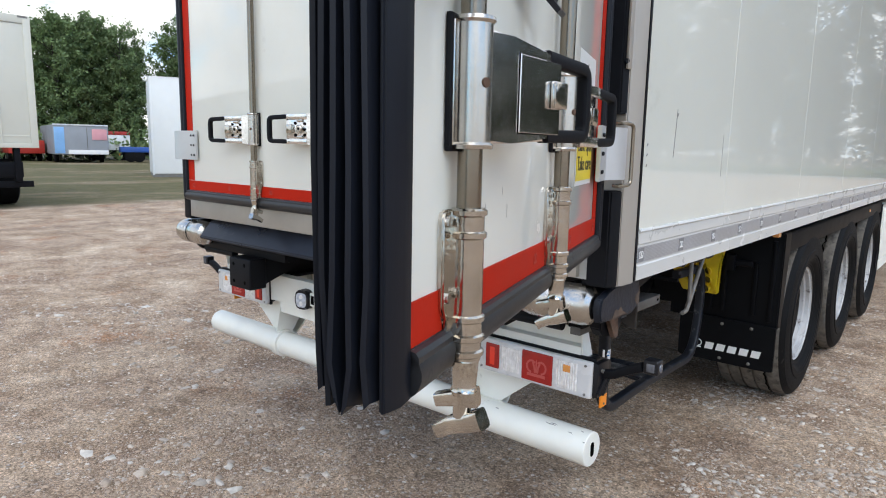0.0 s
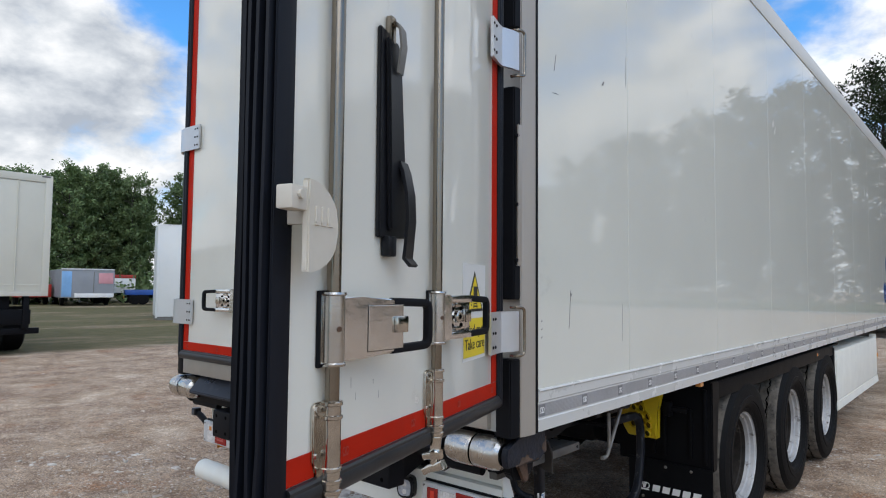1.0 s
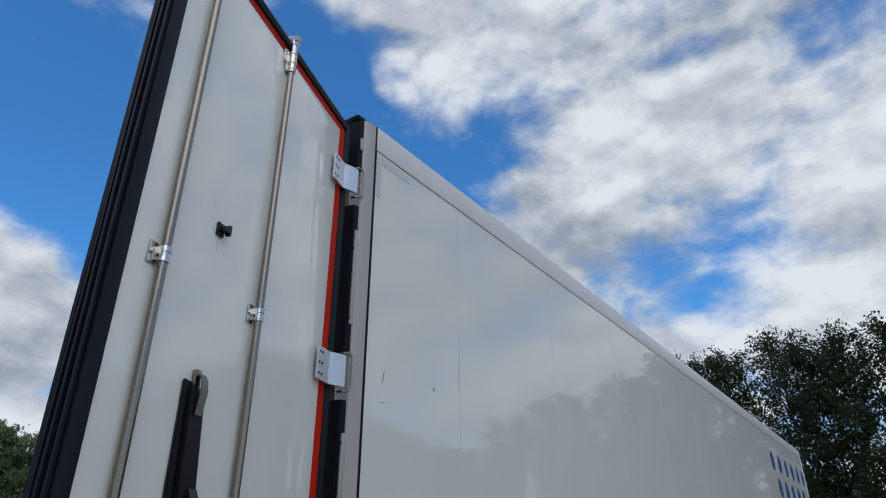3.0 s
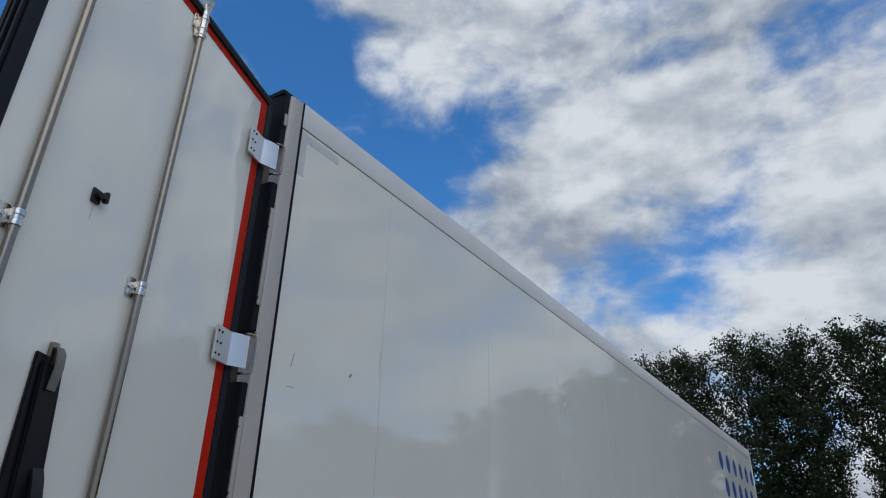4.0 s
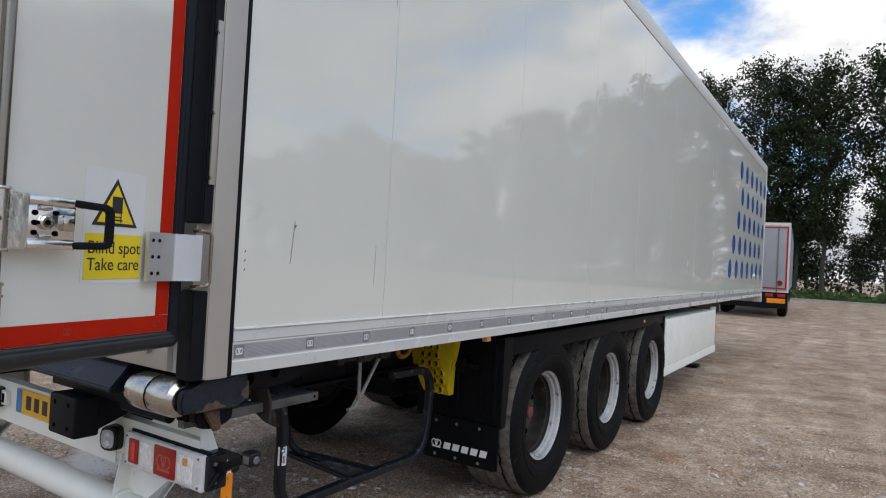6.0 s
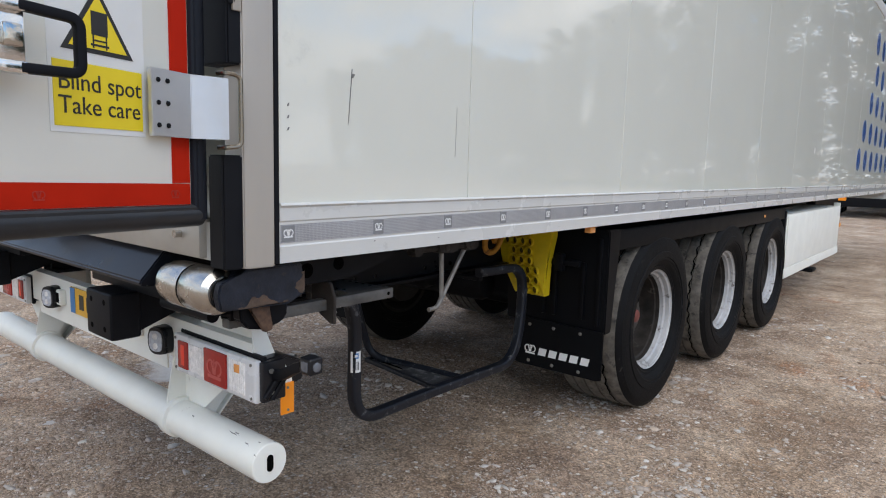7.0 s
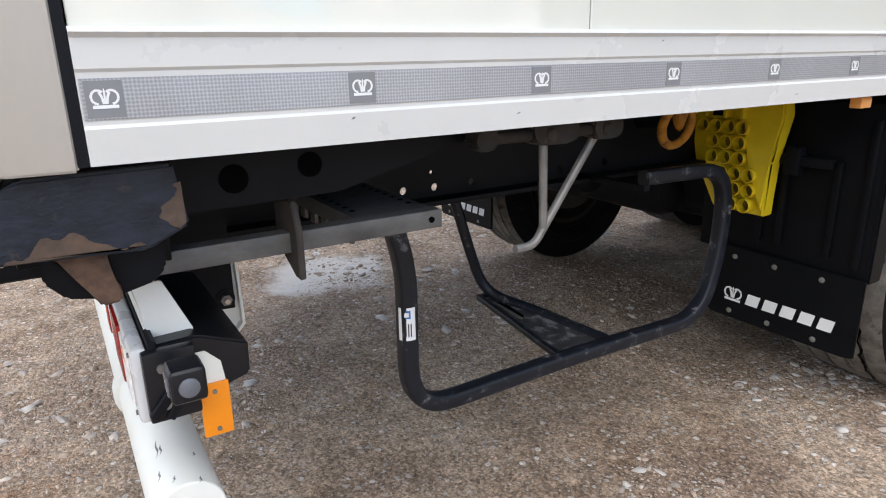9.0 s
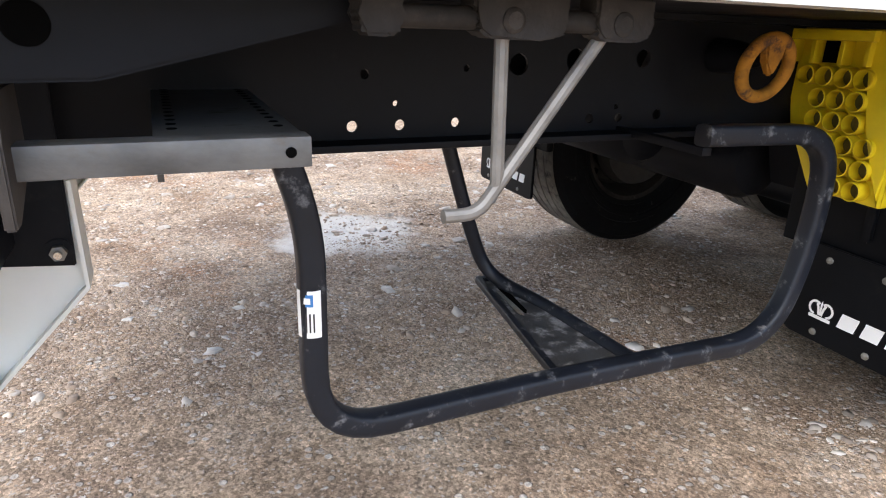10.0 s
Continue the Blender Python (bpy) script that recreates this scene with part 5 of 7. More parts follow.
# white under-run tube on gusseted brackets
tube = lathe(bmesh.new(), (1.165, 0.062, 0.528), (-1, 0, 0), [(0, 0.050), (0.001, 0.057), (0.004, 0.059), (2.31, 0.059), (2.315, 0.055)], 36)
tb = part("underrun_tube", tube, PAINTWHITE, T, "chipped white under-run tube")
slot = [(0.062 + 0.011 * math.cos(t), 0.528 + (0.014 if math.sin(t) >= 0 else -0.014) + 0.011 * math.sin(t)) for t in (2 * math.pi * (i + 0.5) / 20 for i in range(20))]
part("end_slot", prism(bmesh.new(), slot, "x", 1.1645, 1.1665), DARK, tb)
for x, a, ln in ((1.10, 1.0, 0.012), (1.135, 1.35, 0.007), (1.02, 1.15, 0.026), (1.03, 1.25, 0.016), (1.158, 0.7, 0.006), (1.155, 2.0, 0.010), (0.80, 1.0, 0.010), (1.07, 2.1, 0.008)):
    bm = bmesh.new()
    loops = []
    for rr in (0.0588, 0.0595):
        loops.append([bm.verts.new((x + dx, 0.062 - rr * math.cos(a + da), 0.528 + rr * math.sin(a + da)))
                      for dx, da in ((-ln, 0.02), (-ln * 0.3, -0.05), (ln * 0.5, -0.03), (ln, -0.09), (ln * 0.3, 0.02), (-ln * 0.4, 0.0))])
    bm.faces.new(loops[1])
    for q in range(6):
        bm.faces.new((loops[0][q], loops[0][(q + 1) % 6], loops[1][(q + 1) % 6], loops[1][q]))
    part("chip", bm, SCRATCH, tb, smooth=False)
for s in (1, -1):
    c = CX + s * 0.60
    part("tube_collar", lathe(bmesh.new(), (c - 0.024, 0.062, 0.528), (1, 0, 0), [(0, 0.060), (0.003, 0.069), (0.045, 0.069), (0.048, 0.060)], 32), PAINTWHITE, T)
    bm = prism(bmesh.new(), [(0.020, 0.560), (0.10, 0.560), (0.17, 0.66), (0.17, 0.86), (0.048, 0.80), (0.048, 0.74), (0.02, 0.60)], "x", c - 0.003, c + 0.003)
    part("bracket_web", bm, PAINTWHITE, T)
    bm = bmesh.new()
    q = [(c, 0.565), (c + s * 0.10, 0.565), (c + s * 0.27, 0.70), (c + s * 0.27, 0.745), (c, 0.745)]
    prism(bm, q if s > 0 else q[::-1], "y", 0.085, 0.091)
    part("bracket_face", bm, PAINTWHITE, T)
    xw = CX + s * 0.68
    outline = [(0.075, 0.495), (0.105, 0.495), (0.272, 0.672), (0.268, 0.85), (0.10, 0.85), (0.10, 0.60)]
    a, b = sorted((xw - s * 0.006, xw))
    web = part("bracket_plate", prism(bmesh.new(), outline, "x", a, b), PAINTWHITE, T, "white folded hanger plate")
    a, b = sorted((xw - s * 0.05, xw + s * 0.022))
    part("bracket_fold", prism(bmesh.new(), [(0.100, 0.489), (0.108, 0.488), (0.278, 0.670), (0.274, 0.85), (0.268, 0.85), (0.272, 0.673)], "x", a, b), PAINTWHITE, web)
    a, b = sorted((xw + s * 0.001, xw + s * 0.012))
    blk = part("hanger_plate", prism(bmesh.new(), [(0.100, 0.722), (0.262, 0.708), (0.264, 1.00), (0.09, 1.00)], "x", a, b, 0.002), BLACKPAINT, T, "black hanger plate")
    part("washer", cyl(bmesh.new(), (xw + s * 0.012, 0.242, 0.735), (xw + s * 0.015, 0.242, 0.735), 0.021, seg=20), BLACKPAINT, blk)
    part("nut", cyl(bmesh.new(), (xw + s * 0.015, 0.242, 0.735), (xw + s * 0.027, 0.242, 0.735), 0.013, seg=6), GALV, blk)
    part("stud", cyl(bmesh.new(), (xw + s * 0.027, 0.242, 0.735), (xw + s * 0.036, 0.242, 0.735), 0.006, seg=10), ROLLSTEEL, blk)
    part("washer", cyl(bmesh.new(), (xw + s * 0.012, 0.135, 0.765), (xw + s * 0.016, 0.135, 0.765), 0.019, seg=20), BLACKPAINT, blk)

# ---- chassis ----
def web_plate(x0, x1, y0, y1, z0, z1, holes):
    bm = bmesh.new()
    edges = []
    loops = [[(y0, z0), (y1, z0), (y1, z1), (y0, z1)]]
    for y, z, r in holes:
        loops.append([(y + r * math.cos(2 * math.pi * i / 14), z + r * math.sin(2 * math.pi * i / 14)) for i in range(14)])
    for lp in loops:
        vs = [bm.verts.new((x0, *p)) for p in lp]
        edges += [bm.edges.new((vs[i], vs[(i + 1) % len(vs)])) for i in range(len(vs))]
    bmesh.ops.triangle_fill(bm, edges=edges, use_beauty=True, use_dissolve=False)
    r = bmesh.ops.extrude_face_region(bm, geom=bm.faces[:])
    bmesh.ops.translate(bm, vec=(x1 - x0, 0, 0), verts=[v for v in r["geom"] if isinstance(v, bmesh.types.BMVert)])
    return bm


HOLES = [(0.745, 0.903, 0.011), (0.842, 0.903, 0.011), (0.962, 0.905, 0.010), (0.77, 1.0, 0.009), (0.832, 0.945, 0.006), (0.981, 1.012, 0.007),
         (1.29, 0.905, 0.011), (1.37, 0.905, 0.010), (1.48, 0.91, 0.012), (1.36, 0.93, 0.006), (1.10, 1.02, 0.022), (1.24, 1.03, 0.024), (1.42, 1.035, 0.02)]
for x, hs in ((0.655, HOLES), (-0.565, [h for h in HOLES if h[1] < 0.96])):
    rl = part("chassis_rail", web_plate(x - 0.004, x + 0.004, 0.10, 2.2, 0.878, 1.118, hs), BLACKPAINT, T, "black chassis rail with bolt holes", smooth=False)
    part("chassis_web", boxed(x - 0.004, x + 0.004, 2.201, 12.6, 0.80, 1.118), BLACKPAINT, T)
    part("chassis_flange", boxed(x - 0.06, x + 0.06, 0.10, 2.2, 0.864, 0.878, bevel=0.003), BLACKPAINT, T)
    part("chassis_flange", boxed(x - 0.06, x + 0.06, 2.2, 12.6, 0.786, 0.80, bevel=0.003), BLACKPAINT, T)
    part("chassis_flange", boxed(x - 0.06, x + 0.06, 0.05, 12.6, 1.1185, 1.132), BLACKPAINT, T)
for y in (0.35, 1.15, 1.9, 2.7, 3.4, 4.0, 4.7, 5.35, 6.2, 7.0, 8.0, 9.0, 10.0, 11.0, 12.0):
    part("cross_member", boxed(-0.56, 0.65, y - 0.03, y + 0.03, 1.075, 1.128, bevel=0.003), BLACKPAINT, T)
part("underfloor", boxed(XL + 0.06, XR - 0.07, 0.02, YF - 0.1, 1.1325, 1.1395), BLACKPAINT, T)

# axles, suspension
for y in (2.68, 4.015, 5.35):
    part("axle", cyl(bmesh.new(), (-0.95, y, 0.525), (1.05, y, 0.525), 0.065, seg=20), BLACKPAINT, T)
    for s in (1, -1):
        x = CX + s * 0.55
        part("trailing_arm", prism(bmesh.new(), [(y - 0.55, 0.72), (y - 0.48, 0.80), (y, 0.66), (y + 0.35, 0.62), (y + 0.35, 0.55), (y, 0.58), (y - 0.4, 0.66)], "x", x - 0.05, x + 0.05, 0.006), BLACKPAINT, T)
        part("hanger_bracket", prism(bmesh.new(), [(y - 0.62, 0.68), (y - 0.42, 0.68), (y - 0.36, 0.86), (y - 0.68, 0.86)], "x", x - 0.07, x + 0.07, 0.005), BLACKPAINT, T)
        part("air_spring", lathe(bmesh.new(), (x, y + 0.30, 0.62), (0, 0, 1), [(0, 0.09), (0.02, 0.13), (0.07, 0.14), (0.10, 0.12), (0.13, 0.14), (0.20, 0.13), (0.22, 0.10)], 20), RUBBER, T)
        part("brake_drum", lathe(bmesh.new(), (CX + s * 0.80, y, 0.525), (s, 0, 0), [(0, 0.08), (0.01, 0.20), (0.08, 0.215), (0.10, 0.21), (0.11, 0.10)], 28), HUB, T)
        part("brake_chamber", cyl(bmesh.new(), (CX + s * 0.42, y - 0.22, 0.60), (CX + s * 0.42, y - 0.08, 0.58), 0.085, seg=20), BLACKPAINT, T)
for x, z, rr in ((0.30, 0.815, 0.062), (0.62, 0.745, 0.082)):
    ch = part("brake_chamber", lathe(bmesh.new(), (x, 2.20, z), (0, 1, 0), [(0, 0.35 * rr), (0.006, 0.80 * rr), (0.016, 0.93 * rr), (0.060, rr), (0.064, 1.08 * rr), (0.078, 1.08 * rr), (0.082, rr), (0.14, 0.9 * rr), (0.16, 0.5 * rr)], 28), RUBBER, T)
    part("chamber_cap", lathe(bmesh.new(), (x, 2.192, z), (0, 1, 0), [(0, 0.16 * rr), (0.004, 0.22 * rr), (0.012, 0.22 * rr)], 12), BLACKPAINT, ch)
part("type_plate", boxed(0.235, 0.305, 2.150, 2.153, 0.742, 0.772), GALV, T)
part("plate_holder", boxed(0.225, 0.315, 2.1535, 2.30, 0.735, 0.780, bevel=0.004), BLACKPAINT, T)
part("air_tank", lathe(bmesh.new(), (-0.30, 1.78, 0.80), (1, 0, 0), [(0, 0.03), (0.02, 0.09), (0.06, 0.11), (0.55, 0.11), (0.59, 0.09), (0.61, 0.03)], 24), BLACKPAINT, T)
part("air_tank", lathe(bmesh.new(), (-0.25, 2.05, 0.72), (1, 0, 0), [(0, 0.03), (0.02, 0.09), (0.06, 0.11), (0.70, 0.11), (0.74, 0.09), (0.76, 0.03)], 24), BLACKPAINT, T)
for k in range(3):
    hose = rounded([(0.60, 1.3 + 0.1 * k, 1.05), (0.45, 1.5, 0.90 - 0.05 * k), (0.2, 1.9, 0.95), (-0.2, 2.3, 0.85)], 0.2, 5)
    part("hose", sweep(bmesh.new(), hose, 0.012, 8), RUBBER, T)


def wheel(s, y, rusty):
    """Single wide wheel; s is the side, +1 right."""
    X = CX + s * 1.185
    ax = (s, 0, 0)
    rim = [(-0.062, 0.262), (-0.058, 0.2635), (-0.040, 0.266), (-0.032, 0.279), (-0.010, 0.283), (-0.004, 0.294), (0.003, 0.297), (0.004, 0.303), (-0.004, 0.306)]
    barrel = [(-0.345, 0.302), (-0.34, 0.275), (-0.245, 0.262), (-0.205, 0.236), (-0.200, 0.240), (-0.150, 0.250), (-0.092, 0.252), (-0.085, 0.260), (-0.062, 0.262)]
    bm = lathe(bmesh.new(), (X, y, 0.525), ax, rim, 56)
    for f in [f for f in bm.faces if len(f.verts) > 4]:
        bm.faces.remove(f)
    w = part("wheel", bm, RIM, T, "wide trailer wheel with silver rim")
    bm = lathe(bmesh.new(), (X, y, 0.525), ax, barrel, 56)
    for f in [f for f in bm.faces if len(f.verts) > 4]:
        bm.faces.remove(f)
    part("barrel", bm, GRIMYSHADERIM, w, "grimy inner rim barrel, coloured darker for the shade inside")
    side = [(0.004, 0.296), (0.010, 0.312), (0.013, 0.314), (0.014, 0.320), (0.011, 0.322), (0.022, 0.335), (0.030, 0.345), (0.034, 0.356), (0.037, 0.358), (0.038, 0.372), (0.043, 0.374), (0.044, 0.405), (0.0385, 0.409), (0.039, 0.45), (0.030, 0.485), (0.026, 0.488), (0.018, 0.505), (0.004, 0.516)]
    inner = [(-0.349 - (a - 0.004), r) for a, r in side]
    tread = []
    for e, r in ((0.004, 0.516), (-0.012, 0.5225), (-0.060, 0.525), (-0.063, 0.514), (-0.070, 0.514), (-0.073, 0.525), (-0.130, 0.526), (-0.133, 0.514), (-0.141, 0.514), (-0.144, 0.526),
                 (-0.203, 0.526), (-0.206, 0.514), (-0.214, 0.514), (-0.217, 0.526), (-0.272, 0.525), (-0.275, 0.514), (-0.282, 0.514), (-0.285, 0.525), (-0.333, 0.5225), (-0.349, 0.516)):
        tread.append((e, r))
    bm = bmesh.new()
    lathe(bm, (X, y, 0.525), ax, side, 72)
    lathe(bm, (X, y, 0.525), ax, inner[::-1], 72)
    for f in [f for f in bm.faces if len(f.verts) > 4]:
        bm.faces.remove(f)
    part("tyre", bm, TYRE, w, "black tyre sidewall")
    bm = lathe(bmesh.new(), (X, y, 0.525), ax, tread, 72)
    for f in [f for f in bm.faces if len(f.verts) > 4]:
        bm.faces.remove(f)
    part("tread", bm, TREAD, w, "dusty worn tread")
    zig, jag, seg = bmesh.new(), random.Random(int(y * 100) + s), 150
    line = [(-0.070 + 0.004 * (1 if i % 4 < 2 else -1) + jag.uniform(-0.006, 0.006), jag.uniform(0.002, 0.007)) for i in range(seg)]
    ring_ = [[zig.verts.new((X + s * (e + q * hw), y + 0.5266 * math.cos(2 * math.pi * i / seg), 0.525 + 0.5266 * math.sin(2 * math.pi * i / seg))) for q in (-1, 1)] for i, (e, hw) in enumerate(line)]
    for i in range(seg):
        p, q = ring_[i], ring_[(i + 1) % seg]
        zig.faces.new((p[0], p[1], q[1], q[0]))
    part("worn_groove", zig, DARK, w, "dark zigzag groove")
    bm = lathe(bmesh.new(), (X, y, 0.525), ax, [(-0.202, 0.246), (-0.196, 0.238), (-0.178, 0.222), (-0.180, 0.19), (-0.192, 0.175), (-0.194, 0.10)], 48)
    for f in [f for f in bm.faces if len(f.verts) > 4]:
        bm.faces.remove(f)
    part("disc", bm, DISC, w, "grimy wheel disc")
    part("hub", lathe(bmesh.new(), (X, y, 0.525), ax, [(-0.20, 0.14), (-0.190, 0.14), (-0.185, 0.105), (-0.13, 0.098), (-0.115, 0.085), (-0.11, 0.03)], 32), HUB, w)
    part("hub_cap", lathe(bmesh.new(), (X, y, 0.525), ax, [(-0.112, 0.040), (-0.098, 0.038), (-0.092, 0.03), (-0.09, 0.01)], 24), HUBRED if rusty else GALV, w)
    for i in range(10):
        nut = bmesh.new()
        t = 2 * math.pi * i / 10
        p = Vector((X - s * 0.193, y + 0.1475 * math.cos(t), 0.525 + 0.1475 * math.sin(t)))
        part("wheel_nut", cyl(nut, p, p + Vector((s * 0.035, 0, 0)), 0.016, seg=6), HUB, w)
    for i in range(10):
        hole = bmesh.new()
        t = 2 * math.pi * (i + 0.5) / 10
        p = Vector((X - s * 0.1805, y + 0.206 * math.cos(t), 0.525 + 0.206 * math.sin(t)))
        part("hand_hole", cyl(hole, p, p + Vector((s * 0.003, 0, 0)), 0.020, seg=14), DARK, w)


for i, y in enumerate((2.68, 4.015, 5.35)):
    wheel(1, y, i == 0)
    wheel(-1, y, False)

# mudguards and flaps
for s in (1, -1):
    a, b = sorted((CX + s * 0.78, CX + s * 1.205))
    part("mudguard_top", boxed(a, b, 2.02, 6.02, 1.072, 1.090, bevel=0.004), FLAP, T)
    a, b = sorted((CX + s * 1.19, CX + s * 1.212))
    part("mudguard_skirt", boxed(a, b, 2.10, 5.70, 0.985, 1.085, bevel=0.006), FLAP, T, "black plastic mudguard skirt")
    part("mudguard_end", prism(bmesh.new(), [(1.985, 1.095), (2.115, 1.095), (2.10, 0.98), (2.075, 0.80), (2.055, 0.56), (1.985, 0.56)], "x", a, b + 0.002, 0.006), FLAP, T)
    a, b = sorted((CX + s * 0.62, CX + s * 1.20))
    front = part("mudguard_front", boxed(a, b, 1.985, 2.02, 0.56, 1.095, bevel=0.006), FLAP, T)
    for f, z0, z1 in ((0.40, 0.62, 0.86), (0.52, 0.62, 0.90), (0.80, 0.62, 0.92), (0.95, 0.60, 1.05)):
        x = CX + s * (0.62 + 0.58 * f)
        part("rib", boxed(x - 0.012, x + 0.012, 1.968, 1.986, z0, z1, bevel=0.007), FLAP, front)
    part("strut", boxed(CX + s * 0.95 - 0.10, CX + s * 0.95 + 0.12, 1.955, 1.985, 0.895, 0.925, bevel=0.004), BLACKPAINT, front)
    part("clamp", boxed(CX + s * 0.95 - 0.025, CX + s * 0.95 + 0.025, 1.945, 1.985, 0.865, 0.955, bevel=0.006), BLACKPAINT, front)
    a, b = sorted((CX + s * 0.69, CX + s * 1.215))
    c = bmesh.new()
    prism(c, [(a, 0.585), (b, 0.575), (b, 0.325), (b - 0.03, 0.318), (a + 0.02, 0.318), (a, 0.33)], "y", 1.966, 1.978, 0.003)
    flap = part("mudflap", c, FLAP, T, "black plastic mudflap with white printed mark")
    for f in (0.18, 0.46, 0.76):
        for z in (0.345, 0.548):
            x = a + (b - a) * f
            part("rivet", lathe(bmesh.new(), (x, 1.967, z), (0, -1, 0), [(0, 0.010), (0.004, 0.009), (0.006, 0.004)], 12), GALV, flap)
    x0 = a + 0.068
    mk = bmesh.new()
    crown_mark(mk, Matrix(((1, 0, 0, x0 + 0.035), (0, 0, -1, 1.9655), (0, 1, 0, 0.412), (0, 0, 0, 1))), 0.074)
    for i in range(5):
        x = x0 + 0.085 + i * 0.063
        prism(mk, [(x, 0.386), (x + 0.046, 0.386), (x + 0.055, 0.426), (x + 0.009, 0.426)], "y", 1.9645, 1.9657)
    part("printed_mark", mk, MARKWHITE, flap, "white emblem and bars")
part("marker_light", boxed(1.255, 1.285, 1.73, 1.78, 1.098, 1.126, bevel=0.004), AMBER, T, "small amber side marker")
part("marker_light", boxed(1.245, 1.268, 4.92, 4.96, 1.03, 1.055, bevel=0.004), AMBER, T)
part("marker_light", boxed(1.27, 1.29, 8.66, 8.72, 0.75, 0.80, bevel=0.004), AMBER, T)

# yellow wheel chock with open cells
chock = part("wheel_chock", prism(bmesh.new(), [(0.615, 1.115), (0.975, 1.115), (0.985, 1.05), (0.955, 0.90), (0.950, 0.722), (0.760, 0.726), (0.67, 0.88)], "y", 1.915, 1.962, 0.004), CHOCK, T,
             "yellow plastic wheel chock with open cells")
part("chock_cheek", prism(bmesh.new(), [(0.835, 1.115), (0.982, 1.115), (0.992, 1.05), (0.955, 0.90), (0.952, 0.722), (0.925, 0.80), (0.88, 0.90), (0.865, 1.0)], "y", 1.893, 1.918, 0.006), CHOCK, chock)
ring = bmesh.new()
lathe(ring, (0, 1.93, 0), (0, -1, 0), [(0.0, 0.0245), (0.050, 0.0238), (0.051, 0.0212), (0.005, 0.0205)], 18)
for f in [f for f in ring.faces if len(f.verts) > 4]:
    ring.faces.remove(f)
cell = part("chock_cell", ring, CHOCK, chock)
# disc at each cell's bottom, its dark colour standing for shade in the tube
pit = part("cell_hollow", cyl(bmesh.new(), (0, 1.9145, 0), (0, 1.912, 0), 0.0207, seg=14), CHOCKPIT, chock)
first = True
for r in range(6):
    z = 1.006 - r * 0.0505
    lo = 0.686 + (1.052 - z) * 0.45 + (0.026 if r % 2 else 0.006)
    hi = 0.862 + (0.0 if z > 0.98 else (0.98 - z) * 0.36)
    x = lo
    while x < hi:
        m = Matrix.Translation((x, 0, z))
        if first:
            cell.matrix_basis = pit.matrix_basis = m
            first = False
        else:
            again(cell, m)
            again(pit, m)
        x += 0.0492
part("chock_ledge", boxed(0.640, 0.868, 1.874, 1.914, 1.088, 1.112, bevel=0.003), CHOCK, chock)
for x in (0.655, 0.716, 0.790, 0.852):
    part("ledge_web", boxed(x, x + 0.012, 1.876, 1.914, 1.034, 1.0875, bevel=0.002), CHOCK, chock)
# near-black block painted in for the shade of the ledge opening
part("ledge_hollow", boxed(0.728, 0.790, 1.9100, 1.9145, 1.036, 1.0865), DARK, chock)

# carrier hoop of black tube, cross plate, second hoop
hoop = rounded([(0.93, 0.555, 0.945), (0.93, 0.60, 0.80), (0.925, 0.600, 0.42), (0.905, 1.10, 0.415), (0.92, 1.68, 0.415), (0.92, 1.745, 0.66), (0.92, 1.735, 0.900), (0.92, 1.368, 0.908)], 0.13, 7)
part("carrier_hoop", sweep(bmesh.new(), hoop, 0.0215, 16, square=True), HOOPBLACK, T, "black tubular spare-wheel carrier hoop")
part("hoop_bracket", boxed(0.610, 0.925, 1.368, 1.392, 0.868, 0.8855, bevel=0.002), BLACKPAINT, T)
hoop = rounded([(0.40, 1.035, 0.90), (0.40, 1.13, 0.60), (0.385, 1.20, 0.435), (0.55, 1.27, 0.415), (0.90, 1.305, 0.412)], 0.11, 6)
part("carrier_arm", sweep(bmesh.new(), hoop, 0.0185, 12), HOOPBLACK, T)
cp = part("carrier_plate", prism(bmesh.new(), [(0.375, 1.190), (0.375, 1.262), (0.888, 1.300), (0.888, 1.112)], "z", 0.402, 0.414, 0.003), DUSTYPLATE, T, "dusty black carrier plate with a slot")
part("plate_edge", sweep(bmesh.new(), [(0.372, 1.186, 0.416), (0.888, 1.108, 0.416)], 0.010, 10, square=True), HOOPBLACK, cp)
part("plate_end", sweep(bmesh.new(), [(0.374, 1.180, 0.416), (0.374, 1.262, 0.416)], 0.010, 10, square=True), HOOPBLACK, cp)
part("plate_slot", prism(bmesh.new(), [(0.410, 1.222), (0.418, 1.234), (0.590, 1.214), (0.606, 1.204), (0.590, 1.198), (0.425, 1.212)], "z", 0.4142, 0.4156), DARK, cp)
part("slot_crust", prism(bmesh.new(), [(0.46, 1.196), (0.60, 1.184), (0.615, 1.192), (0.60, 1.198), (0.47, 1.206)], "z", 0.4144, 0.4165), GALV, cp)
def wrap(bm, c, r, a0, a1, z0, z1, n=10):
    """A sticker bent round an upright tube."""
    cols = []
    for i in range(n + 1):
        t = a0 + (a1 - a0) * i / n
        cols.append([bm.verts.new((c[0] + rr * math.cos(t), c[1] + rr * math.sin(t), z)) for rr in (r, r + 0.0006) for z in (z0, z1)])
    for p, q in zip(cols, cols[1:]):
        for i, j in ((2, 3), (3, 1), (1, 0), (0, 2)):
            bm.faces.new((p[i], q[i], q[j], p[j]))
    return bm


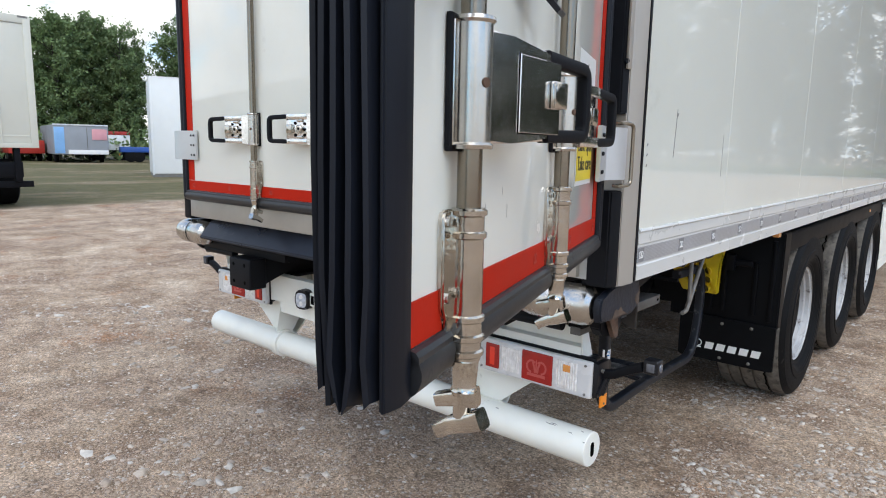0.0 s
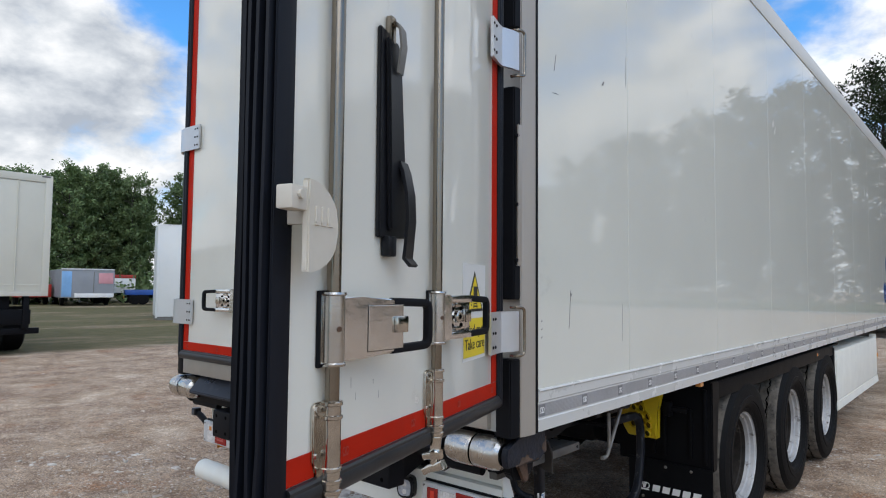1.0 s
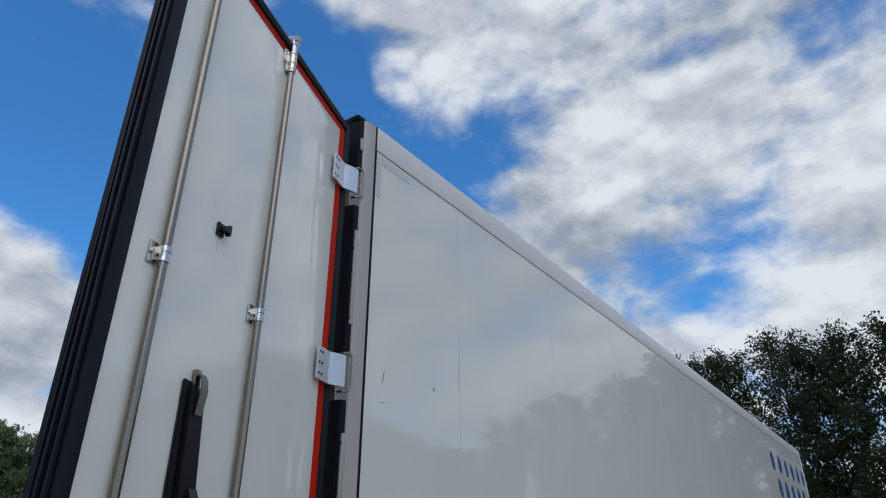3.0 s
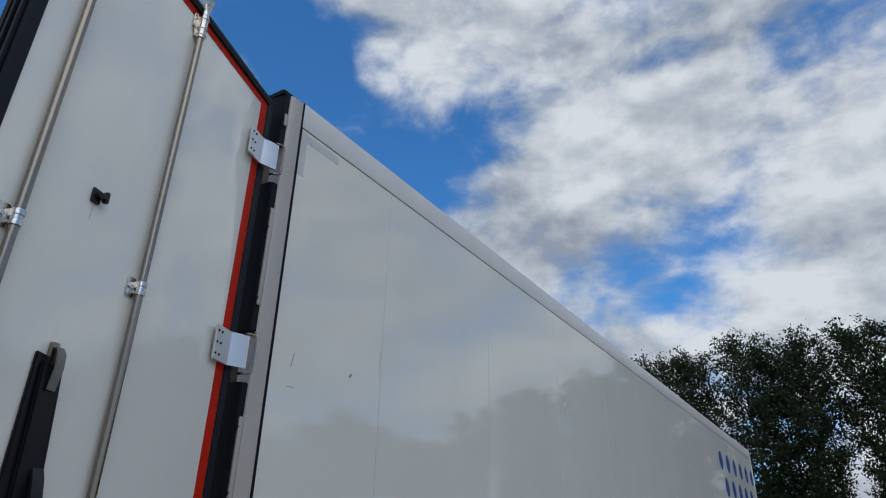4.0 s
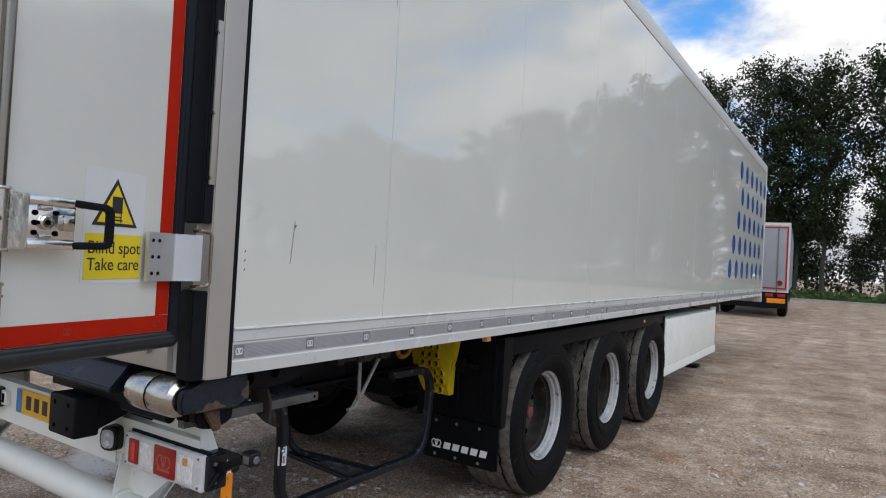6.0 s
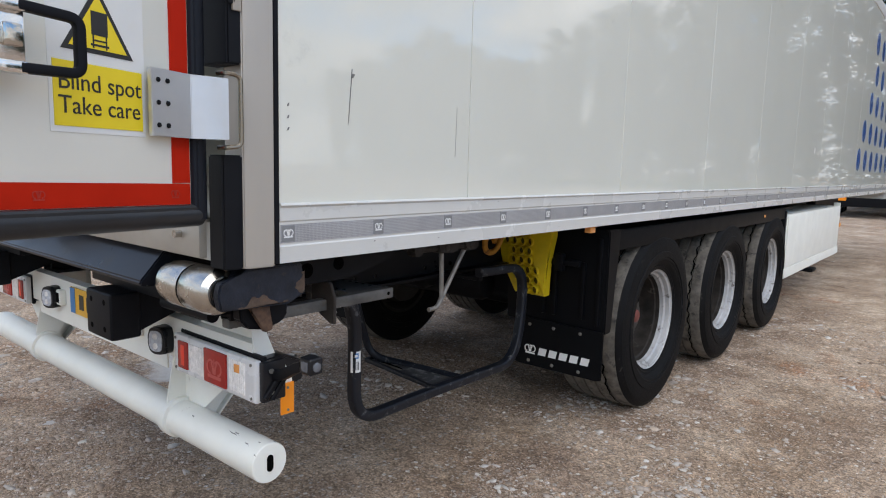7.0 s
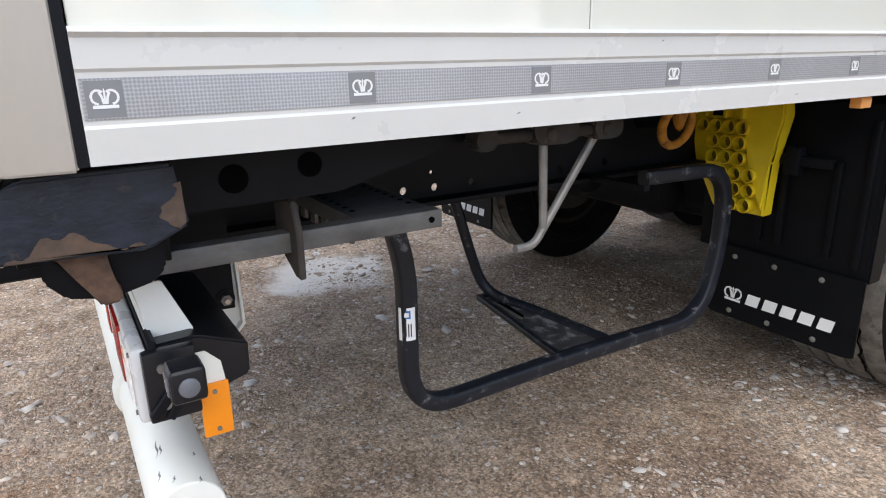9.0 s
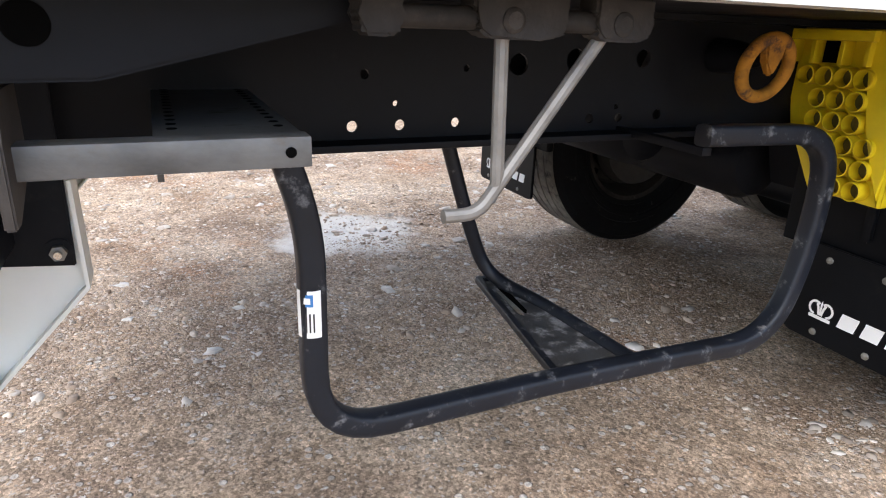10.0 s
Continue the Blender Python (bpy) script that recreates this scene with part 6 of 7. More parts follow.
TC = (0.9285, 0.600)
lab2 = part("carrier_label", wrap(bmesh.new(), TC, 0.0238, radians(-80), radians(22), 0.622, 0.702), MARKWHITE, T, "small torn white label")
part("label_mark", wrap(bmesh.new(), TC, 0.0246, radians(-52), radians(-8), 0.676, 0.696), MARKBLUE, lab2)
part("label_mark", wrap(bmesh.new(), TC, 0.0254, radians(-42), radians(-18), 0.681, 0.691), MARKWHITE, lab2)
for i in range(3):
    part("label_print", wrap(bmesh.new(), TC, 0.0246, radians(-38 + 14 * i), radians(-32 + 14 * i), 0.632, 0.664), INK, lab2)

# crank rods and ring
part("crank_rod", sweep(bmesh.new(), [(1.20, 0.762, 1.105), (1.20, 0.768, 0.92), (1.195, 0.762, 0.898)], 0.0085, 10), RODSTEEL, T, "grey steel crank rod")
part("crank_rod", sweep(bmesh.new(), rounded([(1.20, 0.908, 1.105), (1.20, 0.745, 0.884), (1.20, 0.700, 0.884)], 0.02, 5), 0.0085, 10), RODSTEEL, T, "bent grey steel crank rod")
part("crank_shaft", cyl(bmesh.new(), (1.205, 0.60, 1.103), (1.205, 0.95, 1.103), 0.0125, seg=14), DUSTYIRON, T, "dusty grey crank shaft")
for y0, y1 in ((0.592, 0.640), (0.716, 0.833), (0.868, 0.950)):
    w = y1 - y0
    lug = [(y0, 1.132), (y0, 1.112), (y0 + 0.10 * w, 1.104), (y0 + 0.04 * w, 1.092), (y0 + 0.16 * w, 1.083), (y1 - 0.30 * w, 1.082), (y1 - 0.12 * w, 1.085), (y1, 1.091), (y1 - 0.07 * w, 1.104), (y1, 1.113), (y1, 1.132)]
    part("crank_bearing", prism(bmesh.new(), lug, "x", 1.186, 1.226, 0.004), DUSTYIRON, T, "dusty grey crank bearing")
for y in (0.762, 0.905):
    part("rod_eye", lathe(bmesh.new(), (1.182, y, 1.102), (1, 0, 0), [(0, 0.009), (0.003, 0.0135), (0.046, 0.0135), (0.049, 0.009)], 16), DUSTYIRON, T)
tor = [(0.80 + 0.012 * math.sin(2 * math.pi * i / 28), 1.639 + 0.066 * math.cos(2 * math.pi * i / 28), 1.0265 + 0.063 * math.sin(2 * math.pi * i / 28)) for i in range(29)]
part("lashing_ring", sweep(bmesh.new(), tor, 0.0145, 14), ORANGERUST, T, "rusty orange lashing ring")
part("ring_lug", prism(bmesh.new(), [(1.605, 1.083), (1.672, 1.083), (1.664, 1.050), (1.644, 1.012), (1.632, 1.008), (1.618, 1.040)], "x", 0.800, 0.822, 0.006), ORANGERUST, T)
part("ring_boss", lathe(bmesh.new(), (0.66, 1.637, 1.045), (1, 0, 0), [(0, 0.04), (0.06, 0.035), (0.10, 0.025), (0.15, 0.010)], 20), BLACKPAINT, T)

# pallet box
pb = part("pallet_box", boxed(0.70, 1.276, 5.73, 8.62, 0.50, 1.02, bevel=0.006), PAINTWHITE, T, "white pallet box")
part("box_lid", boxed(1.277, 1.284, 5.75, 8.60, 0.515, 1.005, bevel=0.003), PAINTWHITE, pb)
part("box_ledge", prism(bmesh.new(), [(1.25, 0.41), (1.284, 0.41), (1.290, 0.42), (1.284, 0.505), (1.25, 0.505)], "y", 5.73, 8.66, 0.003), PAINTWHITE, pb)
part("box_bracket", boxed(1.20, 1.27, 5.68, 5.728, 0.42, 1.06, bevel=0.004), BLACKPAINT, pb)
part("box_bracket", boxed(1.20, 1.27, 8.625, 8.68, 0.46, 1.06, bevel=0.004), PAINTWHITE, pb)
for x in (0.75, -0.65):
    lg = part("landing_leg", boxed(x - 0.06, x + 0.06, 9.65, 9.79, 0.28, 1.118, bevel=0.008), BLACKPAINT, T)
    part("inner_leg", boxed(x - 0.045, x + 0.045, 9.665, 9.775, 0.05, 0.30, bevel=0.006), GALV, lg)
    part("leg_foot", boxed(x - 0.12, x + 0.12, 9.58, 9.86, 0.0, 0.05, bevel=0.015), BLACKPAINT, lg)
part("leg_brace", boxed(-0.65, 0.75, 9.70, 9.74, 0.55, 0.60), BLACKPAINT, T)

# ---- ground ----
def axis_lines(lo, hi, step, far):
    mid = list(np.arange(lo, hi + 1e-6, step))
    up, down, s = [hi], [lo], step
    while up[-1] < far:
        s *= 1.22
        up.append(up[-1] + s)
    s = step
    while down[-1] > -far:
        s *= 1.22
        down.append(down[-1] - s)
    return np.array(down[:0:-1] + mid + up[1:])


gx, gy = axis_lines(-4.0, 4.5, 0.04, 900), axis_lines(-2.4, 6.5, 0.04, 900)
def height(x, y):
    f = 0.5 + 0.5 * noise.noise((x * 0.15, y * 0.15, 4.0))
    rut = noise.noise(((x - 0.16 * y) * 1.9, (y + 0.16 * x) * 0.16, 7.0))
    return (0.020 * noise.noise((x * 0.9, y * 0.9, 0)) * f + 0.016 * rut + 0.008 * noise.noise((x * 3.7, y * 3.7, 3))
            + 0.008 * noise.noise((x * 8.1, y * 8.1, 5)) - 0.010)
verts = [(x, y, height(x, y) if abs(x) < 40 and abs(y) < 60 else 0.0) for y in gy for x in gx]
nx = len(gx)
faces = [(j * nx + i, j * nx + i + 1, (j + 1) * nx + i + 1, (j + 1) * nx + i) for j in range(len(gy) - 1) for i in range(nx - 1)]
me = bpy.data.meshes.new("ground")
me.from_pydata(verts, [], faces)
me.shade_smooth()
me.materials.append(GROUND)
tagged(new("ground", me), "brown compacted gravel yard with ruts and loose stones", "ground", "", "structure")

rng = np.random.default_rng(5)
RING = [(math.cos(2 * math.pi * i / 5), math.sin(2 * math.pi * i / 5)) for i in range(5)]
SLAB = np.array([(0.72 * c, 0.72 * q, 0.5) for c, q in RING] + [(c, q, -0.6) for c, q in RING])
SLABF = [(0, 1, 2), (0, 2, 3), (0, 3, 4)] + [f for i in range(5) for f in ((i, 5 + i, (i + 1) % 5), ((i + 1) % 5, 5 + i, 5 + (i + 1) % 5))]


def stones(name, count, lo, hi, xr, yr, material, label, flat=0.45, bias=0.08):
    """Loose angular stones strewn in patches, lying on the ground."""
    x, y = rng.uniform(*xr, count), rng.uniform(*yr, count)
    patch = np.array([noise.noise((a * 0.8, b * 0.8, 9)) for a, b in zip(x, y)])
    small = np.array([noise.noise((a * 2.6, b * 2.6, 2)) for a, b in zip(x, y)])
    keep = patch + 0.7 * small + rng.uniform(-0.35, 0.35, count) > bias
    x, y = x[keep], y[keep]
    k = len(x)
    s = lo * (hi / lo) ** (rng.random(k) ** 2.2)
    v = SLAB[None] * np.concatenate([1 + rng.uniform(-0.5, 0.5, (k, 10, 1))] * 2 + [1 + rng.uniform(-0.5, 0.3, (k, 10, 1))], 2)
    v = v * np.stack([s, s * rng.uniform(0.35, 1.0, k), s * flat * rng.uniform(0.6, 1.4, k)], 1)[:, None, :]
    v[..., 2] += v[..., 0] * rng.uniform(-0.3, 0.3, k)[:, None]
    a = rng.uniform(0, 6.28, k)
    c, sn = np.cos(a)[:, None], np.sin(a)[:, None]
    vx, vy = v[..., 0] * c - v[..., 1] * sn, v[..., 0] * sn + v[..., 1] * c
    z = np.array([height(p, q) for p, q in zip(x, y)])
    v = np.stack([vx + x[:, None], vy + y[:, None], v[..., 2] + (z + s * flat * 0.38)[:, None]], -1).reshape(-1, 3)
    f = (np.array(SLABF)[None] + 10 * np.arange(k)[:, None, None]).reshape(-1, 3)
    m = bpy.data.meshes.new(name)
    m.vertices.add(len(v))
    m.vertices.foreach_set("co", v.astype(np.float32).ravel())
    m.loops.add(f.size)
    m.loops.foreach_set("vertex_index", f.astype(np.int32).ravel())
    m.polygons.add(len(f))
    m.polygons.foreach_set("loop_start", np.arange(0, f.size, 3, dtype=np.int32))
    m.update(calc_edges=True)
    m.validate()
    m.materials.append(material)
    return tagged(new(name, m), label, "gravel", "", "stuff")


stones("fine_gravel", 170000, 0.0018, 0.007, (-1.3, 3.0), (-0.8, 3.0), PEBBLE, "fine brown-grey grit and chips on the yard", 0.6, -0.05)
stones("gravel", 60000, 0.004, 0.019, (-4.0, 4.2), (-1.8, 5.6), PEBBLE, "loose brown-grey gravel on the yard", 0.5)
stones("pale_stones", 14000, 0.006, 0.046, (-4.5, 4.5), (-2.2, 6.0), STONE, "scattered pale flat stones", 0.3, 0.28)
stones("far_stones", 9000, 0.010, 0.035, (-12.0, 8.0), (-1.0, 22.0), PEBBLE, "loose gravel further off on the yard")
stones("pale_chips", 3600, 0.005, 0.026, (0.75, 2.1), (0.85, 2.7), STONE, "pale stone chips strewn beside the wheels", 0.32, 0.05)


# ---- trees ----
def leaf_mesh(name, centres, per, spread, size, material, seed):
    r = np.random.default_rng(seed)
    k = len(centres) * per
    c = np.repeat(np.array(centres), per, 0) + r.normal(0, 1, (k, 3)) * np.array(spread)
    n = r.normal(0, 1, (k, 3))
    n /= np.linalg.norm(n, axis=1)[:, None]
    t = np.cross(n, r.normal(0, 1, (k, 3)))
    t /= np.linalg.norm(t, axis=1)[:, None]
    b = np.cross(n, t)
    s = (size * r.uniform(0.6, 1.3, k))[:, None]
    v = np.stack([c - t * s, c + b * s * 0.55, c + t * s, c - b * s * 0.55], 1).reshape(-1, 3)
    f = np.arange(4 * k).reshape(-1, 4)
    m = bpy.data.meshes.new(name)
    m.from_pydata(v.tolist(), [], f.tolist())
    m.materials.append(material)
    return m


def tree_meshes(seed, h, width, clear, limbs, per, size, material, steep):
    """Trunk with rising limbs and twigs, and a crown of leaf clumps along the twigs."""
    r = random.Random(seed)
    bm = bmesh.new()
    lean = [Vector((0, 0, 0))]
    for i in range(1, 9):
        lean.append(Vector((lean[-1].x + r.uniform(-0.18, 0.18), lean[-1].y + r.uniform(-0.18, 0.18), h * 0.95 * i / 8)))
    sweep(bm, lean, 0.0105 * h, 8, taper=0.03)
    centres = []
    for i in range(limbs):
        f = clear + (0.93 - clear) * (i + r.random()) / limbs
        k = min(7, int(f / 0.95 * 8))
        base = lean[k].lerp(lean[k + 1], min(1, max(0, f / 0.95 * 8 - k)))
        a = i * 2.4 + r.uniform(-0.5, 0.5)
        g = (f - clear) / (1 - clear)
        env = (0.55 + 0.9 * g) if g < 0.45 else 0.955 * max(0.0, 1 - ((g - 0.45) / 0.62) ** 2) ** 0.5 + 0.06
        ln = width * env * r.uniform(0.72, 1.12)
        rise = ln * steep * r.uniform(0.7, 1.35)
        tip = base + Vector((math.cos(a) * ln, math.sin(a) * ln, min(rise, h * 1.0 - base.z)))
        mid = base.lerp(tip, 0.5) + Vector((math.cos(a), math.sin(a), -0.5)) * 0.10 * ln
        sweep(bm, [base, mid, tip], 0.035 + 0.07 * (1 - f), 5, taper=0.010)
        bare = r.random() < 0.2
        for q in range(9):
            if bare and q < 6:
                continue
            t = 0.22 + 0.78 * (q + r.random()) / 9
            p = base.lerp(mid, t * 2) if t < 0.5 else mid.lerp(tip, t * 2 - 1)
            b = r.uniform(0, 6.283)
            tw = (0.35 + 0.25 * ln) * r.uniform(0.3, 1.0)
            end = p + Vector((math.cos(b) * tw, math.sin(b) * tw, tw * r.uniform(-0.1, 0.9)))
            if q % 3 == 0:
                sweep(bm, [p, end], 0.014, 4, taper=0.005)
            centres += [tuple(p.lerp(end, 0.5)), tuple(end)]
    trunk = finish(bm, "trunk", BARK)
    return trunk, leaf_mesh("crown", centres, per, (0.30, 0.30, 0.26), size, material, seed)


# four crowns in the dark backlit colour, two in the lit one
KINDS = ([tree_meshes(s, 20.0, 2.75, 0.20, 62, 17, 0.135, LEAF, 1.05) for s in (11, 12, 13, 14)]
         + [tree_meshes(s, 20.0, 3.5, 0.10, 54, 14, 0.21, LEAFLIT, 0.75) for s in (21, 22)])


def tree(x, y, h, kind, turn, label, group, wide=1.0):
    e = thing("tree", (x, y, 0), label, "tree", group)
    tr, cr = KINDS[kind]
    s = h / 20.0
    for nm, me_ in (("trunk", tr), ("crown", cr)):
        ob = new(nm, me_)
        ob.parent = e
    e.rotation_euler, e.scale = (0, 0, turn), (s * wide, s * wide, s)
    return e


random.seed(3)
row = [(-26.5, 61, 17.5), (-21.5, 60.5, 18.4), (-16.5, 60, 18.8), (-12.2, 59.4, 19.2), (-8.3, 59, 19.3), (-3.9, 58.4, 19.6), (-1.4, 59.5, 18.4), (0.7, 58, 19.5), (5.0, 58, 19.6), (8.0, 58.6, 19.3)]
row += [(x, 57.6 + random.uniform(-0.6, 0.8), h) for x, h in ((11.8, 19.2), (15.8, 19.4), (19.6, 17.8), (24.0, 16.8), (28.2, 16.9), (33.0, 15.4), (37.2, 12.6), (41.6, 13.4), (46.0, 15.0), (51.0, 17.0), (56.0, 16.4), (62.0, 15.0), (68.0, 14.2))]
for i, (x, y, h) in enumerate(row):
    tree(x, y, h * 0.975, i % 4, i * 1.7, "tall dark poplar at the edge of the yard", "poplar row", 1.0 if x < 10 else 1.3)
for i in range(12):
    tree(14 + i * 4.9 + random.uniform(-1, 1), 65 + random.uniform(-1, 2), random.uniform(12.0, 14.5), (i + 2) % 4, i * 2.9, "tall dark poplar in the second row", "poplar row", 1.3)
for i in range(26):
    tree(-26 + i * 3.6 + random.uniform(-1, 1), 70 + random.uniform(-3, 3), random.uniform(6.0, 8.5), i % 4, i * 2.1, "lower bushy tree behind the poplars", "low trees", 2.3)
for i, (y, h) in enumerate(((11.5, 10.5), (14.5, 11.5), (17.2, 11.8), (19.2, 12.2), (21.2, 12.6), (23.0, 12.8), (24.8, 12.0), (26.0, 10.6), (31.4, 13.6), (34.5, 13.8), (38, 13.5))):
    tree(-60 - (i % 3), y, h, 4 + i % 2, i * 1.3, "full green tree behind parked trucks", "trees behind the trucks", 1.0)
    tree(-64 - (i % 2), y + 1.2, h * 0.93, 4 + (i + 1) % 2, i * 2.3, "full green tree behind parked trucks", "trees behind the trucks", 1.2)

# long grass and bushes along the far edge, wire fence
cs = [(x + random.uniform(-0.5, 0.5), 54 + random.uniform(-1.2, 2.0), 0.25) for x in np.arange(-24, 34, 0.55)]
tagged(new("long_grass", leaf_mesh("long_grass", cs, 60, (0.5, 0.9, 0.22), 0.22, GRASS, 41)), "strip of long green grass at the yard edge", "grass", "", "stuff")
cs = [(x + random.uniform(-1, 1), 63 + random.uniform(-3, 3), 0.6 + (2.6 + 2.2 * math.sin(0.31 * x) ** 2) * random.random()) for x in np.arange(-34, 72, 0.22)]
tagged(new("undergrowth", leaf_mesh("undergrowth", cs, 60, (0.55, 0.6, 0.42), 0.19, LEAF, 42)), "dark undergrowth below the poplars", "bushes", "", "stuff")
cs = [(-57 + random.uniform(-1.5, 1), y, random.uniform(0.4, 1.8)) for y in np.arange(5, 48, 0.6)]
tagged(new("hedge", leaf_mesh("hedge", cs, 60, (0.9, 0.9, 0.6), 0.25, LEAFLIT, 43)), "hedge of bushes behind the parked trucks", "bushes", "", "stuff")
fence = thing("wire_fence", (5, 52.3, 0), "dark green wire fence along the grass", "fence")
for x in np.arange(-20, 34, 2.5):
    part("post", cyl(bmesh.new(), (x, 52.3, 0), (x, 52.3, 1.9), 0.035, seg=8), FENCE, fence)
for z in (0.25, 0.65, 1.05, 1.45, 1.85):
    part("wire", cyl(bmesh.new(), (-20, 52.3, z), (31.5, 52.3, z), 0.012, seg=6), FENCE, fence)
kerb = boxed(-26, 40, 51.0, 51.25, -0.02, 0.12, bevel=0.02)
structure("kerb", kerb, mat("concrete_kerb", (0.30, 0.29, 0.27), 0.9, vary=0.2, scale=2), "low concrete kerb before the grass", "kerb")


# ---- other vehicles ----
def simple_wheel(name, x, y, r, w, parent, axis="x"):
    d = Vector((1, 0, 0)) if axis == "x" else Vector((0, 1, 0))
    p = Vector((x, y, r))
    wh = part(name, lathe(bmesh.new(), p - d * w / 2, d, [(0, r * 0.55), (0.02, r * 0.9), (0.06, r), (w - 0.06, r), (w - 0.02, r * 0.9), (w, r * 0.55)], 28), TYRE, parent)
    part("rim", lathe(bmesh.new(), p - d * (w / 2 + 0.003), d, [(0, r * 0.54), (0.004, r * 0.30), (w + 0.002, r * 0.30), (w + 0.006, r * 0.54)], 24), RIM, wh)


# trailer parked ahead, seen from the rear
A = thing("curtain_trailer", (0.9, 25.3, 0), "grey curtain-sided trailer with red tape, parked ahead", "trailer")
ax0, ax1 = -1.62, 0.90
part("body", boxed(ax0, ax1, 25.35, 38.8, 1.05, 3.50, bevel=0.02), CURTAIN, A)
part("rear_frame", prism(bmesh.new(), [(ax0, 0.98), (ax1, 0.98), (ax1, 3.56), (ax0, 3.56)], "y", 25.28, 25.349), LAMPFRAME, A)
for x in ((ax0 + ax1) / 2 - 0.62, (ax0 + ax1) / 2 + 0.62):
    d = part("rear_door", boxed(x - 0.585, x + 0.585, 25.25, 25.279, 1.05, 3.45, bevel=0.006), CURTAIN, A)
    part("red_tape", boxed(x + 0.52, x + 0.57, 25.245, 25.249, 1.10, 3.40), RED, d)
    part("red_tape", boxed(x - 0.57, x + 0.519, 25.245, 25.249, 3.35, 3.40), RED, d)
    part("red_tape", boxed(x - 0.57, x + 0.519, 25.245, 25.249, 1.10, 1.15), RED, d)
    for u in (-0.3, 0.25):
        part("lock_bar", cyl(bmesh.new(), (x + u, 25.225, 1.0), (x + u, 25.225, 3.45), 0.018, seg=8), BARSTEEL, d)
part("speed_disc", cyl(bmesh.new(), (0.60, 25.243, 1.32), (0.60, 25.239, 1.32), 0.10, seg=20), MARKWHITE, A)
part("disc_ring", lathe(bmesh.new(), (0.60, 25.2385, 1.32), (0, -1, 0), [(0, 0.10), (0.001, 0.10), (0.001, 0.085), (0, 0.085)], 20), REDDARK, A)
part("bumper", boxed(ax0 + 0.05, ax1 - 0.03, 25.30, 25.45, 0.38, 0.95, bevel=0.02), BLACKPAINT, A)
part("marker_board", boxed(0.20, 0.80, 25.275, 25.295, 0.58, 0.75), ORANGE, A)
part("marker_board", boxed(-1.55, -0.95, 25.275, 25.295, 0.58, 0.75), ORANGE, A)
for x in (0.15, 0.55, -0.9, -1.3):
    part("tail_lamp", boxed(x, x + 0.25, 25.27, 25.298, 0.80, 0.92, bevel=0.006), LAMPRED, A)
for y in (27.5, 28.8, 30.1):
    for x in (ax0 + 0.22, ax1 - 0.22):
        simple_wheel("wheel", x, y, 0.50, 0.36, A)
part("side_guard", boxed(ax1 - 0.05, ax1 - 0.02, 31.5, 36.0, 0.45, 0.95), BLACKPAINT, A)
part("chassis", boxed(ax0 + 0.6, ax1 - 0.6, 25.5, 37.5, 0.75, 1.05), BLACKPAINT, A)
A.rotation_euler = (0, 0, radians(3.8))

# box truck trailer to the west, rear towards the yard
B = thing("box_trailer", (-18, 2.3, 0), "old grey-white box trailer with flat rear doors", "trailer")
by0, by1, bx = 0.86, 3.36, -14.5
part("body", boxed(bx - 7.5, bx - 0.02, by0, by1, 1.42, 4.18, bevel=0.03), GREYBOX, B)
fr = part("rear_frame", boxed(bx - 0.019, bx + 0.03, by0 - 0.01, by0 + 0.14, 1.36, 4.22, bevel=0.01), GREYBOX, B)
again(fr, Matrix.Translation((0, by1 - by0 - 0.12, 0)))
part("rear_header", boxed(bx - 0.019, bx + 0.03, by0 + 0.141, by1 - 0.119, 4.05, 4.22, bevel=0.01), GREYBOX, B)
part("rear_sill", boxed(bx - 0.019, bx + 0.05, by0 + 0.141, by1 - 0.119, 1.36, 1.47, bevel=0.01), GREYBOX, B)
for y0, y1 in ((by0 + 0.142, 2.098), (2.104, by1 - 0.121)):
    d = part("rear_door", boxed(bx - 0.018, bx + 0.008, y0, y1, 1.475, 4.045, bevel=0.004), GREYBOX, B)
    part("lock_bar", cyl(bmesh.new(), (bx + 0.022, (y0 + y1) / 2, 1.44), (bx + 0.022, (y0 + y1) / 2, 4.08), 0.014, seg=8), GREYBOX, d)
    part("door_rail", boxed(bx + 0.0085, bx + 0.016, y0 + 0.02, y1 - 0.02, 1.60, 1.64, bevel=0.003), GREYBOX, d)
part("corner_dent", boxed(bx + 0.031, bx + 0.034, by1 - 0.22, by1 - 0.03, 4.17, 4.21), SCRATCH, B)
part("underframe", boxed(bx - 7.2, bx - 0.2, by0 + 0.7, by1 - 0.7, 0.95, 1.36), BLACKPAINT, B)
part("tail_lift", boxed(bx - 0.25, bx - 0.05, by0 + 0.2, by1 - 0.3, 0.70, 1.05, bevel=0.02), BLACKPAINT, B)
for y in (1.15, 2.95):
    part("lift_arm", boxed(bx - 0.15, bx - 0.02, y - 0.06, y + 0.06, 0.60, 1.36, bevel=0.01), BLACKPAINT, B)
part("underrun_bar", boxed(bx - 0.2, bx - 0.1, by0 + 0.1, by1 - 0.1, 0.48, 0.62, bevel=0.01), BLACKPAINT, B)
part("mudflap", boxed(bx - 1.0, bx - 0.98, 2.75, 3.30, 0.55, 1.1), FLAP, B)
for x in (bx - 1.6, bx - 2.9):
    for y in (1.15, 3.05):
        simple_wheel("wheel", x, y, 0.50, 0.5, B, "y")

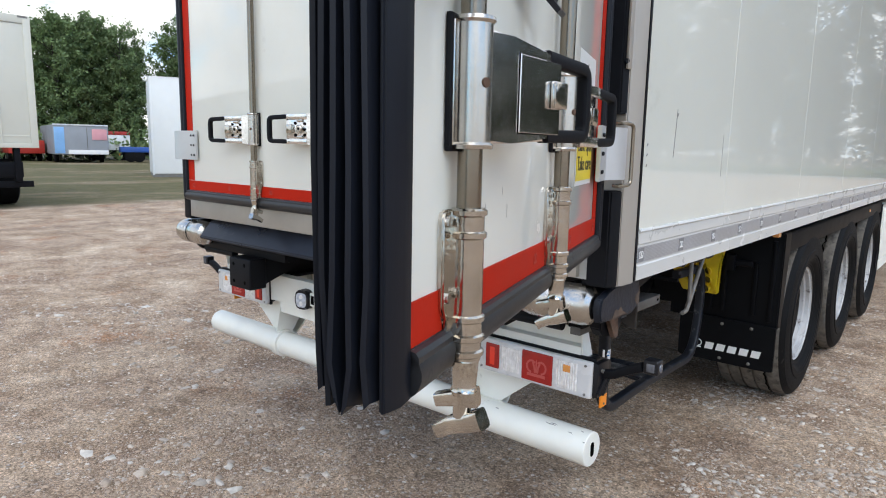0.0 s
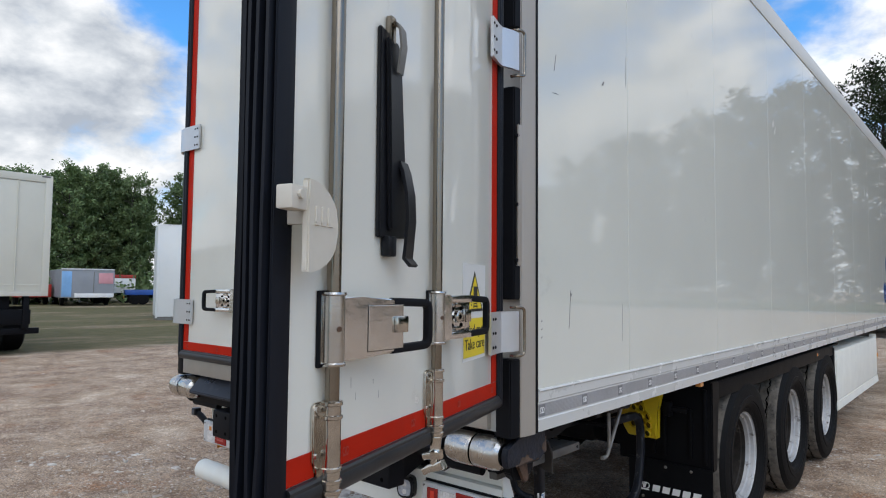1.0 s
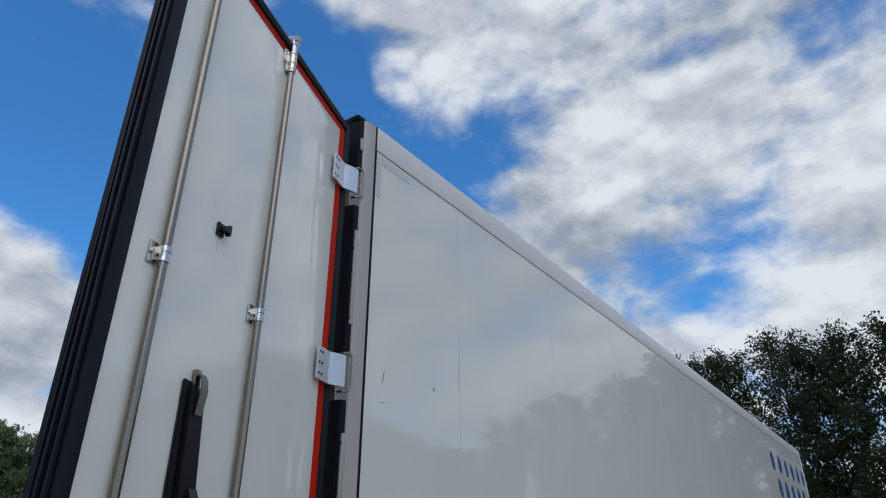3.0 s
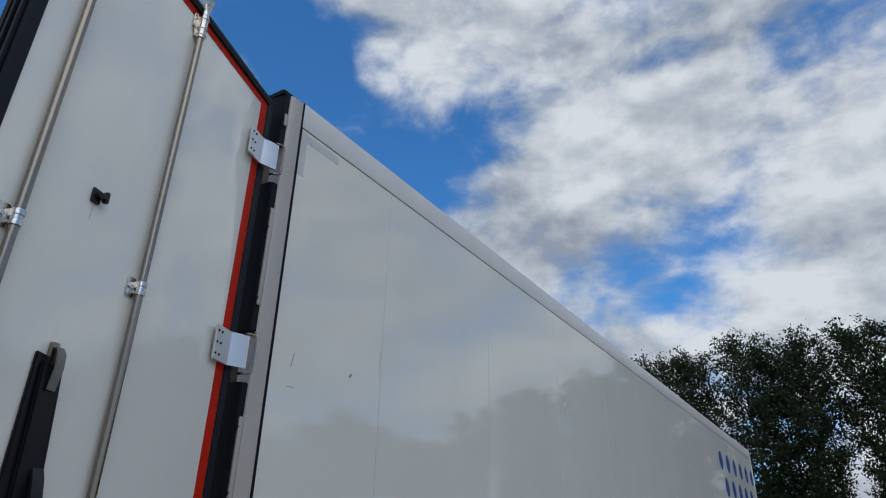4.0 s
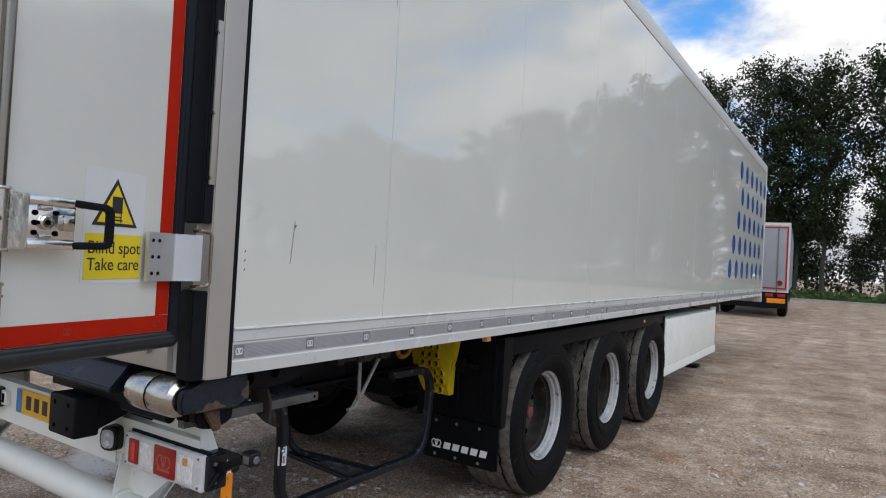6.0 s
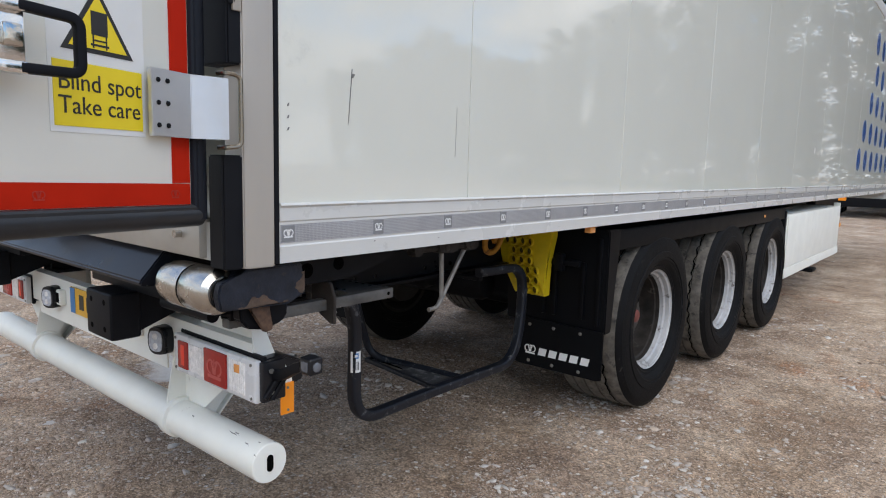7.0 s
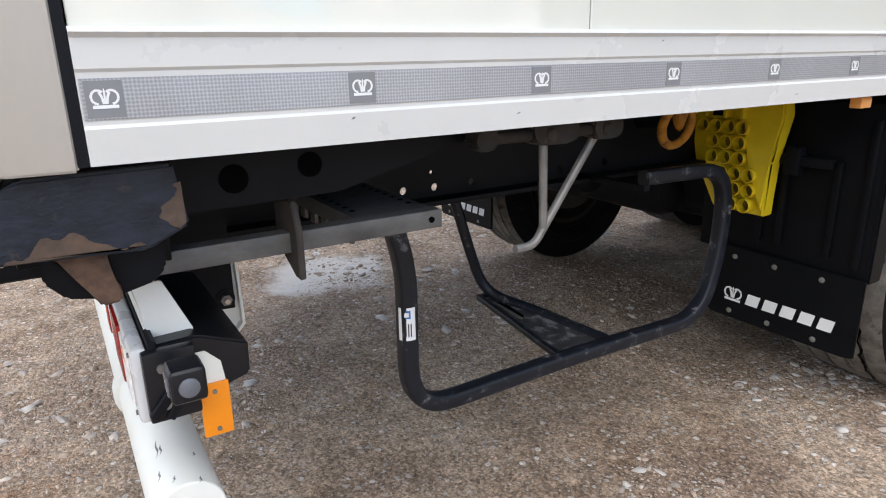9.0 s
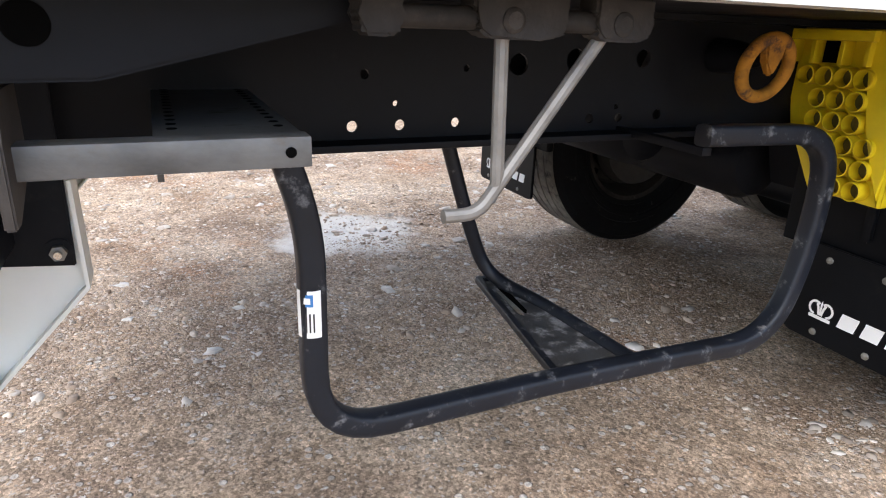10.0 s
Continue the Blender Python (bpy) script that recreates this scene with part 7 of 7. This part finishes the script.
# white box body standing behind
C = thing("white_container", (-28.5, 14.6, 0), "plain white box body standing on the ground", "container")
m = Matrix.Translation((-27.03, 11.84, 0)) @ Matrix.Rotation(radians(68), 4, "Z")
part("body", moved(boxed(0.0, 6.2, 0.0, 2.5, 0.16, 4.45, bevel=0.03), m), CREAMBOX, C)
part("corner_post", moved(boxed(-0.02, 0.06, -0.02, 0.05, 0.10, 4.48, bevel=0.01), m), CREAMBOX, C)
part("base_frame", moved(boxed(0.02, 6.18, 0.03, 2.47, 0.0, 0.16), m), GALV, C)
part("top_frame", moved(boxed(-0.01, 6.21, -0.01, 2.51, 4.44, 4.49, bevel=0.01), m), CREAMBOX, C)
part("end_panel", moved(boxed(-0.015, 0.0, 0.12, 2.40, 0.25, 4.38, bevel=0.004), m), CREAMBOX, C)


def parked(name, at, turn, size, z0, material, label, category, extra=()):
    e = thing(name, at, label, category, "parked vehicles far off")
    mm = Matrix.Translation(at) @ Matrix.Rotation(turn, 4, "Z")
    L, W, H = size
    part("body", moved(boxed(-L / 2, L / 2, -W / 2, W / 2, z0, z0 + H, bevel=0.04), mm), material, e)
    part("chassis", moved(boxed(-L / 2 + 0.2, L / 2 - 0.2, -W / 4, W / 4, 0.55, z0), mm), BLACKPAINT, e)
    for x in (-L * 0.32, -L * 0.18, L * 0.30):
        for s in (-1, 1):
            part("wheel", moved(lathe(bmesh.new(), (x, s * W * 0.42 - 0.15, 0.48), (0, 1, 0), [(0, 0.28), (0.03, 0.46), (0.27, 0.46), (0.30, 0.28)], 18), mm), TYRE, e)
    for nm, b, mt in extra:
        part(nm, moved(boxed(*b, bevel=0.01), mm), mt, e)
    return e


parked("parked_box_truck", (-53.5, 18.0, 0), radians(-12), (8.0, 3.6, 2.15), 0.62, CURTAIN, "grey box truck with blue and pink print", "truck",
       (("blue_print", (4.0, 4.03, -1.75, -1.1, 0.7, 2.6), SKYBODY), ("pink_print", (4.0, 4.03, 0.7, 1.7, 1.7, 2.5), PINKBODY), ("white_sill", (4.0, 4.06, -0.9, 1.75, 0.64, 0.95), MARKWHITE),
        ("door_gap", (4.0, 4.02, 0.35, 0.40, 0.9, 2.6), GALV), ("roof_edge", (3.9, 4.05, -1.8, 1.8, 2.72, 2.82), LAMPFRAME)))
parked("parked_red_truck", (-56.5, 15.1, 0), radians(-5), (5.0, 2.4, 1.0), 0.6, REDBODY, "red flat truck beside the box truck", "truck")
parked("parked_blue_trailer", (-51.0, 22.7, 0), radians(70), (4.2, 2.2, 0.42), 0.80, BLUEBODY, "low blue flat trailer", "trailer", (("orange_board", (-2.13, -2.1, -0.5, 0.5, 0.5, 0.7), ORANGE),))
parked("parked_tipper", (-57.5, 22.0, 0), radians(75), (3.6, 2.4, 1.3), 0.9, CREAMBOX, "pale tipper body with red top", "truck", (("red_top", (-1.8, 1.8, -1.22, 1.22, 2.21, 2.50), REDBODY),))
